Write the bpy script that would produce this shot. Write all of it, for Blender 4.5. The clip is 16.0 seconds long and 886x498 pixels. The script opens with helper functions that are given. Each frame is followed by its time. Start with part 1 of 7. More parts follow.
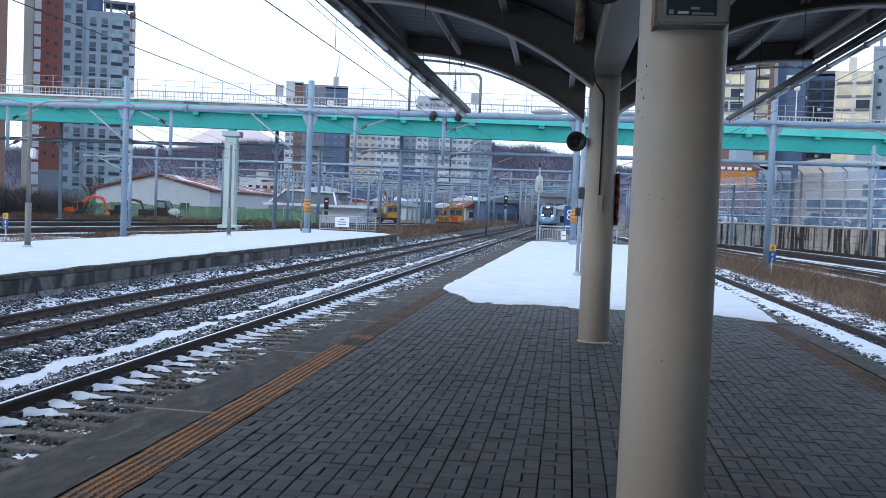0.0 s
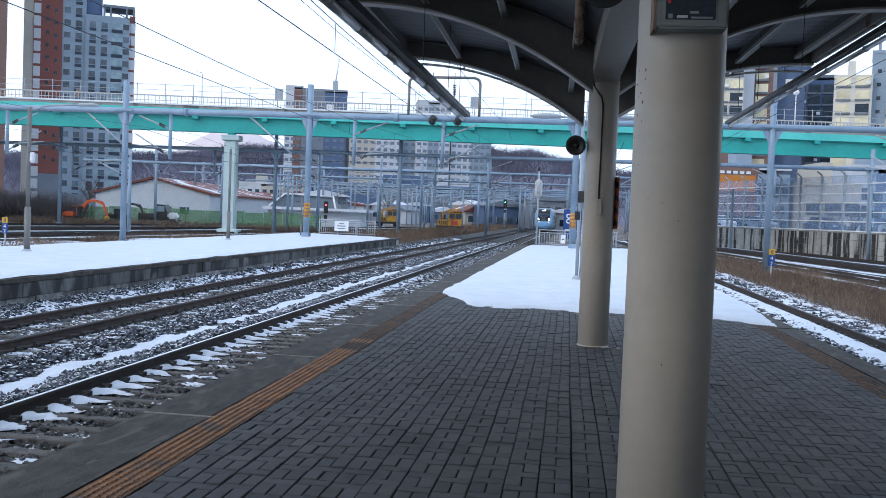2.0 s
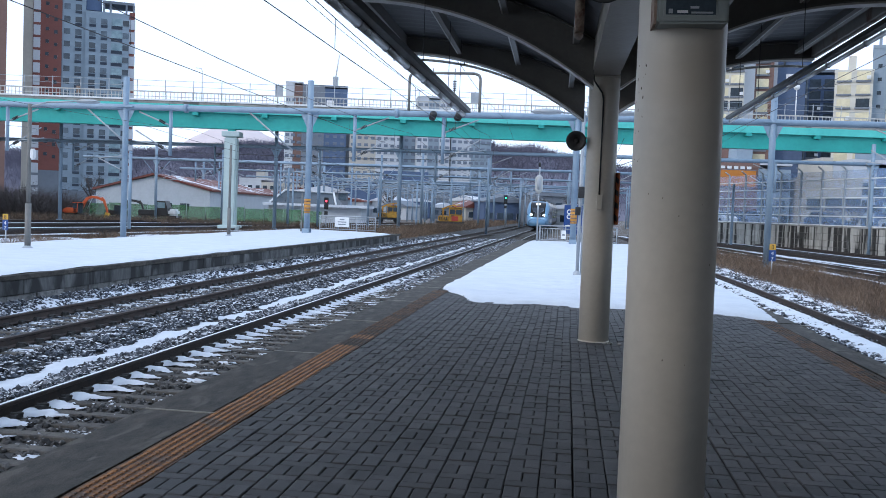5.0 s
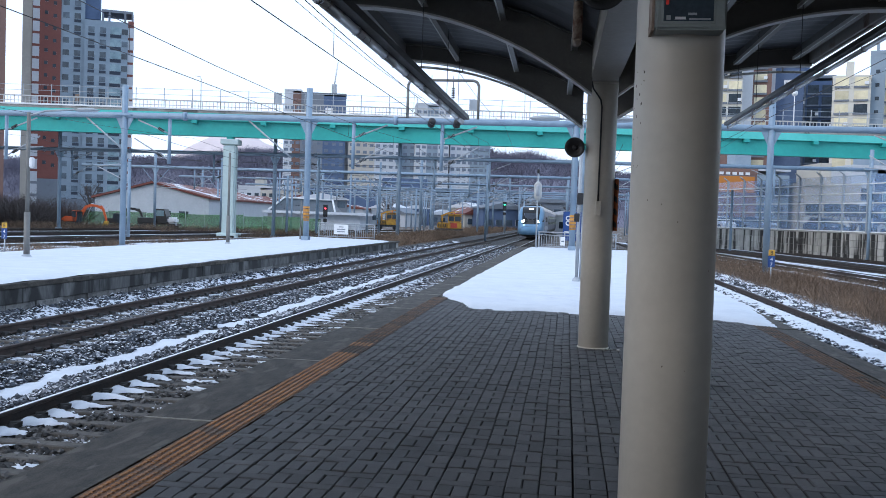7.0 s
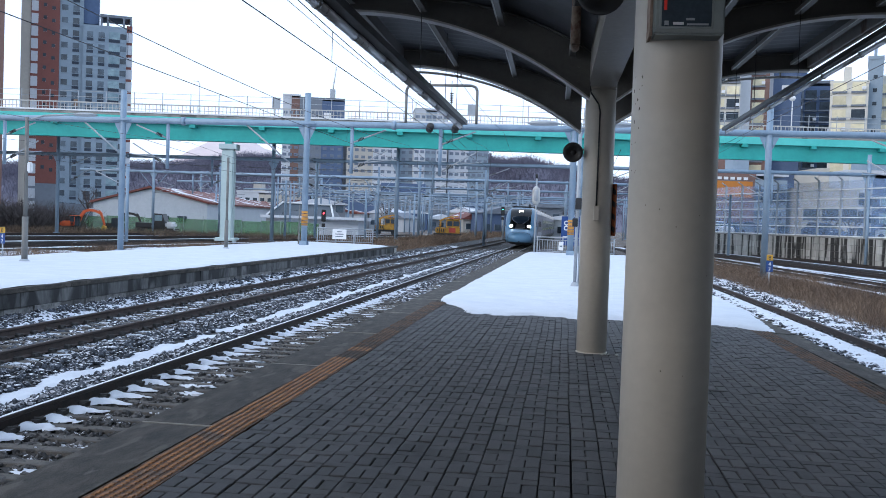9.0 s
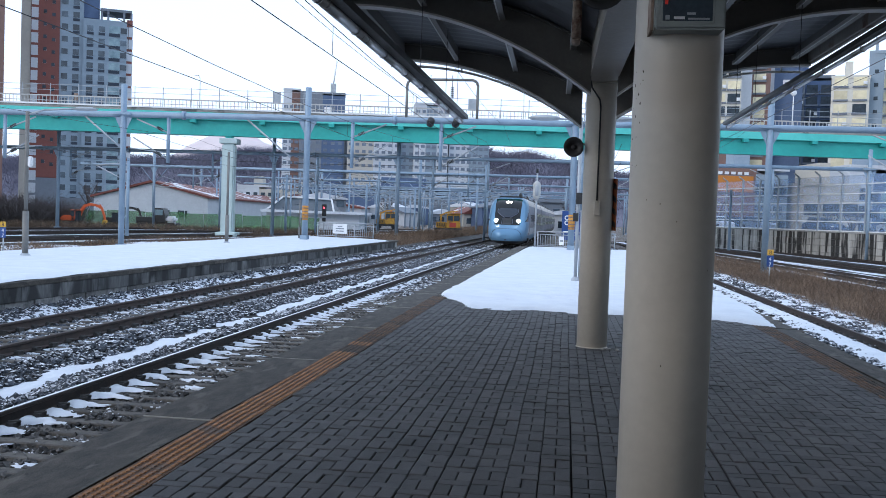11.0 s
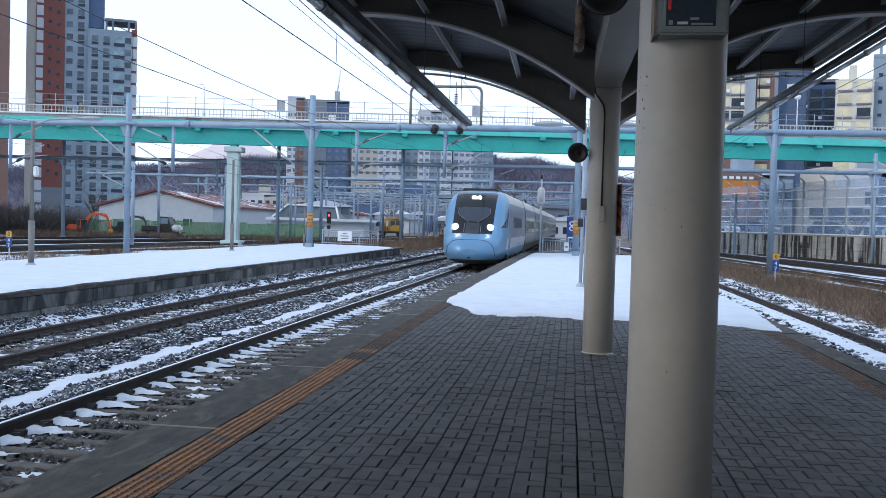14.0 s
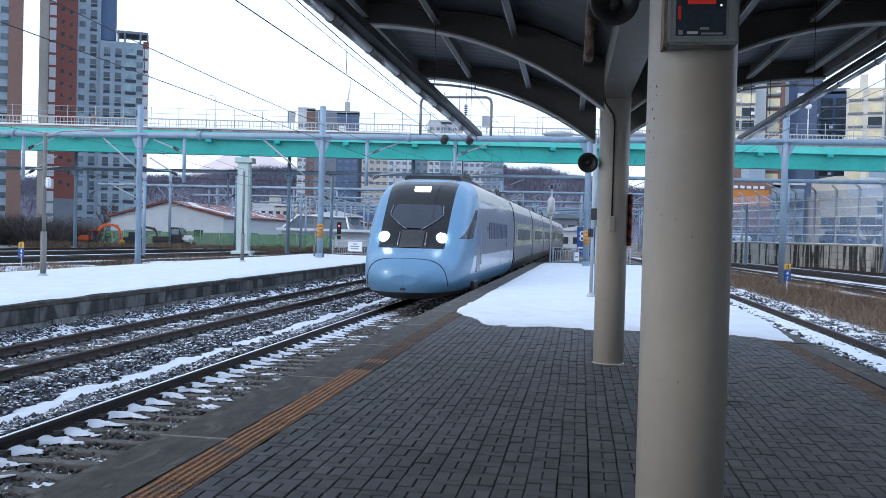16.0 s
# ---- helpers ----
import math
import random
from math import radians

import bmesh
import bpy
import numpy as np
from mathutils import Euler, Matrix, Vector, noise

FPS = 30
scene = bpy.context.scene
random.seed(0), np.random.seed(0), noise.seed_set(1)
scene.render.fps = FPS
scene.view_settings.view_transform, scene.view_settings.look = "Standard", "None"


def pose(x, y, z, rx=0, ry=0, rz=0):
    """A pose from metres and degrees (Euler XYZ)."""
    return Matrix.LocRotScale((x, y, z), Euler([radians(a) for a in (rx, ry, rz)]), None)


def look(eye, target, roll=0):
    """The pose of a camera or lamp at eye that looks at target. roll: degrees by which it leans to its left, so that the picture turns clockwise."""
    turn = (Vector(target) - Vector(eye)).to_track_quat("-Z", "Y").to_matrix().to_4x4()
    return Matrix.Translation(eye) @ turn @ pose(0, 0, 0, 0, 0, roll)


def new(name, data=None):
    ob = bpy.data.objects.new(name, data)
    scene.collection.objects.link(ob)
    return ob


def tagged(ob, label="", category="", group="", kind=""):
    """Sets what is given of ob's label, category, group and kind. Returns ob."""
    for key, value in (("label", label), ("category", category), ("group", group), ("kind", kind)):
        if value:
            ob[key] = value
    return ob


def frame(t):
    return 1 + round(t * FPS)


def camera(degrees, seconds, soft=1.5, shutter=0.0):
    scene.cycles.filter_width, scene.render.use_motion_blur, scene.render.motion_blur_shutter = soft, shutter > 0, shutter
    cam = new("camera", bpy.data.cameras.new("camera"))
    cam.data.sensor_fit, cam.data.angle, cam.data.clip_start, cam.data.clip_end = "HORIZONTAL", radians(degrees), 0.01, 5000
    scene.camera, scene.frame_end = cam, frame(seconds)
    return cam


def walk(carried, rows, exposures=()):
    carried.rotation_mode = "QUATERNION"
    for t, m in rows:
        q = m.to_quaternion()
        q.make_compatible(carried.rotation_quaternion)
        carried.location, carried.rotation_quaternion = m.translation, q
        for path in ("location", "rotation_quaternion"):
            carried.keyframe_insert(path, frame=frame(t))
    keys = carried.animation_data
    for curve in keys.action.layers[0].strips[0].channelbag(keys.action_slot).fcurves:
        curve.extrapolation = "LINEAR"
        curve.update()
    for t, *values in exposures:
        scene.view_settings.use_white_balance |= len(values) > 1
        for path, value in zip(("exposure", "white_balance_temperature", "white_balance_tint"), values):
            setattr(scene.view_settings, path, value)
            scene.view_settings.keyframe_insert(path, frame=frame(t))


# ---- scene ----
cam = camera(51.92, 16.0, soft=0.55)
PATH = [
    (0.0, pose(0, 0, 1.6, 87.582, -2.307, 7.586)),
    (0.5, pose(0, 0, 1.6, 87.899, -2.239, 7.730)),
    (1.0, pose(0, 0, 1.6, 88.002, -2.174, 7.766)),
    (1.5, pose(0, 0, 1.6, 87.926, -2.259, 7.650)),
    (2.0, pose(0, 0, 1.6, 87.830, -2.286, 7.551)),
    (2.5, pose(0, 0, 1.6, 87.703, -2.248, 7.558)),
    (3.0, pose(0, 0, 1.6, 87.637, -2.325, 7.533)),
    (3.5, pose(0, 0, 1.6, 87.453, -2.237, 7.609)),
    (4.0, pose(0, 0, 1.6, 87.438, -2.216, 7.637)),
    (6.5, pose(0, 0, 1.6, 87.910, -2.027, 7.492)),
    (7.0, pose(0, 0, 1.6, 88.005, -1.948, 7.519)),
    (7.5, pose(0, 0, 1.6, 88.169, -1.913, 7.423)),
    (8.0, pose(0, 0, 1.6, 88.267, -1.927, 7.407)),
    (8.5, pose(0, 0, 1.6, 88.421, -1.913, 7.365)),
    (9.0, pose(0, 0, 1.6, 88.312, -1.963, 7.413)),
    (11.5, pose(0, 0, 1.6, 87.959, -2.005, 7.448)),
    (12.0, pose(0, 0, 1.6, 88.030, -1.909, 7.465)),
    (12.5, pose(0, 0, 1.6, 87.979, -1.904, 7.249)),
    (13.0, pose(0, 0, 1.6, 88.165, -1.822, 7.491)),
    (13.5, pose(0, 0, 1.6, 88.392, -1.686, 7.596)),
    (14.0, pose(0, 0, 1.6, 88.383, -1.607, 7.742)),
    (14.5, pose(0, 0, 1.6, 88.417, -1.572, 7.718)),
    (15.0, pose(0, 0, 1.6, 88.372, -1.636, 7.951)),
    (15.5, pose(0, 0, 1.6, 87.983, -1.667, 7.915)),
    (16.0, pose(0, 0, 1.6, 89.009, -1.501, 8.375)),
]
EXPOSURES = [(0.0, 0.37), (3.0, 0.33), (8.0, 0.35), (13.0, 0.31), (14.5, 0.3), (15.5, 0.37), (16.0, 0.42)]
walk(cam, PATH, EXPOSURES)

# ---------------------------------------------------------------- light
world = bpy.data.worlds.new("sky")
scene.world = world
world.use_nodes = True
wn = world.node_tree
wn.nodes.clear()
w_out = wn.nodes.new("ShaderNodeOutputWorld")
w_bg = wn.nodes.new("ShaderNodeBackground")
w_sky = wn.nodes.new("ShaderNodeTexSky")
w_sky.sky_type = "NISHITA"
w_sky.sun_disc = False
w_sky.sun_elevation = radians(24)
w_sky.sun_rotation = radians(225)
w_sky.altitude = 50
w_sky.air_density = 1.0
w_sky.dust_density = 1.2
w_sky.ozone_density = 1.5
w_haze = wn.nodes.new("ShaderNodeMix")
w_haze.data_type = "RGBA"
w_haze.inputs[0].default_value = 0.75
w_haze.inputs[7].default_value = (8.1, 10.0, 13.2, 1)
wn.links.new(w_sky.outputs[0], w_haze.inputs[6])
wn.links.new(w_haze.outputs[2], w_bg.inputs[0])
w_bg.inputs[1].default_value = 0.12
wn.links.new(w_bg.outputs[0], w_out.inputs[0])

sun = new("sun", bpy.data.lights.new("sun", "SUN"))
sun.data.energy = 0.55
sun.data.angle = radians(12)
sun.data.color = (1.0, 0.86, 0.72)
sun.matrix_world = look((-42, -42, 26.5), (0, 0, 0))

# ---------------------------------------------------------------- materials


def surf(name, dark, light, scale=3.0, rough=0.75, metal=0.0, bump=0.15, fine=40.0, vary=0.0, coat=0.0, stretch=(1, 1, 1), stain=None, stain_at=0.6, own=False):
    """A procedural surface: two tones mixed by noise at two scales, fine relief, optional stains and tone from piece to piece. own: the pattern goes with the thing, else it lies in the place."""
    m = bpy.data.materials.new(name)
    m.use_nodes = True
    t = m.node_tree
    b = t.nodes["Principled BSDF"]
    co = t.nodes.new("ShaderNodeTexCoord")
    mp = t.nodes.new("ShaderNodeMapping")
    mp.inputs["Scale"].default_value = stretch
    gp = t.nodes.new("ShaderNodeNewGeometry")
    t.links.new(co.outputs["Object"] if own else gp.outputs["Position"], mp.inputs[0])
    n1 = t.nodes.new("ShaderNodeTexNoise")
    n1.inputs["Scale"].default_value = scale
    n1.inputs["Detail"].default_value = 6
    n1.inputs["Roughness"].default_value = 0.62
    n2 = t.nodes.new("ShaderNodeTexNoise")
    n2.inputs["Scale"].default_value = fine
    n2.inputs["Detail"].default_value = 4
    for n in (n1, n2):
        t.links.new(mp.outputs[0], n.inputs["Vector"])
    add = t.nodes.new("ShaderNodeMath")
    add.operation = "MULTIPLY_ADD"
    add.inputs[1].default_value = 0.4
    t.links.new(n2.outputs[0], add.inputs[0])
    t.links.new(n1.outputs[0], add.inputs[2])
    rg = t.nodes.new("ShaderNodeMapRange")
    rg.inputs[1].default_value, rg.inputs[2].default_value = 0.5, 0.9
    t.links.new(add.outputs[0], rg.inputs[0])
    mix = t.nodes.new("ShaderNodeMix")
    mix.data_type = "RGBA"
    mix.inputs[6].default_value = (*dark, 1)
    mix.inputs[7].default_value = (*light, 1)
    t.links.new(rg.outputs[0], mix.inputs[0])
    colour = mix.outputs[2]
    if stain:
        n3 = t.nodes.new("ShaderNodeTexNoise")
        n3.inputs["Scale"].default_value = scale * 0.7
        n3.inputs["Detail"].default_value = 8
        n3.inputs["Distortion"].default_value = 0.6
        t.links.new(mp.outputs[0], n3.inputs["Vector"])
        r3 = t.nodes.new("ShaderNodeMapRange")
        r3.inputs[1].default_value, r3.inputs[2].default_value = stain_at, stain_at + 0.08
        t.links.new(n3.outputs[0], r3.inputs[0])
        mx = t.nodes.new("ShaderNodeMix")
        mx.data_type = "RGBA"
        mx.inputs[7].default_value = (*stain, 1)
        t.links.new(r3.outputs[0], mx.inputs[0])
        t.links.new(colour, mx.inputs[6])
        colour = mx.outputs[2]
    if vary:
        oi = t.nodes.new("ShaderNodeObjectInfo")
        ge = t.nodes.new("ShaderNodeNewGeometry")
        sm = t.nodes.new("ShaderNodeMath")
        sm.operation = "ADD"
        t.links.new(oi.outputs["Random"], sm.inputs[0])
        t.links.new(ge.outputs["Random Per Island"], sm.inputs[1])
        fr = t.nodes.new("ShaderNodeMath")
        fr.operation = "FRACT"
        t.links.new(sm.outputs[0], fr.inputs[0])
        r2 = t.nodes.new("ShaderNodeMapRange")
        r2.inputs[3].default_value, r2.inputs[4].default_value = 1 - vary, 1 + vary
        t.links.new(fr.outputs[0], r2.inputs[0])
        hs = t.nodes.new("ShaderNodeHueSaturation")
        t.links.new(r2.outputs[0], hs.inputs["Value"])
        t.links.new(colour, hs.inputs["Color"])
        colour = hs.outputs[0]
    t.links.new(colour, b.inputs["Base Color"])
    b.inputs["Metallic"].default_value = metal
    rr = t.nodes.new("ShaderNodeMapRange")
    rr.inputs[3].default_value, rr.inputs[4].default_value = max(0.02, rough - 0.1), min(1, rough + 0.1)
    t.links.new(n1.outputs[0], rr.inputs[0])
    t.links.new(rr.outputs[0], b.inputs["Roughness"])
    b.inputs["Coat Weight"].default_value = coat
    if bump:
        bp = t.nodes.new("ShaderNodeBump")
        bp.inputs["Strength"].default_value = bump
        bp.inputs["Distance"].default_value = 0.01
        t.links.new(add.outputs[0], bp.inputs["Height"])
        t.links.new(bp.outputs[0], b.inputs["Normal"])
    return m


def snowy(m, at=0.5, size=1.2, soft=0.12, up=0.55):
    """Lays snow on the upward faces of a surface, in drifts given by noise."""
    t = m.node_tree
    b = t.nodes["Principled BSDF"]
    old = b.inputs["Base Color"].links[0].from_socket
    ge = t.nodes.new("ShaderNodeNewGeometry")
    sp = t.nodes.new("ShaderNodeSeparateXYZ")
    t.links.new(ge.outputs["Normal"], sp.inputs[0])
    r1 = t.nodes.new("ShaderNodeMapRange")
    r1.inputs[1].default_value, r1.inputs[2].default_value = up, up + 0.25
    t.links.new(sp.outputs[2], r1.inputs[0])
    n = t.nodes.new("ShaderNodeTexNoise")
    n.inputs["Scale"].default_value = size
    n.inputs["Detail"].default_value = 7
    n.inputs["Roughness"].default_value = 0.7
    t.links.new(ge.outputs["Position"], n.inputs["Vector"])
    r2 = t.nodes.new("ShaderNodeMapRange")
    r2.inputs[1].default_value, r2.inputs[2].default_value = at, at + soft
    t.links.new(n.outputs[0], r2.inputs[0])
    mu = t.nodes.new("ShaderNodeMath")
    mu.operation = "MULTIPLY"
    t.links.new(r1.outputs[0], mu.inputs[0])
    t.links.new(r2.outputs[0], mu.inputs[1])
    mx = t.nodes.new("ShaderNodeMix")
    mx.data_type = "RGBA"
    mx.inputs[7].default_value = (0.68, 0.7, 0.74, 1)
    t.links.new(old, mx.inputs[6])
    t.links.new(mu.outputs[0], mx.inputs[0])
    t.links.new(mx.outputs[2], b.inputs["Base Color"])
    return m


def glow(name, colour, strength):
    m = bpy.data.materials.new(name)
    m.use_nodes = True
    b = m.node_tree.nodes["Principled BSDF"]
    b.inputs["Base Color"].default_value = (*colour, 1)
    b.inputs["Emission Color"].default_value = (*colour, 1)
    b.inputs["Emission Strength"].default_value = strength
    return m


PAVER = surf("paver", (0.03, 0.0305, 0.033), (0.062, 0.061, 0.063), 2.2, 0.78, bump=0.5, fine=90, vary=0.3, stain=(0.027, 0.027, 0.029), stain_at=0.58)
JOINT = surf("joint_sand", (0.01, 0.01, 0.01), (0.022, 0.022, 0.021), 8, 0.95)
COPING = surf("coping_concrete", (0.012, 0.0115, 0.011), (0.07, 0.062, 0.052), 5, 0.9, bump=1.0, fine=70, vary=0.12, stretch=(1.8, 0.6, 1), stain=(0.082, 0.074, 0.062), stain_at=0.56)
TACTILE_BASE = surf("tactile_base", (0.05, 0.03, 0.02), (0.13, 0.06, 0.025), 5, 0.85, bump=0.2, vary=0.2)
TACTILE = surf("tactile_yellow", (0.16, 0.065, 0.02), (0.33, 0.14, 0.04), 4, 0.7, bump=0.2, fine=60, vary=0.15, stain=(0.1, 0.065, 0.045), stain_at=0.58)
CONCRETE = surf("concrete", (0.2, 0.2, 0.19), (0.36, 0.35, 0.33), 0.9, 0.85, bump=0.3, fine=18, stain=(0.12, 0.12, 0.115), stain_at=0.6)
WALLDARK = surf("weathered_wall", (0.03, 0.032, 0.034), (0.14, 0.142, 0.14), 1.8, 0.9, bump=0.4, fine=14, vary=0.3, stretch=(1, 1, 0.35), stain=(0.02, 0.021, 0.022), stain_at=0.48)
SLEEPER = surf("sleeper_concrete", (0.05, 0.046, 0.041), (0.12, 0.109, 0.096), 9, 0.88, bump=0.5, fine=60, vary=0.2, stain=(0.04, 0.038, 0.036), stain_at=0.56)
RAILSIDE = surf("rail_rust", (0.014, 0.011, 0.01), (0.048, 0.032, 0.025), 6, 0.75, bump=0.2)
RUSTRAIL = surf("rusty_rail", (0.024, 0.018, 0.016), (0.066, 0.045, 0.038), 6, 0.8, bump=0.2)
RAILTOP = surf("rail_polished", (0.76, 0.76, 0.78), (0.86, 0.86, 0.88), 8, 0.42, 1.0, bump=0.0)
CLIP = surf("rail_clip", (0.03, 0.03, 0.03), (0.06, 0.055, 0.05), 10, 0.7)
STONE = snowy(surf("ballast_stone", (0.012, 0.015, 0.02), (0.085, 0.097, 0.116), 6, 0.9, bump=0.3, fine=60, vary=0.7), 0.41, 2.6, 0.09, 0.7)
BED = snowy(surf("ballast_bed", (0.014, 0.014, 0.015), (0.06, 0.058, 0.056), 16, 0.95, bump=0.8, fine=45), 0.6, 2.4, 0.08)
EARTH = snowy(surf("winter_earth", (0.055, 0.045, 0.038), (0.14, 0.11, 0.085), 0.5, 0.95, bump=0.5, fine=6), 0.56, 0.35)
SNOW = surf("snow", (0.53, 0.565, 0.62), (0.64, 0.67, 0.715), 1.6, 0.6, bump=0.4, fine=22)
CREAM = surf("cream_paint", (0.45, 0.415, 0.36), (0.53, 0.49, 0.423), 1.4, 0.45, bump=0.04, fine=20, stain=(0.45, 0.41, 0.35), stain_at=0.64)
# darker copy of the cream: the shadow under the roof is painted in
SHADEDCREAM = surf("shaded_beam_cream", (0.24, 0.22, 0.185), (0.33, 0.3, 0.255), 1.4, 0.5, bump=0.04, fine=20)
WEATHERED = surf("weathered_galvanised", (0.13, 0.13, 0.125), (0.22, 0.215, 0.2), 2.5, 0.55, 0.3, bump=0.08, fine=25)
GREYPAINT = surf("grey_canopy_steel", (0.1, 0.098, 0.09), (0.145, 0.14, 0.13), 1.2, 0.5, bump=0.05, fine=20)
ROOFSHEET = surf("roof_sheet", (0.075, 0.082, 0.095), (0.12, 0.127, 0.14), 1.0, 0.55, bump=0.05, fine=20)
PALESTEEL = surf("pale_steel_flange", (0.38, 0.38, 0.37), (0.5, 0.5, 0.48), 2, 0.45, bump=0.05)
GALV = surf("galvanised_steel", (0.3, 0.33, 0.36), (0.42, 0.45, 0.48), 1.8, 0.5, 0.35, bump=0.05, fine=25)
# blue-grey mast paint, with a little yard haze lightened into the colour
MASTBLUE = surf("mast_blue_grey", (0.19, 0.27, 0.36), (0.27, 0.36, 0.45), 1.2, 0.5, 0.2, bump=0.05, fine=20)
SILVER = surf("silver_trough", (0.55, 0.57, 0.6), (0.7, 0.72, 0.75), 2, 0.3, 0.45, bump=0.02)
BLACK = surf("black_plastic", (0.012, 0.012, 0.013), (0.028, 0.028, 0.03), 6, 0.45, bump=0.03)
RUST = surf("rusty_bracket", (0.16, 0.1, 0.07), (0.32, 0.25, 0.2), 9, 0.8, bump=0.2, stain=(0.12, 0.05, 0.03), stain_at=0.55)
TEAL = surf("teal_girder_paint", (0.012, 0.31, 0.285), (0.025, 0.4, 0.365), 0.35, 0.5, bump=0.03, fine=3, stain=(0.03, 0.27, 0.24), stain_at=0.66)
# lit copy of the girder teal: light on the fascia is put into its colour
TEALLIT = surf("teal_fascia_as_lit", (0.06, 0.48, 0.44), (0.1, 0.58, 0.53), 0.35, 0.5, bump=0.03, fine=3, stain=(0.05, 0.4, 0.37), stain_at=0.64)
PIERPAINT = surf("pale_aqua_pier_paint", (0.4, 0.5, 0.5), (0.5, 0.6, 0.6), 0.5, 0.7, bump=0.05, fine=5)
WHITE = surf("white_paint", (0.66, 0.67, 0.68), (0.78, 0.79, 0.8), 1.5, 0.5, bump=0.03)
WEED = surf("dry_weed", (0.06, 0.04, 0.03), (0.24, 0.165, 0.11), 0.9, 0.95, bump=0, vary=0.6)
BARK = surf("bare_branches", (0.045, 0.04, 0.042), (0.1, 0.085, 0.082), 3, 0.95, bump=0, vary=0.3)
WIRE = surf("catenary_wire", (0.035, 0.035, 0.04), (0.06, 0.06, 0.065), 4, 0.6, 0.5, bump=0)
GLASSDARK = surf("dark_window_glass", (0.025, 0.035, 0.045), (0.06, 0.08, 0.1), 0.8, 0.3, bump=0)
GLASSBLUE = surf("bright_window_glass", (0.12, 0.2, 0.24), (0.3, 0.42, 0.46), 0.5, 0.15, bump=0)
GLASSDARK.node_tree.nodes["Principled BSDF"].inputs["Specular IOR Level"].default_value = 0.12
BLIND = surf("yellow_window_blinds", (0.55, 0.49, 0.32), (0.75, 0.68, 0.48), 0.5, 0.5, bump=0, vary=0.2)
ORANGE = surf("orange_paint", (0.5, 0.075, 0.02), (0.65, 0.12, 0.03), 2, 0.5, bump=0.05)
YELLOW = surf("yellow_paint", (0.5, 0.27, 0.03), (0.68, 0.4, 0.05), 2, 0.5, bump=0.05)
MACHINE = surf("worn_machine_yellow", (0.3, 0.15, 0.02), (0.5, 0.27, 0.03), 2.5, 0.6, bump=0.1, stain=(0.12, 0.08, 0.05), stain_at=0.56)
BANDPAINT = surf("warning_band_orange", (0.42, 0.17, 0.03), (0.62, 0.3, 0.05), 5, 0.6, bump=0.05)
BLUESIGN = surf("blue_sign", (0.01, 0.05, 0.2), (0.015, 0.07, 0.26), 2, 0.4, bump=0)
GREENFENCE = surf("green_mesh_fence", (0.045, 0.15, 0.06), (0.11, 0.28, 0.11), 1.5, 0.8, bump=0.1)
GREENFENCE.node_tree.nodes["Principled BSDF"].inputs["Alpha"].default_value = 0.55
REDROOF = snowy(surf("red_brown_roof", (0.12, 0.034, 0.026), (0.2, 0.06, 0.045), 1, 0.7, bump=0.1), 0.52, 0.22, 0.05, 0.3)

# ---------------------------------------------------------------- mesh helpers


def box(bm, x0, x1, y0, y1, z0, z1, m=None):
    v = [bm.verts.new(p) for p in ((x0, y0, z0), (x1, y0, z0), (x1, y1, z0), (x0, y1, z0), (x0, y0, z1), (x1, y0, z1), (x1, y1, z1), (x0, y1, z1))]
    for f in ((3, 2, 1, 0), (4, 5, 6, 7), (0, 1, 5, 4), (1, 2, 6, 5), (2, 3, 7, 6), (3, 0, 4, 7)):
        bm.faces.new([v[i] for i in f])
    if m is not None:
        for q in v:
            q.co = m @ q.co
    return v


def bevelled(bm, width=0.01, seg=1):
    bmesh.ops.bevel(bm, geom=list(bm.edges), offset=width, segments=seg, affect="EDGES", clamp_overlap=True)
    return bm


def cube(x0, x1, y0, y1, z0, z1, bevel=0.0, seg=1):
    bm = bmesh.new()
    box(bm, x0, x1, y0, y1, z0, z1)
    return bevelled(bm, bevel, seg) if bevel else bm


def tube(bm, a, b, r0, r1=None, seg=8, cap=True):
    a, b = Vector(a), Vector(b)
    r1 = r0 if r1 is None else r1
    q = (b - a).to_track_quat("Z", "Y")
    rings = []
    for p, r in ((a, r0), (b, r1)):
        rings.append([bm.verts.new(p + q @ Vector((r * math.cos(2 * math.pi * i / seg), r * math.sin(2 * math.pi * i / seg), 0))) for i in range(seg)])
    for i in range(seg):
        f = bm.faces.new((rings[0][i], rings[0][(i + 1) % seg], rings[1][(i + 1) % seg], rings[1][i]))
        f.smooth = True
    if cap:
        bm.faces.new(rings[0][::-1])
        bm.faces.new(rings[1])
    return bm


def chain(bm, pts, r, seg=6):
    for a, b in zip(pts, pts[1:]):
        tube(bm, a, b, r, seg=seg)
    return bm


def turned(bm, profile, axis_at=(0, 0, 0), seg=20, m=None):
    """A body of revolution about z from (radius, height) pairs."""
    rings = []
    for r, z in profile:
        rings.append([bm.verts.new(Vector(axis_at) + Vector((r * math.cos(2 * math.pi * i / seg), r * math.sin(2 * math.pi * i / seg), z))) for i in range(seg)])
    for a, b in zip(rings, rings[1:]):
        for i in range(seg):
            f = bm.faces.new((a[i], a[(i + 1) % seg], b[(i + 1) % seg], b[i]))
            f.smooth = True
    bm.faces.new(rings[0][::-1])
    bm.faces.new(rings[-1])
    if m is not None:
        for ring in rings:
            for q in ring:
                q.co = m @ q.co
    return bm


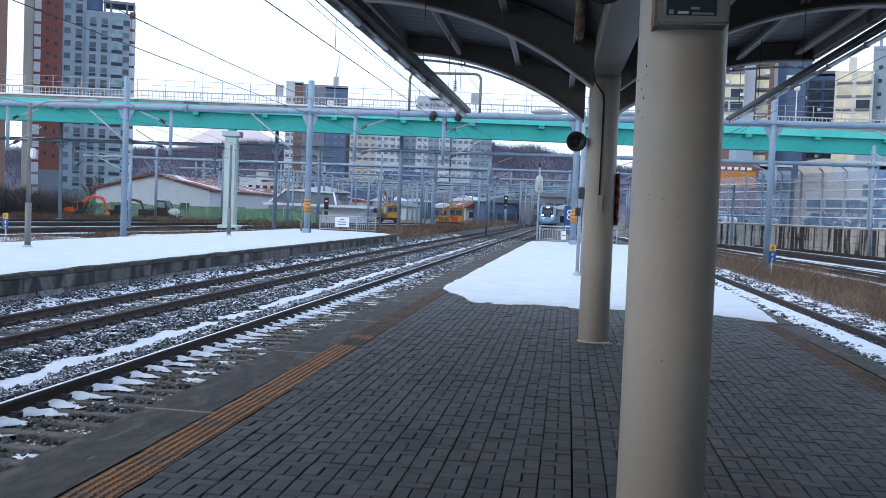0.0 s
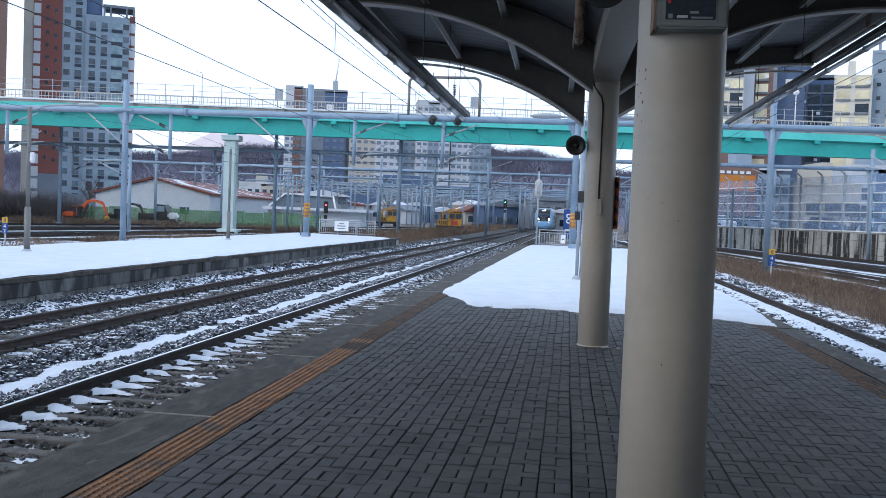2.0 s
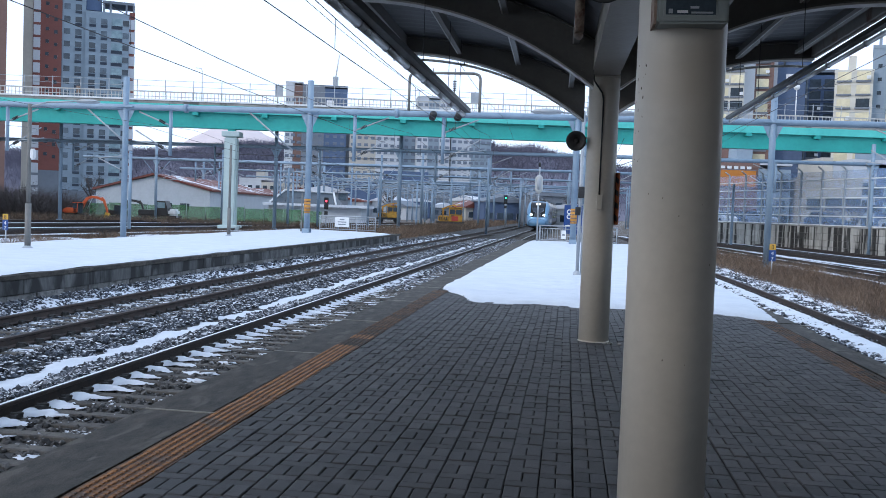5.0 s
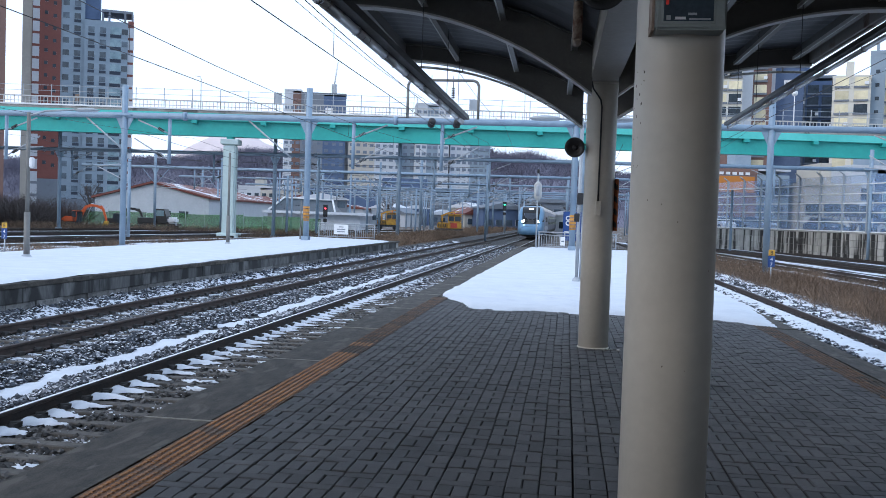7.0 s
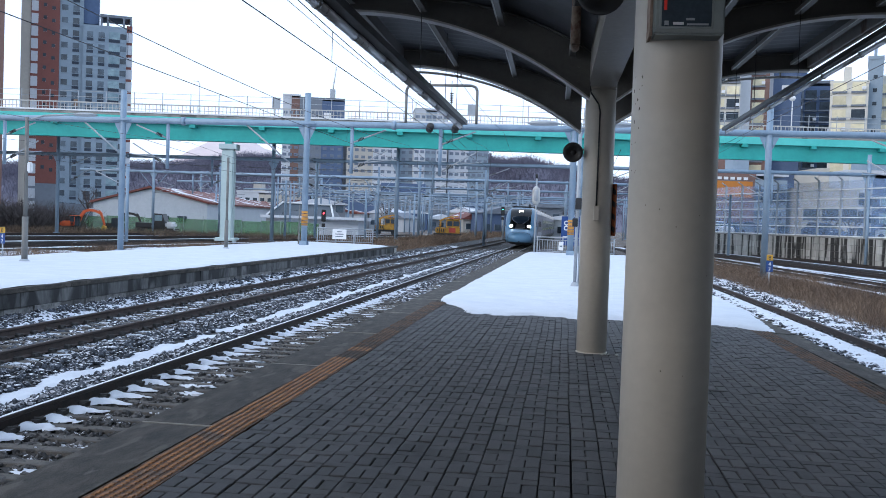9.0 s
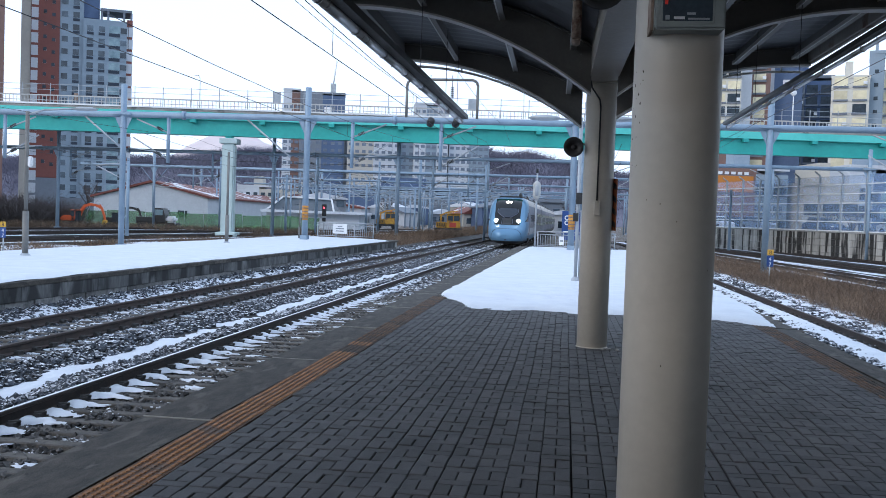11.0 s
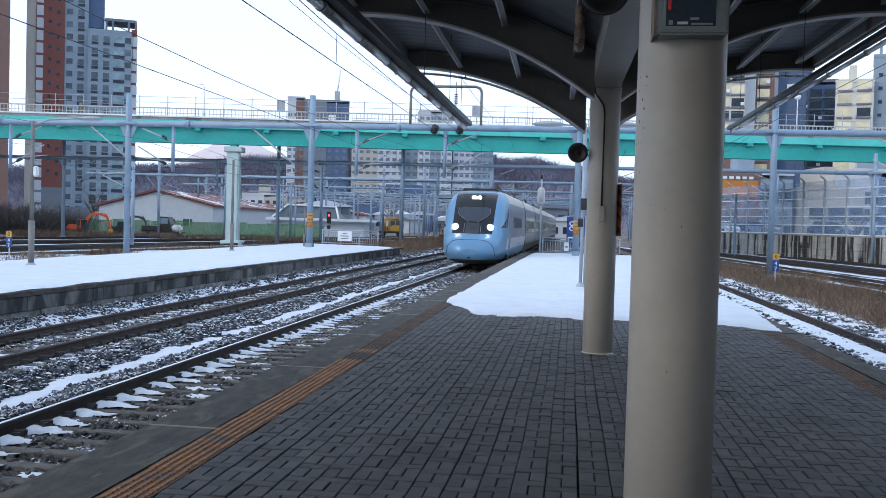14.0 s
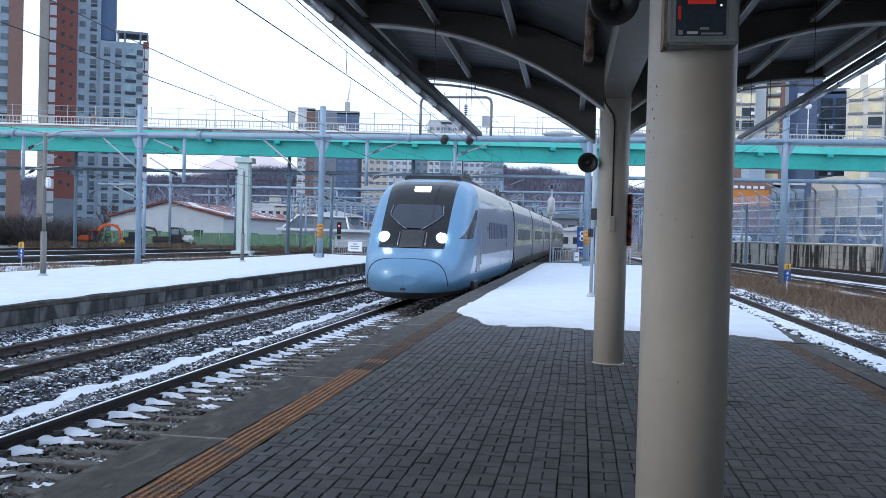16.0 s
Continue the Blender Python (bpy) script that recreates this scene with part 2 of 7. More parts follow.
def extruded(profile, y0, y1):
    """A closed (x, z) profile drawn along y."""
    bm = bmesh.new()
    a = [bm.verts.new((x, y0, z)) for x, z in profile]
    b = [bm.verts.new((x, y1, z)) for x, z in profile]
    n = len(profile)
    for i in range(n):
        bm.faces.new((a[i], a[(i + 1) % n], b[(i + 1) % n], b[i]))
    bm.faces.new(a[::-1])
    bm.faces.new(b)
    bmesh.ops.recalc_face_normals(bm, faces=bm.faces)
    return bm


def mesh_of(name, bm, material):
    me = bpy.data.meshes.new(name)
    bmesh.ops.recalc_face_normals(bm, faces=bm.faces)
    bm.to_mesh(me)
    bm.free()
    me.materials.append(material)
    return me


def part(name, bm, material, parent, label=""):
    ob = new(name, mesh_of(name, bm, material))
    ob.parent = parent
    return tagged(ob, label)


def share(name, me, parent, at=(0, 0, 0), turn=0.0):
    ob = new(name, me)
    ob.parent = parent
    ob.location = at
    ob.rotation_euler = (0, 0, turn)
    return ob


def thing(name, m, label, category, group="", kind=""):
    ob = new(name)
    ob.matrix_world = m
    ob.empty_display_size = 0.2
    return tagged(ob, label, category, group, kind)


def solid(name, bm, material, label="", category="", group="", kind="structure"):
    return tagged(new(name, mesh_of(name, bm, material)), label, category, group, kind)


def raw(name, verts, faces, material, smooth=False):
    me = bpy.data.meshes.new(name)
    me.from_pydata(verts, [], faces)
    if smooth:
        me.polygons.foreach_set("use_smooth", [True] * len(me.polygons))
    me.update()
    me.materials.append(material)
    return new(name, me)


LEAN = 0.0121  # the tracks and platform edges drift to the right by this much a metre


def grid_sheet(name, xs, ys, height, material, keep=None):
    """A height field over the plan, drifting with the tracks; keep(x, y) picks its cells."""
    xs, ys = list(xs), list(ys)
    verts = [(x + LEAN * y, y, height(x, y)) for y in ys for x in xs]
    n = len(xs)
    faces = []
    for j in range(len(ys) - 1):
        for i in range(n - 1):
            if keep is None or keep(0.5 * (xs[i] + xs[i + 1]), 0.5 * (ys[j] + ys[j + 1])):
                faces.append((j * n + i, j * n + i + 1, (j + 1) * n + i + 1, (j + 1) * n + i))
    return raw(name, verts, faces, material, True)


def nz(x, y, s, k=0.0):
    return noise.noise((x * s, y * s, k))

# ---------------------------------------------------------------- ground and track bed
RAIL_Z = -0.574

gx = [-2500, -1200, -600, -300, -150, -90] + [-60 + 5 * i for i in range(25)] + [90, 150, 300, 600, 1200, 2500]
gy = [-400, -150, -60, -20] + [5 * i for i in range(1, 60)] + [330, 400, 520, 700, 1000, 1600, 2800, 4000]
ground = raw("ground", [(x, y, -0.98 + 0.05 * nz(x, y, 0.08)) for y in gy for x in gx],
             [(j * len(gx) + i, j * len(gx) + i + 1, (j + 1) * len(gx) + i + 1, (j + 1) * len(gx) + i) for j in range(len(gy) - 1) for i in range(len(gx) - 1)], EARTH, True)
tagged(ground, "brown winter earth with patches of thin snow", "ground", kind="structure")

NEAR_X, FAR_X = -5.037, -9.202  # centre lines of the two main tracks at y = 0
RIGHT_X = 5.72


def bed_height(x, y):
    z = -0.9
    for c in (NEAR_X, FAR_X):
        d = abs(x - c)
        z = max(z, -0.795 - max(0.0, d - 1.35) * 0.3 + (0.04 if 1.25 < d < 1.8 else 0.0))
    if x > NEAR_X - 0.72:
        z = -0.786 - 0.03 * max(0.0, x - NEAR_X)
    if x < -10.1:
        z = max(z, -0.765 + (-10.1 - x) * 0.22)
    return z + 0.012 * nz(x, y, 2.1)


ballast = grid_sheet("ballast_bed", [-11.6 + 0.2 * i for i in range(43)], [-6 + 0.5 * i for i in range(100)] + [44 + 4 * i for i in range(76)], bed_height, BED)
tagged(ballast, "grey crushed stone track bed dusted with snow", "track bed", kind="structure")


def scatter_stones(name, boxes, material, seed, zf):
    """Crushed stones: distorted twenty-faced lumps, turned at random, in one mesh."""
    rng = np.random.default_rng(seed)
    g = (1 + 5 ** 0.5) / 2
    base = np.array([(-1, g, 0), (1, g, 0), (-1, -g, 0), (1, -g, 0), (0, -1, g), (0, 1, g), (0, -1, -g), (0, 1, -g), (g, 0, -1), (g, 0, 1), (-g, 0, -1), (-g, 0, 1)]) / 1.9
    tri = np.array([(0, 11, 5), (0, 5, 1), (0, 1, 7), (0, 7, 10), (0, 10, 11), (1, 5, 9), (5, 11, 4), (11, 10, 2), (10, 7, 6), (7, 1, 8), (3, 9, 4), (3, 4, 2), (3, 2, 6), (3, 6, 8), (3, 8, 9), (4, 9, 5), (2, 4, 11), (6, 2, 10), (8, 6, 7), (9, 8, 1)])
    places = []
    for x0, x1, y0, y1, per, size in boxes:
        n = int((x1 - x0) * (y1 - y0) * per)
        places.append(np.stack([rng.uniform(x0, x1, n), rng.uniform(y0, y1, n), rng.uniform(0.5, 1.25, n) * size], 1))
    p = np.concatenate(places)
    n = len(p)
    sc = p[:, 2][:, None, None] * rng.uniform(0.6, 1.2, (n, 1, 3))
    v = base[None] * rng.uniform(0.75, 1.25, (n, 12, 1)) * sc
    a, b = rng.uniform(0, 6.28, n), rng.uniform(-0.9, 0.9, n)
    ca, sa, cb, sb = np.cos(a)[:, None], np.sin(a)[:, None], np.cos(b)[:, None], np.sin(b)[:, None]
    y1_, z1_ = v[..., 1] * cb - v[..., 2] * sb, v[..., 1] * sb + v[..., 2] * cb
    x2_, y2_ = v[..., 0] * ca - y1_ * sa, v[..., 0] * sa + y1_ * ca
    zs = np.array([zf(x, y) if x < 0 else -0.76 for x, y in p[:, :2]]) + rng.uniform(-0.3, 0.5, n) * p[:, 2]
    v = np.stack([x2_ + (p[:, 0] + LEAN * p[:, 1])[:, None], y2_ + p[:, 1][:, None], z1_ + zs[:, None]], -1)
    f = (tri[None] + 12 * np.arange(n)[:, None, None]).reshape(-1, 3)
    return raw(name, v.reshape(-1, 3).tolist(), f.tolist(), material)


def trough_half(y):
    """Half width of the band of bare snow between the two tracks."""
    return 0.17 + 0.09 * nz(4, y, 1.3) + 0.04 * nz(7, y, 4.0)


def stone_bed(x, y):
    return bed_height(x, y) - (0.3 if abs(x + 7.25 + 0.14 * nz(0, y, 0.6)) < trough_half(y) else 0.0)


stones = scatter_stones("ballast_stones", [(-10.9, -5.74, 4, 14, 330, 0.043), (-11.2, -5.74, 14, 26, 240, 0.048), (-11.2, -3.3, 26, 48, 75, 0.066), (-11.2, -3.3, 48, 80, 25, 0.08), (5.3, 8.0, 12, 34, 130, 0.05), (5.2, 7.8, 34, 56, 60, 0.06)], STONE, 3, stone_bed)
tagged(stones, "loose grey crushed stones with snow on top", "ballast", kind="stuff")
dark_stones = scatter_stones("ballast_stones", [(-5.76, -3.3, 4, 26, 300, 0.04)], snowy(surf("bare_stone", (0.014, 0.015, 0.017), (0.12, 0.115, 0.11), 6, 0.9, bump=0.3, fine=60, vary=0.7), 0.56, 3.4, 0.06, 0.6), 4, bed_height)
tagged(dark_stones, "dark bare crushed stones between the sleepers", "ballast", kind="stuff")


def drift_height(x, y):
    z = bed_height(x, y) - 0.026 + 0.06 * nz(x, y, 1.7, 4.0) + 0.03 * nz(x, y, 6.0, 9.0)
    z += (0.05 + 0.02 * nz(x, y, 4.5, 2.0)) * math.exp(-((x + 7.25 + 0.14 * nz(0, y, 0.6)) / (trough_half(y) + 0.03)) ** 4)
    z += 0.02 * math.exp(-((x + 9.2) / 0.5) ** 2) + 0.055 * math.exp(-((x + 10.5) / 0.45) ** 2)
    return z


drift = grid_sheet("snow_drift", [-11.1 + 0.075 * i for i in range(104)], [4 + 0.11 * i for i in range(300)] + [37.2 + 0.6 * i for i in range(80)], drift_height, SNOW)
tagged(drift, "thin snow lying between the track stones", "snow", kind="stuff")


# ---------------------------------------------------------------- tracks
RAIL = [(-0.075, -0.165), (0.075, -0.165), (0.075, -0.15), (0.02, -0.13), (0.012, -0.05), (0.036, -0.035), (0.036, -0.006), (0.03, 0.0), (-0.03, 0.0), (-0.036, -0.006), (-0.036, -0.035), (-0.012, -0.05), (-0.02, -0.13), (-0.075, -0.15)]


def sleeper_bm():
    bm = bmesh.new()
    v = box(bm, -1.2, 1.2, -0.105, 0.105, -0.2, 0.0)
    for q in v[4:]:
        q.co.y *= 0.8
        q.co.z -= 0.03 * (1 - min(1, abs(q.co.x)))
    return bevelled(bm, 0.012)


SLEEPER_MESH = mesh_of("sleeper", sleeper_bm(), SLEEPER)


def clip_bm():
    bm = bmesh.new()
    for s in (-1, 1):
        box(bm, s * 0.1 - 0.04, s * 0.1 + 0.04, -0.07, 0.07, 0.0, 0.05)
        tube(bm, (s * 0.07, -0.05, 0.06), (s * 0.15, 0.05, 0.045), 0.018, seg=6)
    return bm


CLIP_MESH = mesh_of("rail_clip", clip_bm(), CLIP)


def wedge_bm(seed):
    """Snow lying against the rail foot between two sleepers: broad at the rail, thinning to a ragged point."""
    bm = bmesh.new()
    n, m_ = 9, 8
    rows = []
    for i in range(n + 1):
        t = i / n
        x = 0.47 * t
        half = 0.15 * (1 - t) ** 0.9 * (1 + 0.9 * noise.noise((t * 6, seed * 3.1, 0.3))) + 0.01
        mid = 0.09 * noise.noise((t * 3.5, seed * 1.7, 4.0)) + 0.03 * t
        row = []
        for j in range(m_ + 1):
            q = 2 * j / m_ - 1
            z = (0.05 * (1 - t) + 0.008) * (1 - q * q) + 0.016 * noise.noise((t * 9, q * 4, seed)) - 0.016
            row.append(bm.verts.new((x, mid + half * q + 0.03 * noise.noise((t * 13, q * 2, seed * 2.3)), z)))
        rows.append(row)
    for a, b in zip(rows, rows[1:]):
        for j in range(m_):
            bm.faces.new((a[j], b[j], b[j + 1], a[j + 1])).smooth = True
    return bm


WEDGES = [mesh_of("snow_wedge", wedge_bm(k), SNOW) for k in range(14)]


def heap_bm():
    bm = bmesh.new()
    bmesh.ops.create_icosphere(bm, subdivisions=3, radius=1)
    for v in bm.verts:
        k = 1 + 0.9 * noise.noise(v.co * 1.9) + 0.4 * noise.noise(v.co * 5)
        v.co = Vector((v.co.x * 0.2 * k, v.co.y * 0.12 * k, max(-0.02, v.co.z * 0.045 * k)))
    for f in bm.faces:
        f.smooth = True
    return bm


HEAP_MESH = mesh_of("snow_heap", heap_bm(), SNOW)


def make_track(name, x0, y0, y1, lean, label, sleepers_to, clips_to=0.0, heaps=False, polished=True):
    t = thing(name, pose(x0, 0, RAIL_Z, 0, 0, -math.degrees(math.atan(lean))), label, "railway track", "main tracks", "structure")
    for s in (-1, 1):
        bm = extruded([(x + s * 0.7535, z) for x, z in RAIL], y0, y1)
        r = part("rail", bm, RAILSIDE if polished else RUSTRAIL, t)
        if polished:
            part("rail_head", cube(s * 0.7535 - 0.021, s * 0.7535 + 0.021, y0, y1, 0.0005, 0.003), RAILTOP, r, "bright worn rail head")
    rng = random.Random(len(name) + int(x0 * 10))
    y = SLEEPER_AT + math.ceil((y0 - SLEEPER_AT) / SLEEPER_STEP) * SLEEPER_STEP
    while y < sleepers_to:
        share("sleeper", SLEEPER_MESH, t, (0, y, -0.172 + rng.uniform(-0.006, 0.004)), rng.uniform(-0.012, 0.012))
        if y < clips_to:
            for s in (-1, 1):
                share("rail_clip", CLIP_MESH, t, (s * 0.7535, y, -0.168))
        if heaps and y < clips_to:
            if polished:
                w = share("snow_wedge", rng.choice(WEDGES), t, (-0.7535 + 0.07, y + SLEEPER_STEP / 2 + rng.uniform(-0.02, 0.02), -0.156), rng.uniform(-0.12, 0.12))
                w.scale = (rng.uniform(0.65, 1.2), rng.uniform(1.05, 1.45), rng.uniform(0.8, 1.2))
            for x, chance in ((-0.48, 0.0 if polished else 0.75), (0.97, 0.9), (-1.0, 0.5), (0.05, 0.35), (0.3, 0.3 if polished else 0.4)):
                if rng.random() < chance:
                    h = share("snow_heap", HEAP_MESH, t, (x + rng.uniform(-0.06, 0.08), y + SLEEPER_STEP / 2 + rng.uniform(-0.05, 0.05), -0.19), rng.uniform(-0.5, 0.5))
                    k = rng.uniform(0.45, 0.9)
                    h.scale = (k * rng.uniform(0.8, 1.5), k, k * rng.uniform(0.5, 0.9))
        y += SLEEPER_STEP
    return t


SLEEPER_STEP, SLEEPER_AT = 0.468, 8.76
make_track("near_track", NEAR_X, -8, 330, LEAN, "railway track with brown rails, concrete sleepers and snow", 110, 34, True)
make_track("far_track", FAR_X, -8, 330, LEAN, "railway track with rusty rails and snowy stones", 90, 34, True, False)
make_track("side_track", RIGHT_X, -8, 110, -0.004, "rusty siding rails half buried in snow", 60, 45, False, False)


def plain_track(x0, y0, x1, y1, label):
    """A yard track further off: two rails on sleepers and a strip of snow."""
    L = math.hypot(x1 - x0, y1 - y0)
    t = thing("yard_track", pose(x0, y0, RAIL_Z - 0.05, 0, 0, -math.degrees(math.atan2(x1 - x0, y1 - y0))), label, "railway track", "yard tracks", "structure")
    for s in (-1, 1):
        part("rail", extruded([(x + s * 0.7535, z) for x, z in RAIL], 0, L), RAILSIDE, t)
    bm = bmesh.new()
    for i in range(int(L / 0.65)):
        box(bm, -1.2, 1.2, i * 0.65, i * 0.65 + 0.24, -0.3, -0.17)
    tagged(part("sleepers", bm, SLEEPER, t), kind="stuff")
    bm = bmesh.new()
    rng = random.Random(int(x0 * 7 + y0))
    n = int(L / 1.2)
    for side in (-1.9, 0.0, 1.8):
        w = [0.55 + 0.45 * nz(i, side, 0.35, x0) + rng.uniform(-0.15, 0.1) for i in range(n + 1)]
        for i in range(n):
            if w[i] > 0.15 and w[i + 1] > 0.15:
                q = [bm.verts.new((side + sx * w[i + k] * 0.8, (i + k) * 1.2, -0.13)) for k, sx in ((0, -1), (0, 1), (1, 1), (1, -1))]
                bm.faces.new(q)
    part("snow_strip", bm, SNOW, t, "snow lying along the rails")
    part("track_bed", cube(-2.6, 2.6, 0, L, -0.4, -0.2), BED, t)
    return t


plain_track(19.2, -2, 8.6, 115, "yard track with rusty rails and strips of snow")
plain_track(27.5, -12, 12.5, 108, "yard track with rusty rails and strips of snow")
plain_track(33.5, 0, 18.2, 112, "yard track with rusty rails and strips of snow")
plain_track(-42.0, -10, -18.0, 150, "yard track with dark rails and strips of snow")
plain_track(-52.0, -10, -24.0, 150, "yard track with dark rails and strips of snow")
plain_track(-63.0, -10, -31.0, 150, "yard track with dark rails and strips of snow")

# ---------------------------------------------------------------- platform one
EDGE_L, EDGE_R = -3.22, 3.78
platform = solid("platform", extruded([(EDGE_L + 0.3, -1.0), (EDGE_R - 0.5, -1.0), (EDGE_R - 0.5, -0.16), (EDGE_L + 0.3, -0.16)], -29.5, 54), WALLDARK, "concrete island platform with weathered sides", "platform")
platform.matrix_world = pose(0, 0, 0, 0, 0, -math.degrees(0.005))
PLAT = platform
part("paving_bed", cube(-2.75, 3.45, -29, 53.9, -0.155, -0.022), JOINT, PLAT)


def coping_bm(w, length):
    bm = bmesh.new()
    box(bm, 0, w, 0.004, length - 0.004, -0.16, 0)
    return bevelled(bm, 0.018, 2)


COPE_L = mesh_of("coping_slab", coping_bm(0.562, 3.0), COPING)
FILLER = surf("pale_mortar", (0.16, 0.15, 0.13), (0.28, 0.26, 0.23), 9, 0.9, bump=0.3)
JOINT_L = mesh_of("joint_filler", cube(0.02, 0.57, -0.012, 0.012, -0.1, 0.003), FILLER)
COPE_R = mesh_of("coping_slab", coping_bm(0.36, 3.0), COPING)
for k in range(21):
    share("coping_slab", COPE_L, PLAT, (EDGE_L + 0.0071 * (3.0 * k - 7.4), -8.45 + 3.0 * k, random.uniform(-0.004, 0.003)), -0.0071)
    share("joint_filler", JOINT_L, PLAT, (EDGE_L + 0.0071 * (3.0 * k - 7.4), -8.45 + 3.0 * k, 0.0))
    share("coping_slab", COPE_R, PLAT, (EDGE_R - 0.27 - 0.01 * (3.0 * k - 7.4), -8.9 + 3.0 * k, random.uniform(-0.004, 0.003)), 0.01)


def tactile_bm():
    bm = bmesh.new()
    box(bm, 0.003, 0.297, 0.003, 0.297, -0.05, 0.0)
    for i in range(5):
        for j in range(6):
            x, y = 0.04 + i * 0.055, 0.025 + j * 0.05
            v = box(bm, x - 0.016, x + 0.016, y - 0.02, y + 0.02, -0.001, 0.007)
            for q in v[4:]:
                q.co.x += 0.004 if q.co.x < x else -0.004
                q.co.y += 0.004 if q.co.y < y else -0.004
    bm.faces.ensure_lookup_table()
    for f in bm.faces[6:]:
        f.material_index = 1
    return bm


TACTILE_MESH = mesh_of("tactile_tile", tactile_bm(), TACTILE_BASE)
TACTILE_MESH.materials.append(TACTILE)
WORN_BASE = surf("worn_tactile_base", (0.035, 0.026, 0.021), (0.075, 0.045, 0.028), 5, 0.9, bump=0.2, vary=0.3)
WORN_TOP = surf("worn_tactile_top", (0.06, 0.036, 0.024), (0.15, 0.075, 0.035), 4, 0.85, bump=0.2, fine=60, vary=0.3, stain=(0.045, 0.036, 0.03), stain_at=0.5)
WORN_MESH = mesh_of("tactile_tile", tactile_bm(), WORN_BASE)
WORN_MESH.materials.append(WORN_TOP)
for k in range(90):
    for x in (-2.612, 3.06):
        ob = share("tactile_tile", WORN_MESH if x > 0 or -9 + 0.3 * k > random.uniform(8.0, 12.5) else TACTILE_MESH, PLAT, (x, -9 + 0.3 * k, random.uniform(-0.003, 0.002)))
        ob.rotation_euler = (random.uniform(-0.006, 0.006), random.uniform(-0.006, 0.006), 0)


def paver_geometry(cx, cy, sx, sy, z, gy=0.0022):
    g, h = 0.0036, 0.005
    x0, x1, y0, y1 = cx - sx / 2 + g, cx + sx / 2 - g, cy - sy / 2 + gy, cy + sy / 2 - gy
    v = [(x0 + h, y0 + h, z), (x1 - h, y0 + h, z), (x1 - h, y1 - h, z), (x0 + h, y1 - h, z), (x0, y0, z - 0.005), (x1, y0, z - 0.005), (x1, y1, z - 0.005), (x0, y1, z - 0.005),
         (x0, y0, -0.05), (x1, y0, -0.05), (x1, y1, -0.05), (x0, y1, -0.05)]
    f = [(0, 1, 2, 3)] + [(a + 4, (a + 1) % 4 + 4, (a + 1) % 4, a) for a in range(4)] + [(a + 8, (a + 1) % 4 + 8, (a + 1) % 4 + 4, a + 4) for a in range(4)]
    return v, f


def one_paver(sx, sy):
    v, f = paver_geometry(0, 0, sx, sy, 0)
    me = bpy.data.meshes.new("paver")
    me.from_pydata(v, [], f)
    me.materials.append(PAVER)
    return me


PAVER_ACROSS, PAVER_ALONG = one_paver(0.2, 0.1), one_paver(0.1, 0.2)
pv, pf = [], []
rng = random.Random(11)
for k in range(27):
    x = -2.31 + 0.2 * k + 0.1
    y = -9 + rng.uniform(0, 0.3)
    while y < 17.5:
        sway = 0.011 * nz(x * 3, y, 0.55, 5.0) + 0.004 * nz(x * 3, y, 2.5, 9.0)
        wide = rng.random()
        for cx, cy, sx, sy, me in ((x + sway, y + 0.05, 0.2, 0.1, PAVER_ACROSS), (x + sway - 0.05, y + 0.2, 0.1, 0.2, PAVER_ALONG), (x + sway + 0.05, y + 0.2, 0.1, 0.2, PAVER_ALONG)):
            z = rng.uniform(-0.006, 0.002)
            if 4.35 < cy < 5.42:
                ob = share("paver", me, PLAT, (cx, cy, z))
                ob.rotation_euler = (rng.uniform(-0.012, 0.012), rng.uniform(-0.012, 0.012), rng.uniform(-0.008, 0.008))
            else:
                v, f = paver_geometry(cx, cy, sx, sy, z, 0.0075 if wide < 0.1 and sx > 0.15 else 0.0022)
                ty, tx = rng.uniform(-0.015, 0.015), rng.uniform(-0.015, 0.015)
                n = len(pv)
                pv += [(a, b, c + (tx * (a - cx) + ty * (b - cy)) * (1 if i < 8 else 0)) for i, (a, b, c) in enumerate(v)]
                pf += [tuple(n + i for i in q) for q in f]
        y += 0.3
ob = raw("pavers", pv, pf, PAVER)
ob.parent = PLAT
tagged(ob, "dark grey block paving laid in columns", kind="stuff")


DENTS = []
for k in range(26):
    DENTS.append((-0.5 + 0.9 * random.random() + (0.25 if k % 2 else -0.1), 16.9 + 0.22 * k + random.uniform(-0.1, 0.1), random.uniform(0.05, 0.08)))
for k in range(18):
    DENTS.append((random.uniform(-1.6, 2.6), random.uniform(16.8, 26), random.uniform(0.05, 0.09)))


def footprints(x, y):
    """Depth of the footprints trodden into the platform snow."""
    if not -2 < x < 3 or not 16 < y < 27:
        return 0.0
    return max(0.075 * math.exp(-(((x - a) / r) ** 2 + ((y - b) / (1.6 * r)) ** 2)) for a, b, r in DENTS)


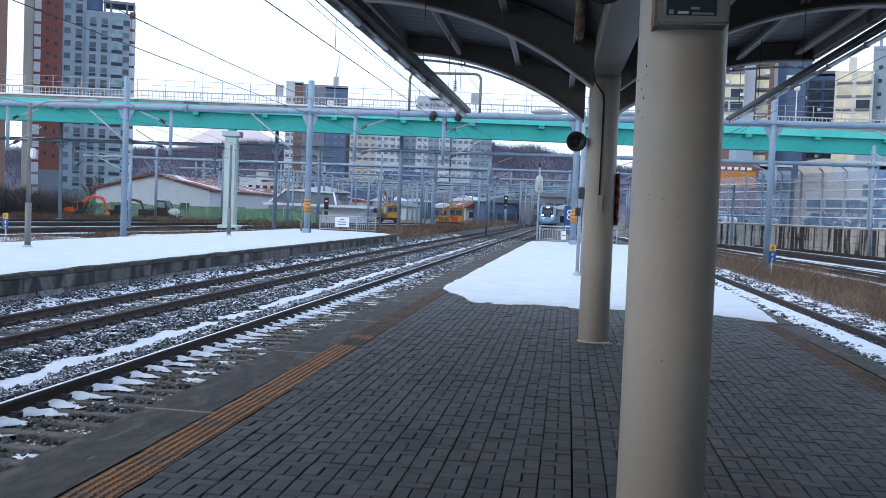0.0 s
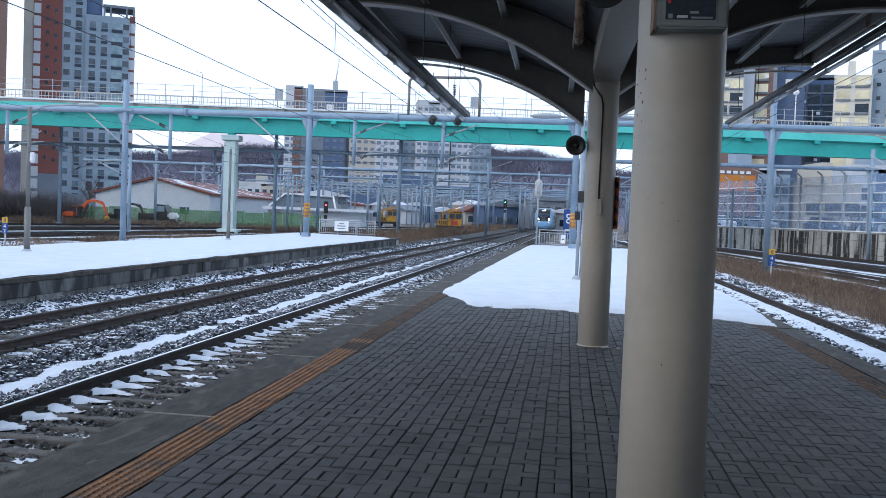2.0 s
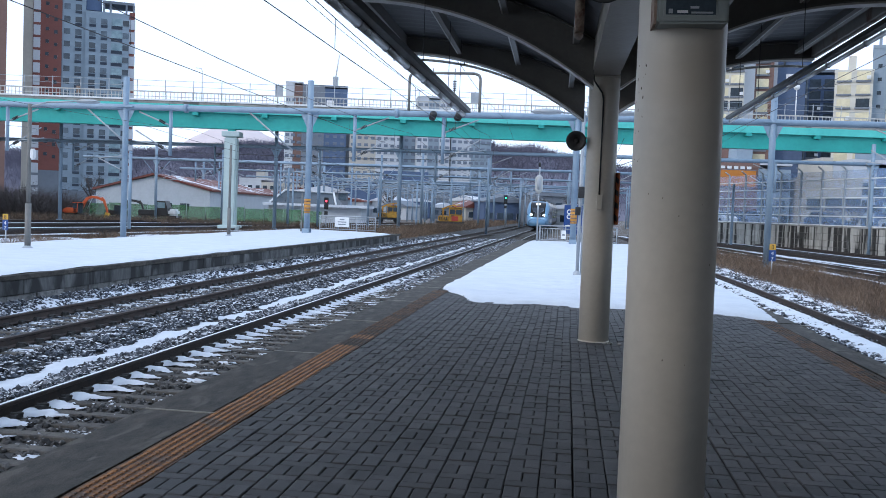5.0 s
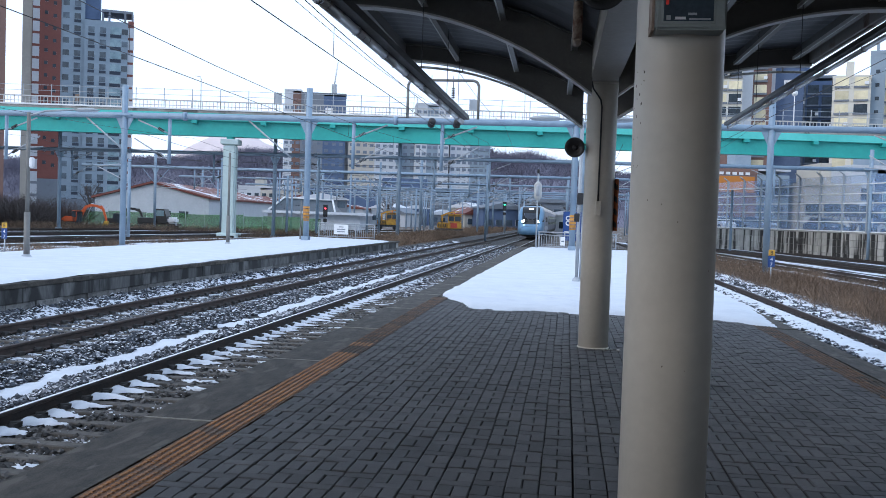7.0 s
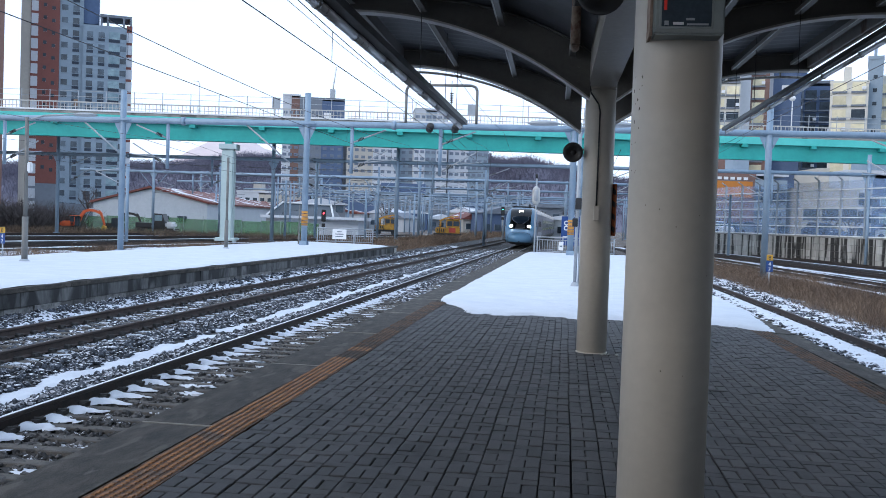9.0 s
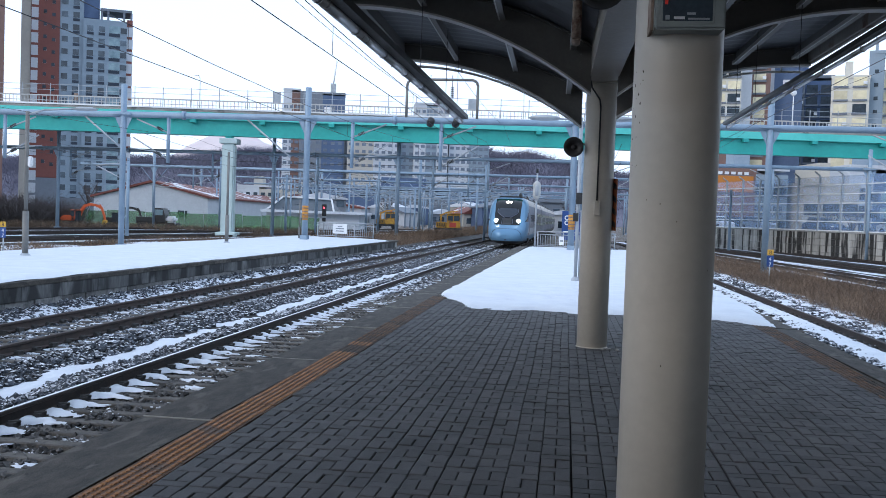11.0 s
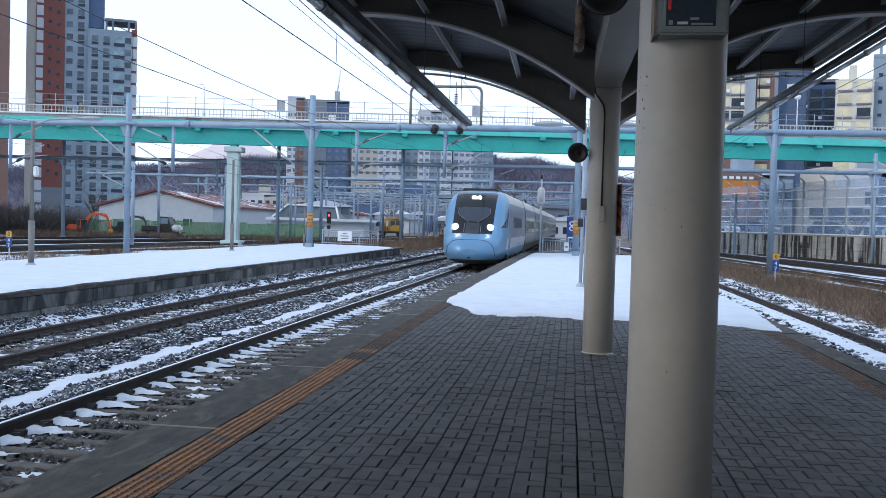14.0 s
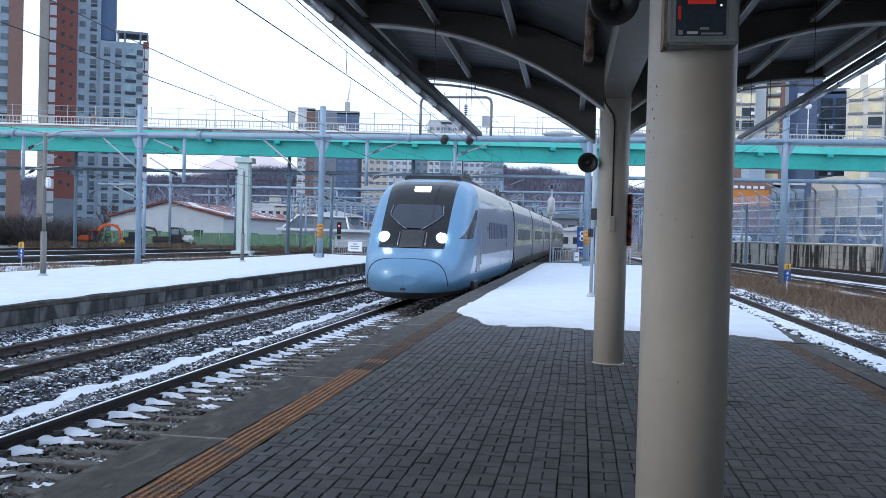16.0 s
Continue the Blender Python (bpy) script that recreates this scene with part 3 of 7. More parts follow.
def snow_field(name, x0, x1, y0, y1, step, edge, thick, label, parent=None, lean=True):
    """A sheet of lying snow with a rounded rim; edge(x, y) is positive inside."""
    xs = [x0 + step * i for i in range(int((x1 - x0) / step) + 1)]
    ys = [y0 + step * i for i in range(int((y1 - y0) / step) + 1)]
    verts, index, faces = [], {}, []

    def at(i, j):
        if (i, j) not in index:
            x, y = xs[i], ys[j]
            e = edge(x, y)
            if e > 0:
                z = thick * (1 - math.exp(-e / 0.12)) * (1 + 0.25 * nz(x, y, 0.7)) + (0.008 * nz(x, y, 3.5) + 0.012 * min(0.0, nz(x, y, 2.2, 7.0) + 0.25)) * min(1, e * 3) - footprints(x, y) * min(1, e * 2)
            else:
                z = max(-0.06, e * 0.35)
            index[(i, j)] = len(verts)
            verts.append((x + (LEAN * y if lean else 0), y, z))
        return index[(i, j)]

    for j in range(len(ys) - 1):
        for i in range(len(xs) - 1):
            if edge(0.5 * (xs[i] + xs[i + 1]), 0.5 * (ys[j] + ys[j + 1])) > -0.16:
                faces.append((at(i, j), at(i + 1, j), at(i + 1, j + 1), at(i, j + 1)))
    return tagged(raw(name, verts, faces, SNOW, True), label, "snow", kind="stuff")


def platform_snow_edge(x, y):
    near = 16.05 + 0.28 * nz(x, 0, 0.9, 2.0) + 0.22 * nz(x, y, 2.6, 3.0) + 0.08 * nz(x, y, 8, 3.0)
    if x < -1.75:
        near += (-1.75 - x) * 3.0
    if x > 2.75:
        near -= (x - 2.75) * 1.7
    left = x - (-2.74 + 0.004 * y + 0.1 * nz(0, y, 0.8, 1.0) + 0.06 * nz(0, y, 3, 1.0))
    right = (3.32 + min(0.26, max(0.0, (y - 15.2) * 0.07)) - 0.008 * max(0.0, y - 19) + 0.06 * nz(0, y, 0.8, 5.0) + 0.05 * nz(x, y, 5, 5.0)) - x
    return min(y - near, left, right, 53.6 - y)


snow_field("platform_snow", -3.0, 3.7, 14.2, 53.8, 0.09, platform_snow_edge, 0.06, "smooth white snow with a ragged edge on the platform end")


def siding_edge(x, y):
    """Snow between the platform and the siding rail, and in patches on the stones beyond it."""
    streak = 0.3 * nz(x * 0.6, y * 2.2, 1.4, 3.0) + 0.16 * nz(x, y, 4.5, 8.0)
    inner = min(x - 5.72 + streak, 6.42 - 0.004 * y - x)
    outer = min(x - 6.52, 8.1 - x, 0.5 * nz(x, y, 1.6, 2.0) + 0.35 * nz(x, y, 5.0, 1.0) - 0.12)
    rim = 0.14 + 0.12 * nz(x, y, 1.1, 6.0) + 0.1 * nz(x, y, 4.0, 6.0) - abs(x - 7.75)
    return max(inner, outer, rim)


snow_field("siding_snow", 5.3, 8.3, 9, 64, 0.075, siding_edge, 0.05, "patchy snow along the siding rails", None, False).location.z = -0.735

# ---------------------------------------------------------------- platform two
P2 = solid("far_platform", extruded([(-17.9, -1.0), (-11.05, -1.0), (-11.05, -0.12), (-17.9, -0.12)], -9, 57), CONCRETE, "concrete platform across the tracks under snow", "platform")
P2.matrix_world = pose(0, 0, 0, 0, 0, -math.degrees(LEAN))
part("cap_slab", cube(-18, -10.98, -9, 57.1, -0.116, -0.01, 0.01), COPING, P2)


def wall_block_bm():
    bm = bmesh.new()
    box(bm, -0.03, 0.06, 0.008, 0.992, 0.004, 0.29)
    return bevelled(bm, 0.012)


BLOCK = mesh_of("wall_block", wall_block_bm(), surf("rough_wall_block", (0.06, 0.062, 0.064), (0.22, 0.218, 0.21), 2.5, 0.9, bump=0.5, fine=20, vary=0.4))
for k in range(17):
    part("wall_panel", cube(-11.06, -11.0 + random.uniform(-0.01, 0.012), 5 + 3 * k + 0.01, 8 + 3 * k - 0.01, -0.42, -0.118, 0.012), WALLDARK, P2)
for j in range(2):
    for k in range(52):
        share("wall_block", BLOCK, P2, (-11.07 + random.uniform(-0.025, 0.015), 5 + k + (0.5 if j % 2 else 0), -1.0 + 0.29 * j))
snow_field("far_platform_snow", -17.9, -11.02, 4, 56.9, 0.18, lambda x, y: min(x + 17.9, -11.06 + 0.05 * nz(0, y, 0.9) - x, 56.7 - y - max(0, (x + 13.5)) * 0.9), 0.07, "smooth white snow covering the far platform")


# ---------------------------------------------------------------- canopy
COL_X = 0.534  # the canopy axis drifts left by 0.008 a metre
RIB_YS = [-7.5, -3.75, 0.0, 3.75, 11.2, 15.03]


def axis_x(y):
    return COL_X - 0.008 * y


def rib_line(s, t):
    """Lower and upper edge of a rib at t (0 at the column, 1 at the tip) on side s."""
    x = s * (0.16 + 3.2 * t)
    low = 3.17 + 1.06 * (1 - max(0.0, 1 - t) ** 2.3) - 0.02 * t
    top = low + 0.53 - 0.5 * min(t, 0.62)
    return x, low, top


canopy = thing("platform_canopy", pose(COL_X, 0, 0, 0, 0, 0.46), "dark grey steel canopy with curved gull-wing ribs", "canopy")


def rib_bm(s):
    bm = bmesh.new()
    n = 22
    for a, b, k in ((-0.012, 0.012, 0), (-0.09, 0.09, 1), (-0.09, 0.09, 2)):
        rows = []
        for i in range(n + 1):
            x, low, top = rib_line(s, i / n)
            lo, hi = ((low, top), (low - 0.016, low), (top, top + 0.016))[k]
            rows.append([bm.verts.new((x, y, z)) for y, z in ((a, lo), (b, lo), (b, hi), (a, hi))])
        for p, q in zip(rows, rows[1:]):
            for i in range(4):
                bm.faces.new((p[i], p[(i + 1) % 4], q[(i + 1) % 4], q[i]))
        bm.faces.new(rows[0])
        bm.faces.new(rows[-1][::-1])
    return bm


def flange_bm(s):
    bm = bmesh.new()
    n = 22
    rows = []
    for i in range(n + 1):
        x, low, top = rib_line(s, i / n)
        rows.append([bm.verts.new((x, y, z)) for y, z in ((-0.092, low - 0.042), (0.092, low - 0.042), (0.092, low - 0.017), (-0.092, low - 0.017))])
    for p, q in zip(rows, rows[1:]):
        for i in range(4):
            bm.faces.new((p[i], p[(i + 1) % 4], q[(i + 1) % 4], q[i]))
    bm.faces.new(rows[0])
    bm.faces.new(rows[-1][::-1])
    return bm


EAVES = surf("flaking_eaves_paint", (0.22, 0.21, 0.19), (0.3, 0.285, 0.26), 2, 0.6, bump=0.1, fine=12, stain=(0.12, 0.06, 0.04), stain_at=0.6)
DARKRUST = surf("dark_rust", (0.03, 0.022, 0.018), (0.08, 0.05, 0.035), 12, 0.85, bump=0.1)
CASEPAINT = surf("grey_green_case", (0.24, 0.27, 0.265), (0.3, 0.33, 0.32), 3, 0.5, bump=0.03)
RIBS = {s: mesh_of("rib", rib_bm(s), GREYPAINT) for s in (-1, 1)}
FLANGES = {s: mesh_of("rib_flange", flange_bm(s), PALESTEEL) for s in (-1, 1)}


BOLT = mesh_of("bolt", tube(bmesh.new(), (0, -0.03, 0), (0, -0.012, 0), 0.018, seg=6), GREYPAINT)
for y in RIB_YS:
    for s in (-1, 1):
        r = share("rib", RIBS[s], canopy, (0, y, 0))
        share("rib_flange", FLANGES[s], r)
        for j in range(5):
            share("bolt", BOLT, r, (s * 0.3, 0, 3.36 + 0.09 * j))
# roof sheets with shallow corrugation along the slope, one sheet each bay
for s in (-1, 1):
    for y0, y1 in zip(RIB_YS, RIB_YS[1:]):
        bm = bmesh.new()
        n, w = 18, 26
        rows = []
        for i in range(n + 1):
            t = -0.03 + 1.08 * i / n
            x, _, top = rib_line(s, t)
            rows.append([bm.verts.new((x, y0 + (y1 - y0) * j / w + (0.1 if y1 == RIB_YS[-1] and j == w else 0), top + 0.03 + (0.012 if j % 2 else 0))) for j in range(w + 1)])
        for p, q in zip(rows, rows[1:]):
            for j in range(w):
                bm.faces.new((p[j], p[j + 1], q[j + 1], q[j]))
        geo = bmesh.ops.extrude_face_region(bm, geom=list(bm.faces))
        for v in geo["geom"]:
            if isinstance(v, bmesh.types.BMVert):
                v.co.z += 0.02
        part("roof_sheet", bm, ROOFSHEET, canopy)
    # purlins between the ribs, and the eaves channel
    for t in (0.07, 0.34, 0.64, 0.92):
        x, low, top = rib_line(s, t)
        for y0, y1 in zip(RIB_YS, RIB_YS[1:]):
            bm = bmesh.new()
            box(bm, x - 0.008, x + 0.008, y0 + 0.1, y1 - 0.1, top - 0.16, top + 0.014)
            box(bm, x - 0.032, x + 0.032, y0 + 0.1, y1 - 0.1, top - 0.175, top - 0.16)
            pl = part("purlin", bm, GREYPAINT, canopy)
            part("purlin_lip", cube(x - 0.05, x - 0.034, y0 + 0.1, y1 - 0.1, top - 0.178, top - 0.125), PALESTEEL, pl, "pale lip of the purlin")
    x, low, top = rib_line(s, 1.0)
    bm = bmesh.new()
    box(bm, x - 0.03, x + 0.03, RIB_YS[0], RIB_YS[-1] + 0.1, low + 0.02, top + 0.03)
    box(bm, x, x + s * 0.08, RIB_YS[0], RIB_YS[-1] + 0.1, low + 0.02, low + 0.05)
    part("eaves_channel", bm, EAVES, canopy, "steel eaves channel with flaking paint")
for s in (-1, 1):
    bm = bmesh.new()
    chain(bm, [(rib_line(s, i / 16)[0], RIB_YS[-1] + 0.12, rib_line(s, i / 16)[1] - 0.03 - 0.085 * i / 16) for i in range(17)], 0.022, 6)
    part("edge_pipe", bm, PALESTEEL, canopy, "pale pipe along the canopy end")
    for i in (2, 6, 10, 14):
        x, low, top = rib_line(s, i / 16)
        part("pipe_hanger", cube(x - 0.01, x + 0.01, RIB_YS[-1] + 0.09, RIB_YS[-1] + 0.13, low - 0.03 - 0.085 * i / 16, low + 0.05), GREYPAINT, canopy)
bm = bmesh.new()
box(bm, -0.17, 0.17, RIB_YS[0], 12.1, 3.36, 3.75)
part("spine_beam", bm, SHADEDCREAM, canopy, "cream box beam along the ridge, coloured darker for shade")
bm = bmesh.new()
box(bm, -0.21, 0.21, RIB_YS[0], RIB_YS[-1] + 0.12, 3.94, 3.99)
part("ridge_cap", bm, GREYPAINT, canopy)
for y in (0.55, 8.05):
    bm = bmesh.new()
    tube(bm, (-0.4, y + 0.6, 3.31), (-0.4, y + 0.6, 3.72), 0.045, seg=12)
    tube(bm, (-0.4, y + 0.6, 3.33), (-0.4, y + 0.75, 3.3), 0.042, seg=12)
    part("downpipe", bm, RUST, canopy, "rust-streaked drain pipe")


def column(y, label, r=0.192):
    c = thing("canopy_column", pose(axis_x(y), y, 0), label, "column", "canopy columns")
    bm = bmesh.new()
    turned(bm, [(r, 0.0), (r, 3.34), (r - 0.005, 3.345)], seg=40)
    part("shaft", bm, CREAM, c)
    bm = bmesh.new()
    turned(bm, [(r + 0.012, 0.0), (r + 0.012, 0.006), (r + 0.002, 0.012)], seg=40)
    part("foot_ring", bm, CREAM, c)
    part("head_plate", cube(-0.23, 0.23, -0.23, 0.23, 3.345, 3.36, 0.003), CREAM, c)
    return c


column(-3.2, "round cream-painted steel canopy column")
col_a = column(4.3, "round cream-painted steel canopy column with chipped paint", 0.198)
col_b = column(11.8, "round cream-painted steel canopy column on the paving")
# paint chips on the near column
bm = bmesh.new()
rng = random.Random(5)
for k in range(26):
    a = math.radians(205 + rng.uniform(-14, 10)) if k < 18 else math.radians(rng.uniform(215, 330))
    z = rng.uniform(1.85, 2.3) if k < 18 else rng.uniform(0.9, 2.2)
    r = rng.uniform(0.002, 0.0055) if k < 18 else rng.uniform(0.0015, 0.0035)
    p = Vector((0.1988 * math.cos(a), 0.1988 * math.sin(a), z))
    nrm = Vector((math.cos(a), math.sin(a), 0))
    t1 = Vector((-nrm.y, nrm.x, 0))
    bm.faces.new([bm.verts.new(p + t1 * r * math.cos(i * 1.047) * rng.uniform(0.6, 1.2) + Vector((0, 0, 1.6 * r * math.sin(i * 1.047) * rng.uniform(0.6, 1.2)))) for i in range(6)])
part("paint_chip", bm, DARKRUST, col_a, "chipped rusty paint spots")
# small things on the far column
bm = bmesh.new()
for q in ((-0.2, 3.4), (-0.22, 3.5), (-0.17, 3.46)):
    box(bm, q[0] - 0.03, q[0] + 0.03, -0.3, -0.26, q[1], q[1] + 0.05)
chain(bm, [(-0.14, -0.3, 3.6), (-0.15, -0.26, 3.36), (-0.13, -0.2, 3.28), (-0.03, -0.2, 3.14), (-0.012, -0.199, 3.05), (-0.015, -0.199, 1.85)], 0.011)
tagged(part("cable", bm, BLACK, col_b, "black cable running down the column"))
part("junction_box", cube(-0.05, 0.025, -0.238, -0.188, 1.68, 1.87, 0.008), CREAM, col_b, "small cream junction box")

HAZARD = surf("faded_hazard_orange", (0.2, 0.055, 0.02), (0.34, 0.1, 0.035), 5, 0.7, bump=0.05)
hz = thing("hazard_board", pose(axis_x(11.8) + 0.185, 11.8, 1.5, 0, 0, 35), "narrow orange and black striped warning board on a column", "sign")
part("board", cube(-0.006, 0.01, -0.09, 0.09, 0, 0.66, 0.003), HAZARD, hz)
for k in range(4):
    bm = bmesh.new()
    z = 0.03 + 0.16 * k
    for x in (-0.009, 0.011):
        bm.faces.new([bm.verts.new(p) for p in ((x, -0.09, z), (x, 0.09, z + 0.1), (x, 0.09, z + 0.17), (x, -0.09, z + 0.07))])
    part("stripe", bm, BLACK, hz)


def horn(at, high, label):
    h = thing("horn_speaker", at, label, "loudspeaker", "platform loudspeakers")
    bm = bmesh.new()
    turned(bm, [(0.05, -0.28), (0.075, -0.26), (0.08, -0.16), (0.05, -0.13), (0.06, -0.08), (0.1, -0.03), (0.165, 0.0), (0.172, 0.005), (0.165, 0.012), (0.1, -0.015), (0.05, -0.06), (0.045, -0.06)], seg=28, m=pose(0, 0, 0, 90, 0, 0))
    part("bell", bm, BLACK, h)
    bm = bmesh.new()
    turned(bm, [(0.04, -0.07), (0.045, -0.03), (0.02, -0.01)], seg=16, m=pose(0, 0, 0, 90, 0, 0))
    part("driver_cone", bm, BLACK, h)
    bm = bmesh.new()
    chain(bm, [(0.0, 0.2, 0), (0.1, 0.2, 0.03), (0.16, 0.2, 0.06)] + ([(0.2, 0.2, 0.34)] if high else [(0.2, 0.2, 0.02)]), 0.018)
    part("bracket", bm, RUST, h)
    return h


horn(pose(0.11, 11.66, 2.54, 4, 0, -6), False, "round black horn loudspeaker on a column bracket").scale = (0.74, 0.74, 0.74)
horn(pose(0.19, 5.75, 3.06, -4, 0, -4), True, "large black horn loudspeaker under the canopy beam").scale = (0.88, 0.88, 0.88)

disp = thing("display_unit", pose(0.507, 4.08, 2.434) @ Matrix.Diagonal((0.9, 1, 0.95, 1)), "pale grey wall display unit with a dark screen", "display")
part("case", cube(-0.165, 0.165, -0.075, 0.06, 0, 0.225, 0.01, 2), CASEPAINT, disp)
part("screen_rim", cube(-0.14, 0.115, -0.0775, -0.07, 0.025, 0.215, 0.004), CASEPAINT, disp)
part("screen", cube(-0.13, 0.105, -0.079, -0.072, 0.035, 0.205, 0.004), GLASSDARK, disp, "dark glass screen")
for n_, x0, x1, z0, z1, m_ in (("red_bar", -0.05, 0.08, 0.178, 0.195, glow("red_display", (0.35, 0.02, 0.015), 0.35)), ("red_mark", -0.094, -0.08, 0.11, 0.17, glow("red_side_display", (0.3, 0.02, 0.015), 0.3)),
                               ("white_label", -0.05, 0.0, 0.044, 0.056, WHITE), ("grey_label", 0.015, 0.115, 0.042, 0.05, GALV), ("small_label", 0.01, 0.05, 0.064, 0.074, GALV), ("square_label", -0.09, -0.07, 0.042, 0.062, GALV), ("lamp_dot", 0.1, 0.107, 0.168, 0.175, glow("white_dot", (1, 0.95, 0.8), 1.5))):
    part(n_, cube(x0 - 0.025, x1 - 0.025, -0.081, -0.0788, z0, z1), m_, disp)
part("hood_slot", cube(-0.03, 0.03, -0.077, -0.074, 0.215, 0.222), BLACK, disp)
part("mounting_bracket", cube(-0.18, -0.167, -0.05, 0.12, 0.0, 0.3), RUST, disp)


def trough(x, zend, znear, side, label, slim=False):
    t = thing("lighting_trough", pose(x, 0, 0), label, "light fitting", "suspended lighting troughs")
    y0, y1 = -7.0, 15.75
    zz = lambda y: znear + (zend - znear) * (y - 6.8) / 8.9
    bm = bmesh.new()
    if slim:
        box(bm, -0.02, 0.05, y0, y1, 0.012, 0.06)
    else:
        box(bm, -side * 0.03 - 0.05, -side * 0.03 + 0.05, y0, y1, 0.03, 0.1)
    tx, tz, tr = (0.062, -0.02, 0.023) if slim else (side * 0.045, 0.0, 0.04)
    part("cable_tray", bm, BLACK, t, "black cable tray")
    y = y0
    while y < y1 - 0.05:
        ye = min(y + 1.22, y1)
        bm = bmesh.new()
        tube(bm, (tx, y + 0.004, tz), (tx, ye - 0.004, tz), tr, seg=14)
        part("lamp_tube", bm, SILVER, t, "silver lamp tube casing")
        bm = bmesh.new()
        tube(bm, (tx, ye - 0.03, tz), (tx, ye + 0.005, tz), tr + 0.006, seg=14)
        if slim:
            box(bm, tx - 0.03, tx - 0.022, ye - 0.02, ye - 0.005, tz, 0.02)
        part("clamp", bm, GALV, t)
        y = ye
    for y in [r + d for r in RIB_YS for d in (-0.3, 2.1)]:
        if y0 < y < y1:
            bm = bmesh.new()
            tube(bm, (0, y, 0.1), (0, y, 1.25), 0.0045, seg=5)
            part("hanger_rod", bm, BLACK, t)
    t.matrix_world = pose(x, 0, znear - 6.8 * (zend - znear) / 8.9, math.degrees(math.atan((zend - znear) / 8.9)), 0, 0)
    return t


trough(-1.76, 3.27, 3.15, -1, "suspended lighting trough with silver tubes and a black tray")
trough(2.62, 3.28, 3.3, 1, "slim suspended lighting trough with silver tubes and a black tray", True)

# unseen wall, added to cut the skylight coming from the right
solid("unseen_east_wall", cube(10, 10.4, -60, 12, -1, 8), surf("light_block_wall", (0.13, 0.12, 0.11), (0.18, 0.165, 0.15), 1, 0.85, bump=0.1), "plain brown-grey wall added out of view", "wall")
# a plain unseen wall, added to close the place behind and block low light
solid("unseen_south_wall", cube(-60, 60, -61, -60, -1, 7), WHITE, "plain pale wall added behind the view", "wall")

# bits of broken mortar at the foot of the column
for k in range(7):
    bm = bmesh.new()
    bmesh.ops.create_icosphere(bm, subdivisions=1, radius=random.uniform(0.012, 0.035))
    for v in bm.verts:
        v.co *= random.uniform(0.7, 1.2)
        v.co.z *= 0.5
    ob = solid("rubble", bm, CONCRETE, "pale crumb of broken mortar on the paving", "rubble", "crumbs of mortar", "")
    ob.location = (axis_x(11.8) + 0.12 + 0.05 * k * random.uniform(0.5, 1.0), 11.55 + random.uniform(-0.08, 0.06), 0.008)

snow_field("yard_snow", -37, -20, 24, 66, 0.35, lambda x, y: 0.9 * nz(x, y * 0.35, 0.33, 12.0) + 0.35 * nz(x, y, 1.1, 5.0) + 0.12 - 0.03 * abs(x + 29 - 0.1 * y), 0.05, "patchy snow between the yard tracks").location.z = -0.9

# ---------------------------------------------------------------- train
TRAINBLUE = surf("train_pale_blue", (0.1, 0.225, 0.36), (0.13, 0.27, 0.415), 0.5, 0.36, 0.25, bump=0, coat=0.1, own=True)
TRAINDARK = surf("train_deep_blue", (0.07, 0.13, 0.27), (0.09, 0.16, 0.31), 0.5, 0.3, 0.2, bump=0, coat=0.4, own=True)
TRAINGREY = surf("train_silver_grey", (0.14, 0.155, 0.21), (0.18, 0.2, 0.26), 0.5, 0.3, 0.4, bump=0, coat=0.3, own=True)
TRAINBAND = surf("train_window_band", (0.4, 0.45, 0.2), (0.5, 0.54, 0.27), 0.4, 0.2, 0.3, bump=0, coat=0.4, own=True)
# the roof's warm cream tone paints in a reflection of the low glow
TRAINROOF = surf("train_roof_warm_sheen", (0.42, 0.37, 0.34), (0.55, 0.48, 0.44), 0.7, 0.35, 0.4, bump=0, own=True)
MASK = surf("train_windscreen", (0.003, 0.004, 0.005), (0.008, 0.01, 0.012), 0.8, 0.08, bump=0, own=True)
MASK.node_tree.nodes["Principled BSDF"].inputs["Specular IOR Level"].default_value = 0.32
SCREEN = surf("train_inner_screen", (0.012, 0.018, 0.03), (0.025, 0.035, 0.055), 0.8, 0.06, bump=0, own=True)
# whitish colour that stands for snow mirrored in the lower side
TRAINSHEEN = surf("train_snow_reflection", (0.5, 0.55, 0.64), (0.6, 0.65, 0.74), 0.6, 0.3, 0.2, bump=0, coat=0.3, own=True)
HEADLAMP = glow("headlamp", (1.0, 0.98, 0.9), 16.0)
TOPLAMP = glow("top_lamp", (1.0, 0.97, 0.85), 14.0)

# local space: y = 0 at the headlamps, the nose towards -y, z = 0 at rail level
NOSE = -1.25


def smoothstep(a, b, x):
    t = min(1.0, max(0.0, (x - a) / (b - a)))
    return t * t * (3 - 2 * t)


def knots(s, pts):
    for (a, p), (b, q) in zip(pts, pts[1:]):
        if s <= b:
            t = (s - a) / (b - a)
            return p + (q - p) * t
    return pts[-1][1]


def nose_half_width(s):
    return 1.56 * (1 - (1 - min(1, (s + 0.02) / 4.6)) ** 3.8) ** 0.36


def nose_top(s):
    return knots(s, [(0, 0.98), (0.06, 1.2), (0.2, 1.4), (0.5, 1.57), (0.85, 1.69), (1.05, 1.79), (1.25, 2.0), (1.5, 2.32), (1.8, 2.64), (2.15, 2.99), (2.5, 3.3), (2.8, 3.52), (3.1, 3.67), (3.5, 3.8), (4.2, 3.9), (5.2, 3.96), (6.5, 3.98), (30, 3.98)])


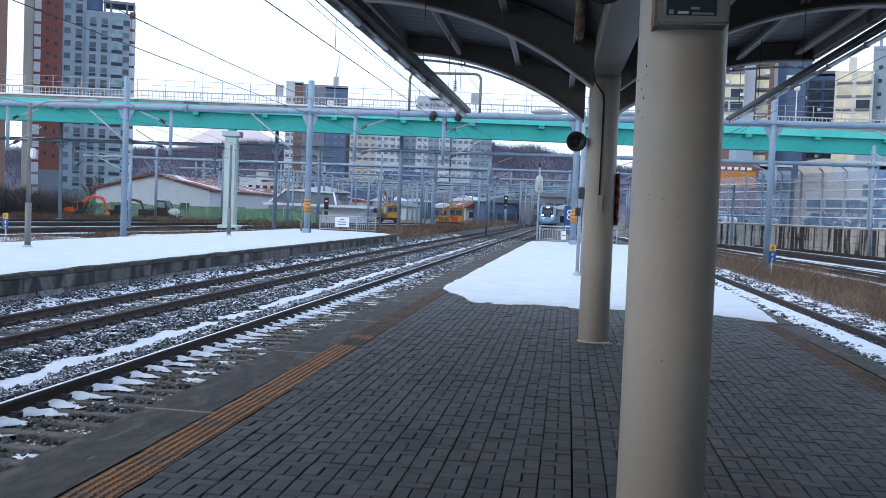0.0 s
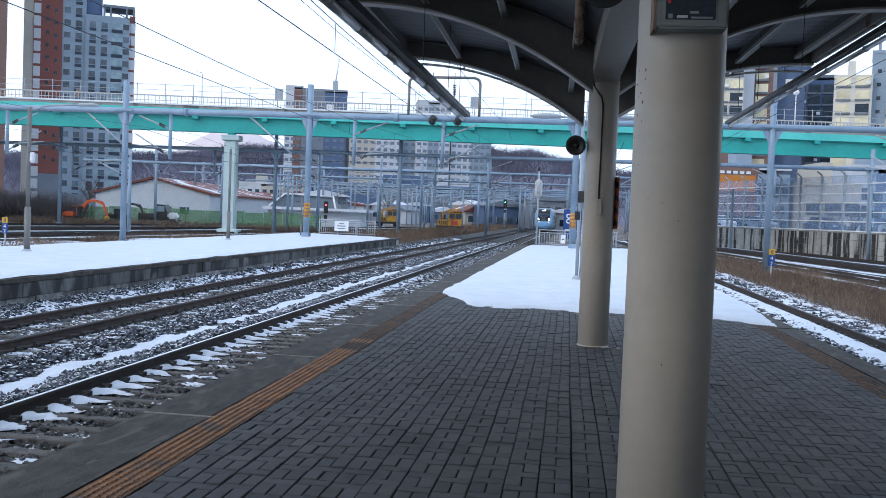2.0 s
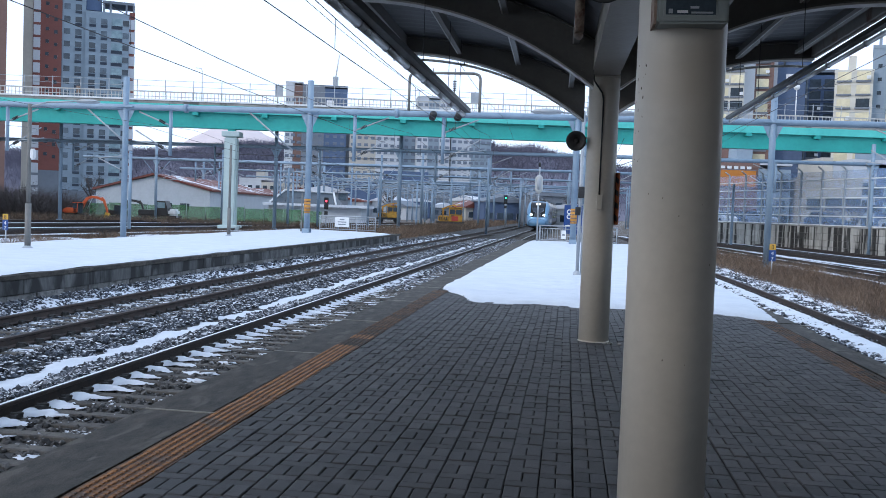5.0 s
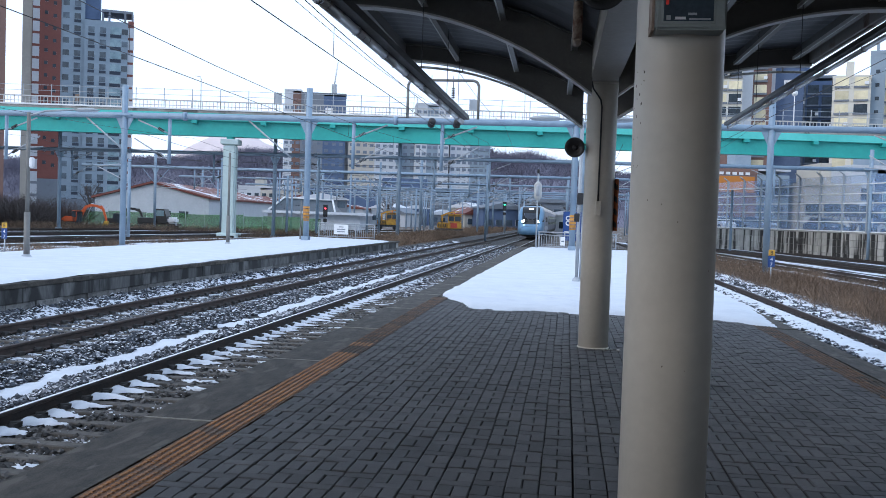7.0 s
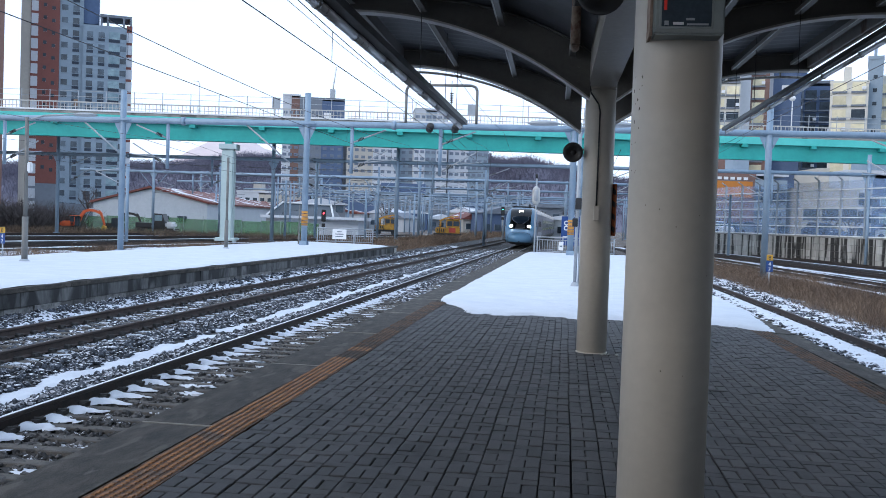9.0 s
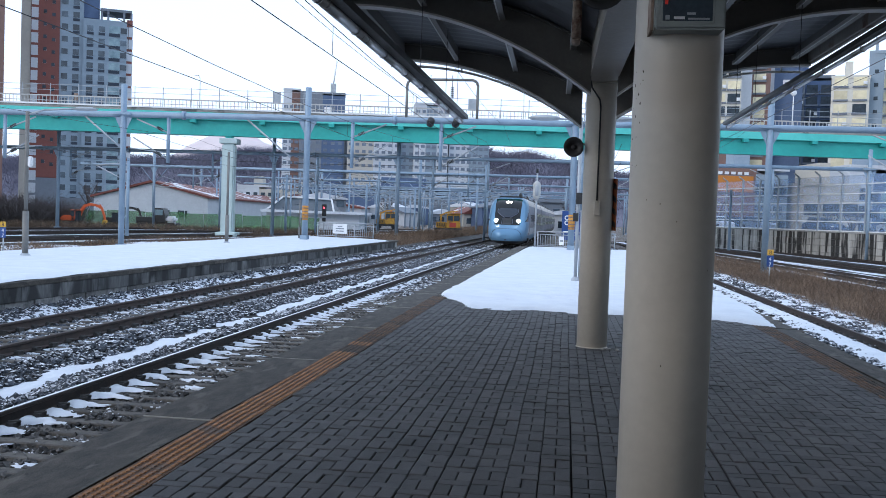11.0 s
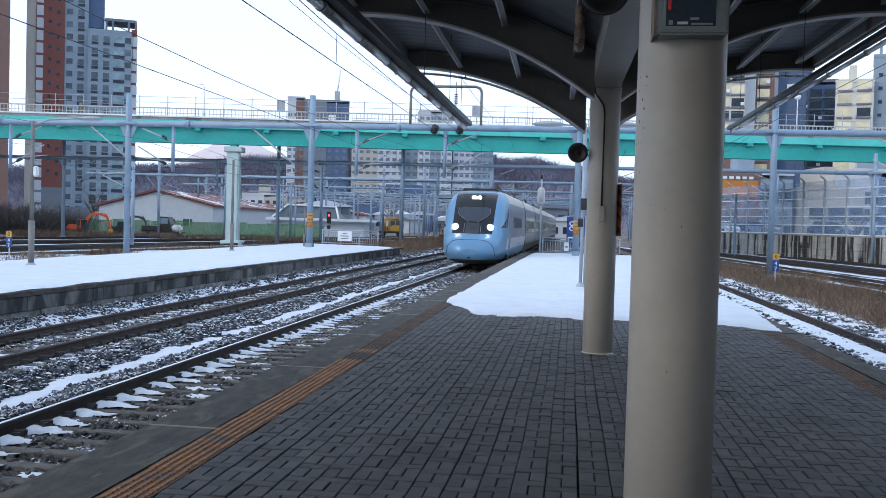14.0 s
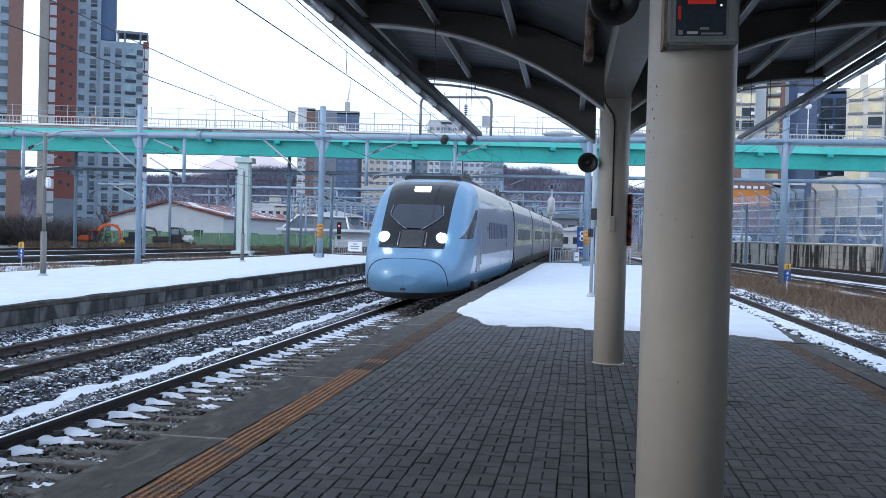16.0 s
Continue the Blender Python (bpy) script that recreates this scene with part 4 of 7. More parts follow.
def nose_bottom(s):
    return knots(s, [(0, 0.72), (0.06, 0.52), (0.2, 0.38), (0.6, 0.28), (2, 0.24), (30, 0.24)])


def squareness(s):
    return knots(s, [(0, 2.3), (1, 2.9), (2.2, 3.8), (3.5, 4.7), (30, 4.7)])


TUMBLE = 0.065


def section(s, k, n):
    """Point k of n round the body at distance s behind the nose."""
    w, top, bot, e = nose_half_width(s), nose_top(s), nose_bottom(s), squareness(s)
    a = 2 * math.pi * k / n
    c, d = math.cos(a), math.sin(a)
    zc, h = (top + bot) / 2, (top - bot) / 2
    x = w * math.copysign(abs(c) ** (2 / e), c)
    z = zc + h * math.copysign(abs(d) ** (2 / e), d)
    if z > zc:
        x *= 1 - TUMBLE * ((z - zc) / max(h, 1e-3)) ** 2 * smoothstep(0.4, 2.5, s)
    return Vector((x, NOSE + s, z))


train = thing("express_train", pose(0, 0, 0), "pale blue streamlined electric express train with lit headlamps", "train")


stations = [0, 0.02, 0.05, 0.1, 0.16, 0.24, 0.34] + [0.45 + 0.11 * i for i in range(50)] + [6.3, 6.9, 7.5]
NK = 112
full = bmesh.new()
grids = [[full.verts.new(section(s, k, NK)) for k in range(NK)] for s in stations]
for ra, rb in zip(grids, grids[1:]):
    for k in range(NK):
        full.faces.new((ra[k], ra[(k + 1) % NK], rb[(k + 1) % NK], rb[k])).smooth = True
full.faces.new(grids[0][::-1])
# clean cuts along the windscreen's outline, the cab windows and the bands of paint
for co, no in (((0, 0, 1.72), (0, 0, 1)), ((0, 0, 3.78), (0, 0, 1)), ((0.97, 0, 1.72), (1, 0, -0.03)), ((-0.97, 0, 1.72), (-1, 0, -0.03)), ((0, 0, 0.5), (0, 0, 1)), ((0, 0, 0.95), (0, 0, 1)), ((0, 0, 1.5), (0, 0, 1)), ((0, 0, 2.02), (0, 0, 1)), ((0, 0, 3.0), (0, 0, 1)), ((0, 0, 3.3), (0, 0, 1)),
               ((0, 0.3, 2.0), (0, 1, -2.3)), ((0, 1.9, 2.1), (0, 1, -1.3)), ((0, 2.1, 1.5), (0, 1, -0.75)), ((0, 1.5, 0.95), (0, 1, -1.2)), ((0, 3.6, 3.3), (0, 1, -1.0))):
    bmesh.ops.bisect_plane(full, geom=list(full.verts) + list(full.edges) + list(full.faces), dist=1e-4, plane_co=co, plane_no=no)


def zone(p):
    if 1.72 < p.z < 3.78 and abs(p.x) < 0.97 + 0.03 * (p.z - 1.72) and p.y < 3.4:
        return "windscreen"
    if p.z < 0.5:
        return "skirt"
    if 2.02 < p.z < 3.0 and abs(p.x) > 1.0 and 0.3 + 2.3 * (p.z - 2.0) < p.y < 1.9 + 1.3 * (p.z - 2.1):
        return "side_window"
    if abs(p.x) > 1.1 and 0.95 < p.z < 1.5 and p.y > 1.5 + 1.2 * (p.z - 0.95):
        return "flash"
    if abs(p.x) > 1.1 and 1.5 < p.z < 3.3 and p.y > 2.1 + 0.75 * (p.z - 1.5):
        return "side_panel"
    if p.z > 3.3 and p.y > 3.6 + (p.z - 3.3):
        return "roof"
    return "body"


for name, m_, label in (("body", TRAINBLUE, "pale blue streamlined nose"), ("windscreen", MASK, "large black raked windscreen"), ("skirt", BLACK, ""), ("side_window", MASK, "dark triangular cab side window"), ("flash", TRAINSHEEN, "whitish painted snow reflection along the lower side"), ("side_panel", TRAINGREY, "silver-grey side panels"), ("roof", TRAINROOF, "")):
    for side in ((-1, 1) if name in ("side_window", "flash", "side_panel") else (0,)):
        bm = full.copy()
        bmesh.ops.delete(bm, geom=[f for f in bm.faces if zone(f.calc_center_median()) != name or f.calc_center_median().x * side < 0], context="FACES")
        part("nose_" + name, bm, m_, train, label)
full.free()


# seam of the coupler cover, a dark arch on the nose, and its upright joint
bm = bmesh.new()
pts = []
for i in range(31):
    a = math.pi * i / 30
    x = 1.16 * math.copysign(abs(math.cos(a)) ** 0.5, math.cos(a))
    z = 0.46 + 0.98 * math.sin(a) ** 0.6
    pts.append((x, z))


def surface_y(x, z):
    """Distance to the nose's surface, found by stepping back until inside the section."""
    s = 0.0
    while s < 6:
        w, top, bot = nose_half_width(s), nose_top(s), nose_bottom(s)
        e = squareness(s)
        zc, h = (top + bot) / 2, (top - bot) / 2
        ww = w
        if z > zc:
            ww = w * (1 - TUMBLE * min(1, (z - zc) / h) ** 2 * smoothstep(0.4, 2.5, s))
        if h > 0 and abs(x / ww) ** e + abs((z - zc) / h) ** e < 1:
            return NOSE + s
        s += 0.01
    return NOSE + 6


chain(bm, [(x, surface_y(x, z) - 0.004, z) for x, z in pts], 0.016, 6)
part("cover_seam", bm, BLACK, train, "dark seam of the coupler cover")
bm = bmesh.new()
chain(bm, [(0, surface_y(0, z) - 0.001, z) for z in [0.45 + 0.09 * i for i in range(11)]], 0.007, 5)
part("cover_joint", bm, TRAINDARK, train)
bm = bmesh.new()
box(bm, -0.08, 0.08, surface_y(0, 0.62) - 0.012, surface_y(0, 0.62) + 0.03, 0.56, 0.68)
part("nose_emblem", bm, BLACK, train, "small dark emblem plate")

for s in (-1, 1):
    y = surface_y(s * 0.84, 2.02)
    lamp = bmesh.new()
    turned(lamp, [(0.165, -0.02), (0.165, 0.02), (0.1, 0.05)], seg=24, m=pose(s * 0.84, y - 0.01, 2.03, 62, 0, -s * 12))
    part("headlamp", lamp, HEADLAMP, train, "bright white headlamp")
    bm = bmesh.new()
    chain(bm, [(s * x, surface_y(s * x, z) - 0.045, z) for x, z in ((0.76, 2.98), (0.8, 2.72), (0.68, 2.58), (0.4, 2.38), (0.22, 2.27))], 0.016, 5)
    part("wiper", bm, TRAINGREY, train, "pale wiper arm")
bm = bmesh.new()
yt = surface_y(0.0, 3.5)
v = box(bm, -0.24, 0.24, -0.02, 0.03, -0.1, 0.1, pose(0, yt - 0.02, 3.51, -50, 0, 0))
part("top_lamp", bm, TOPLAMP, train, "wide top marker lamp")
bm = bmesh.new()
rows = []
for i in range(9):
    z = 2.3 + 0.72 * i / 8
    half = knots(z, [(2.3, 0.24), (2.6, 0.7), (2.75, 0.76), (2.95, 0.72), (3.03, 0.6)])
    rows.append([bm.verts.new((half * (j / 6 - 1), surface_y(half * (j / 6 - 1), z) - 0.035, z)) for j in range(13)])
for ra, rb in zip(rows, rows[1:]):
    for j in range(12):
        bm.faces.new((ra[j], ra[j + 1], rb[j + 1], rb[j])).smooth = True
part("driver_screen", bm, SCREEN, train, "blue-tinted inner windscreen")
bm = bmesh.new()
rows = []
for i in range(6):
    z = 1.75 + 0.5 * i / 5
    rows.append([bm.verts.new((0.34 * j / 3, surface_y(0.34 * j / 3, z) - 0.03, z)) for j in range(-3, 4)])
for ra, rb in zip(rows, rows[1:]):
    for j in range(6):
        bm.faces.new((ra[j], ra[j + 1], rb[j + 1], rb[j]))
part("vent_panel", bm, BLACK, train, "dark panel between the headlamps")
for s in (-1, 1):
    bm = bmesh.new()
    chain(bm, [(s * 0.4, surface_y(s * 0.4, z) - 0.012, z) for z in (1.78, 1.9, 2.05, 2.2)], 0.014, 5)
    part("panel_edge", bm, TRAINGREY, train)

S_END = 7.5


BANDS = (0.24, 0.5, 0.95, 1.5, 1.66, 2.8, 3.3, 3.98)  # heights at which the side's paint changes


def side_x(z, w=1.56, top=3.98, bot=0.24, e=4.7):
    zc, h = (top + bot) / 2, (top - bot) / 2
    d = min(1.0, abs(z - zc) / h)
    x = w * (1 - d ** e) ** (1 / e)
    return x * (1 - TUMBLE * d * d) if z > zc else x


def band_bm(y0, y1, za, zb):
    """One band of a coach's shell, both sides, or the whole roof."""
    bm = bmesh.new()
    n = 12
    zs = [za + (zb - za) * (1 - (1 - i / n) ** 2.2) for i in range(n + 1)] if zb > 3.9 else [za + (zb - za) * i / 6 for i in range(7)]
    line = [(side_x(z), z) for z in zs]
    for pts in ([line + [(-x, z) for x, z in line[::-1]]] if zb > 3.9 else [line, [(-x, z) for x, z in line]]):
        a = [bm.verts.new((x, y0, z)) for x, z in pts]
        b = [bm.verts.new((x, y1, z)) for x, z in pts]
        for i in range(len(pts) - 1):
            bm.faces.new((a[i], a[i + 1], b[i + 1], b[i])).smooth = True
    return bm


LIVERY = {True: (BLACK, TRAINBLUE, TRAINSHEEN, TRAINGREY, TRAINGREY, TRAINGREY, TRAINROOF), False: (BLACK, BLACK, TRAINGREY, TRAINGREY, TRAINBAND, TRAINGREY, TRAINROOF)}
BAND_NAMES = ("underframe", "side_sill", "lower_band", "waist_band", "window_band", "upper_band", "roof")


def car(y0, y1, first):
    """One coach: shell in bands of paint, windows, doors, roof units and bogies."""
    for name, za, zb, m in zip(BAND_NAMES, BANDS, BANDS[1:], LIVERY[first]):
        part(name, band_bm(y0, y1, za, zb), m, train)
    part("end_wall", cube(-1.4, 1.4, y1 - 0.05, y1, 0.5, 3.6), BLACK, train)
    part("gangway", cube(-1.36, 1.36, y1, y1 + 0.5, 0.6, 3.7), BLACK, train, "black corridor connection")
    L = y1 - y0
    for s in (-1, 1):
        if first:
            part("louvre_recess", cube(s * 1.545 - 0.02, s * 1.545 + 0.016, 6.3, 13.6, 2.0, 2.62), TRAINDARK, train)
            for k in range(13):
                part("louvre", cube(s * 1.545 - 0.02, s * 1.545 + 0.024, 6.32 + 0.56 * k, 6.6 + 0.56 * k, 2.02, 2.6), BLACK, train)
        else:
            n = 5
            for k in range(n):
                a = y0 + 2.0 + k * (L - 4.0) / n
                part("window", cube(s * 1.545 - 0.03, s * 1.545 + 0.018, a + 0.08, a + (L - 4.0) / n - 0.12, 1.92, 2.5, 0.008), GLASSDARK, train, "dark coach window")
            for a in (y0 + 0.6, y1 - 1.5):
                part("coach_door", cube(s * 1.545 - 0.02, s * 1.545 + 0.016, a, a + 0.9, 0.9, 2.8, 0.01), TRAINGREY, train)
    for k in (0.2, 0.65):
        part("roof_unit", cube(-0.8, 0.8, y0 + L * k, y0 + L * k + 2.4, 3.93, 4.14, 0.05), GREYPAINT, train)
    for yi in (y0 + 0.6, y0 + 1.5):
        bm = bmesh.new()
        turned(bm, [(0.2, 3.95), (0.22, 4.08), (0.12, 4.12), (0.15, 4.2), (0.1, 4.26), (0.04, 4.4)], (0.55, yi, 0), seg=12)
        part("roof_insulator", bm, BLACK, train, "dark roof insulator")
    for yb in (y0 + 2.6, y1 - 2.6):
        bg = part("bogie_frame", cube(-1.3, 1.3, yb - 1.4, yb + 1.4, 0.35, 0.72, 0.04), BLACK, train)
        for d in (-1.1, 1.1):
            for s in (-1, 1):
                bm = bmesh.new()
                turned(bm, [(0.45, -0.06), (0.43, -0.03), (0.43, 0.06), (0.3, 0.065)], seg=20, m=pose(s * 0.75, yb + d, 0.43, 0, 90, 0))
                part("wheel", bm, RAILSIDE, bg)


cy = NOSE + S_END
for s in (-1, 1):
    part("cab_door", cube(s * 1.545 - 0.02, s * 1.545 + 0.02, 2.75, 3.7, 0.97, 2.42, 0.01), TRAINGREY, train, "silver-grey cab door")
    part("door_window", cube(s * 1.545 - 0.02, s * 1.545 + 0.026, 2.9, 3.55, 1.75, 2.36, 0.02), TRAINDARK, train, "dark blue door window")
    part("door_handle", cube(s * 1.545, s * 1.545 + 0.05, 3.74, 3.8, 1.2, 2.3), GALV, train)
    part("step_recess", cube(s * 1.5 - 0.05, s * 1.5 + 0.062, 2.3, 3.3, 0.42, 0.7, 0.02), BLACK, train)
car(cy, 17.1, True)
cy = 17.6
for k in range(6):
    car(cy, cy + 14.0, False)
    cy += 14.5
# folded current collector and cable ducts on the roof
bm = bmesh.new()
for s in (-0.5, 0.5):
    chain(bm, [(s, 21, 4.0), (s * 0.7, 22.6, 4.2), (s, 21.2, 4.34)], 0.03, 5)
tube(bm, (-0.8, 21.2, 4.36), (0.8, 21.2, 4.36), 0.03, seg=5)
part("pantograph", bm, BLACK, train, "folded pantograph")
bm = bmesh.new()
v = box(bm, -0.92, 0.92, NOSE + 4.4, NOSE + 9.5, 3.84, 4.08)
for q in v:
    if q.co.y < NOSE + 6:
        q.co.z -= 0.05
part("roof_fairing", bevelled(bm, 0.05, 2), BLACK, train, "black roof fairing")


# ---------------------------------------------------------------- overhead line portals
def mast_bm(h, r=0.2):
    bm = bmesh.new()
    turned(bm, [(r, 0), (r, h), (r * 0.9, h + 0.02)], seg=16)
    return bm


def portal(y, masts, beam_z, x_left, x_right, label, detailed=True):
    p = thing("overhead_line_portal", pose(0, y, 0), label, "overhead line portal", "overhead line portals")
    for x, z0, band in masts:
        m_ = part("mast", mast_bm(8.5 - z0, 0.17), MASTBLUE, p)
        m_.location = (x, 0, z0)
        part("base_plate", cube(-0.34, 0.34, -0.34, 0.34, 0, 0.05, 0.01), GALV, m_)
        bm = bmesh.new()
        for q in (-0.24, 0.24):
            box(bm, -0.2, 0.2, q - 0.012, q + 0.012, 0.05, 0.3)
        part("gusset", bm, MASTBLUE, m_)
        if band:
            bm = bmesh.new()
            turned(bm, [(0.176, 1.15), (0.176, 1.95)], seg=16)
            wb = part("warning_band", bm, BANDPAINT, m_, "orange-yellow warning band")
            for q in range(4):
                bm = bmesh.new()
                turned(bm, [(0.178, 1.22 + 0.19 * q), (0.178, 1.28 + 0.19 * q)], seg=16)
                part("dark_stripe", bm, RUST, wb)
        if detailed:
            c = part("beam_collar", cube(-0.52, 0.52, -0.27, 0.27, beam_z - z0 - 0.04, beam_z - z0 + 0.06, 0.01), MASTBLUE, m_)
            bm = bmesh.new()
            for s in (-1, 1):
                bm.faces.new([bm.verts.new(q) for q in ((s * 0.18, -0.02, beam_z - z0 - 0.85), (s * 0.55, -0.02, beam_z - z0 - 0.1), (s * 0.18, -0.02, beam_z - z0 - 0.1))])
                bm.faces.new([bm.verts.new(q) for q in ((s * 0.18, 0.02, beam_z - z0 - 0.85), (s * 0.18, 0.02, beam_z - z0 - 0.1), (s * 0.55, 0.02, beam_z - z0 - 0.1))])
            part("gusset", bm, MASTBLUE, m_)
    bm = bmesh.new()
    tube(bm, (x_left, 0, beam_z), (x_right, 0, beam_z), 0.17, seg=14)
    part("beam", bm, MASTBLUE, p)
    xs = [x for x, *_ in masts]
    for a, b in zip(xs, xs[1:]):
        bm = bmesh.new()
        tube(bm, ((a * 2 + b) / 3 - 0.1, 0, beam_z), ((a * 2 + b) / 3 + 0.1, 0, beam_z), 0.24, seg=14)
        part("beam_flange", bm, MASTBLUE, p)
    return p


def drop_arm(p, x, z, side, detailed=True):
    """A drop post under the beam with a cantilever that carries the wires of one track."""
    bm = bmesh.new()
    tube(bm, (x, 0, z - 2.7), (x, 0, z), 0.1, seg=10)
    d = part("drop_post", bm, MASTBLUE, p)
    bm = bmesh.new()
    tube(bm, (x, 0, z - 1.0), (x + side * 1.9, 0, z - 0.25), 0.045, seg=6)
    tube(bm, (x, 0, z - 2.5), (x + side * 2.1, 0, z - 1.3), 0.04, seg=6)
    tube(bm, (x + side * 0.4, 0, z - 2.1), (x + side * 2.3, 0, z - 1.9), 0.03, seg=6)
    part("cantilever", bm, GALV, d)
    for at in ((x + side * 0.35, z - 0.86), (x + side * 0.4, z - 2.28)):
        bm = bmesh.new()
        for k in range(5):
            tube(bm, (at[0] + side * 0.07 * k, 0, at[1] + 0.035 * k), (at[0] + side * (0.07 * k + 0.03), 0, at[1] + 0.035 * k + 0.012), 0.09, seg=8)
        part("insulator", bm, BLACK, d, "dark ribbed insulator")


BEAM_Z = 6.82
PORTALS = [(49.5, [(-37.0, -0.9, False), (-25.1, -0.9, False), (-14.25, 0, True), (0.51, 0, True), (10.6, -0.9, False)]),
           (81, [(-47.5, -0.9, False), (-26.4, -0.9, False), (-14.8, -0.9, False), (1.6, -0.9, False), (25.6, -0.9, False)]),
           (111, [(-52, -0.9, False), (-30.5, -0.9, False), (-17.5, -0.9, False), (2.2, -0.9, False), (14, -0.9, False)])]
for y in (141, 172, 204, 238, 274, 312):
    j = (y * 7) % 5 - 2
    PORTALS.append((y, [(-58 + j, -0.9, False), (-38 - j, -0.9, False), (-26 + j * 0.7, -0.9, False), (-13.2, -0.9, False), (0.6, -0.9, False), (13 + j, -0.9, False)]))
for n_, (y, masts) in enumerate(PORTALS):
    p = portal(y, masts, BEAM_Z, -62, 42 if n_ == 0 else masts[-1][0] + 0.3, "blue-grey tubular steel portal over the tracks")
    lx = LEAN * y
    drop_arm(p, -6.85 + lx * 0.2, BEAM_Z, 1)
    drop_arm(p, -7.2 + lx * 0.2 - 4.6, BEAM_Z, 1)
    for x, s in ((-21, -1), (-31, 1), (-45, 1), (5.2, 1), (19, -1), (29, 1)):
        if masts[0][0] < x < (42 if n_ == 0 else masts[-1][0]):
            drop_arm(p, x + 2 * math.sin(y), BEAM_Z, s)
# cantilever by the mast on the platform, and the goalpost frame on the first beam
p0 = [o for o in bpy.data.objects if o.name == "overhead_line_portal"][0]
bm = bmesh.new()
chain(bm, [(-8.7, 0, BEAM_Z + 0.1), (-8.7, 0, BEAM_Z + 1.95), (-8.62, 0, BEAM_Z + 2.15), (-8.4, 0, BEAM_Z + 2.25), (-5.1, 0, BEAM_Z + 2.25), (-4.88, 0, BEAM_Z + 2.15), (-4.8, 0, BEAM_Z + 1.95), (-4.8, 0, BEAM_Z + 0.1)], 0.075, 8)
part("goalpost_frame", bm, WEATHERED, p0, "pale tubular goalpost frame with insulators")
for x in (-7.4, -6.2):
    bm = bmesh.new()
    tube(bm, (x, 0, BEAM_Z + 1.2), (x, 0, BEAM_Z + 2.5), 0.02, seg=5)
    for k in range(6):
        tube(bm, (x, 0, BEAM_Z + 1.3 + 0.1 * k), (x, 0, BEAM_Z + 1.34 + 0.1 * k), 0.1, seg=10)
    part("insulator_string", bm, BLACK, p0, "dark insulator string")
for x in (-7.3, -5.9):
    bm = bmesh.new()
    turned(bm, [(0.06, -0.3), (0.2, -0.2), (0.2, 0.2), (0.1, 0.3)], seg=14, m=pose(x, -0.25, BEAM_Z - 0.1, 60, 0, 20))
    part("weatherproof_lamp", bm, BLACK, p0, "black floodlight under the beam")
for x, lo in ((-24.9, 2.9), (-15.2, 4.2), (0.1, 0)):
    if lo:
        bm = bmesh.new()
        tube(bm, (x, 0, BEAM_Z - 2.2), (x - 2.6, 0, BEAM_Z - 0.1), 0.05, seg=6)
        part("brace", bm, GALV, p0)

# ---------------------------------------------------------------- wires
wires = thing("overhead_wires", pose(0, 0, 0), "thin dark overhead wires sagging between the portals", "overhead wires", "", "structure")


def span(x0, y0, z0, x1, y1, z1, sag, r=0.011, n=10):
    pts = []
    for i in range(n + 1):
        t = i / n
        pts.append((x0 + (x1 - x0) * t, y0 + (y1 - y0) * t, z0 + (z1 - z0) * t - 4 * sag * t * (1 - t)))
    return pts


stops = [-42, 4, 49.5, 81, 111, 141, 172, 204, 238, 274, 312]
for xc in (NEAR_X + 0.2, FAR_X + 0.1):
    bm = bmesh.new()
    for a, b in zip(stops, stops[1:]):
        chain(bm, span(xc + LEAN * a, a, 4.72, xc + LEAN * b, b, 4.72, 0.03), 0.009, 5)
        m_ = span(xc + LEAN * a, a, 5.75, xc + LEAN * b, b, 5.75, 0.55)
        chain(bm, m_, 0.009, 5)
        for q in m_[1:-1:2]:
            tube(bm, q, (q[0], q[1], 4.72), 0.006, seg=4)
    part("contact_line", bm, WIRE, wires)
for xc, z, sag in ((-6.9, 7.6, 0.7), (-21, 5.6, 0.5), (-31, 5.5, 0.5), (10.6, 7.9, 0.9), (-3.3, 6.6, 0.6), (5.85, 4.88, 0.05), (5.85, 5.9, 0.5)):
    bm = bmesh.new()
    for a, b in zip(stops, stops[1:]):
        chain(bm, span(xc, a, z, xc, b, z, sag, n=8), 0.008, 5)
    part("feeder_wire", bm, WIRE, wires)


def motions():
    """The train rolls in along the near track."""
    rows = [(0.0, 167.0), (3.5, 136.5), (7.0, 106.0), (9.0, 88.4), (12.5, 56.8), (14.5, 39.4), (16.0, 26.0)]
    walk(train, [(t, pose(NEAR_X + LEAN * y, y, RAIL_Z, 0, 0, -math.degrees(LEAN))) for t, y in rows])

# ---------------------------------------------------------------- road bridge
AX = 7.586  # the bridge and much of the town stand square to this heading, in degrees


def town(u, d, z=0.0, turn=0.0):
    a = radians(AX)
    return pose(u * math.cos(a) - d * math.sin(a), u * math.sin(a) + d * math.cos(a), z, 0, 0, AX + turn)


bridge = thing("road_bridge", town(0, 80), "teal steel girder road bridge on pale piers", "bridge")
for k in range(-5, 5):
    x0, x1 = k * 24.0, k * 24.0 + 24.0
    g = part("girder", cube(x0 + 0.03, x1 - 0.03, -0.3, 0.3, 8.02, 9.3), TEAL, bridge, "teal box girder")
    part("upper_girder", cube(x0 + 0.02, x1 - 0.02, -0.75, 0.3, 9.304, 9.92, 0.02), TEALLIT, bridge, "teal deck fascia, coloured lighter as if catching light")
    part("lower_flange", cube(x0, x1, -0.42, 0.42, 7.97, 8.016), TEAL, bridge)
    for j in range(4):
        part("hanger_bracket", cube(x0 + 2 + 6 * j, x0 + 2.5 + 6 * j, -0.85, -0.3, 9.0, 9.3, 0.03), TEAL, bridge)
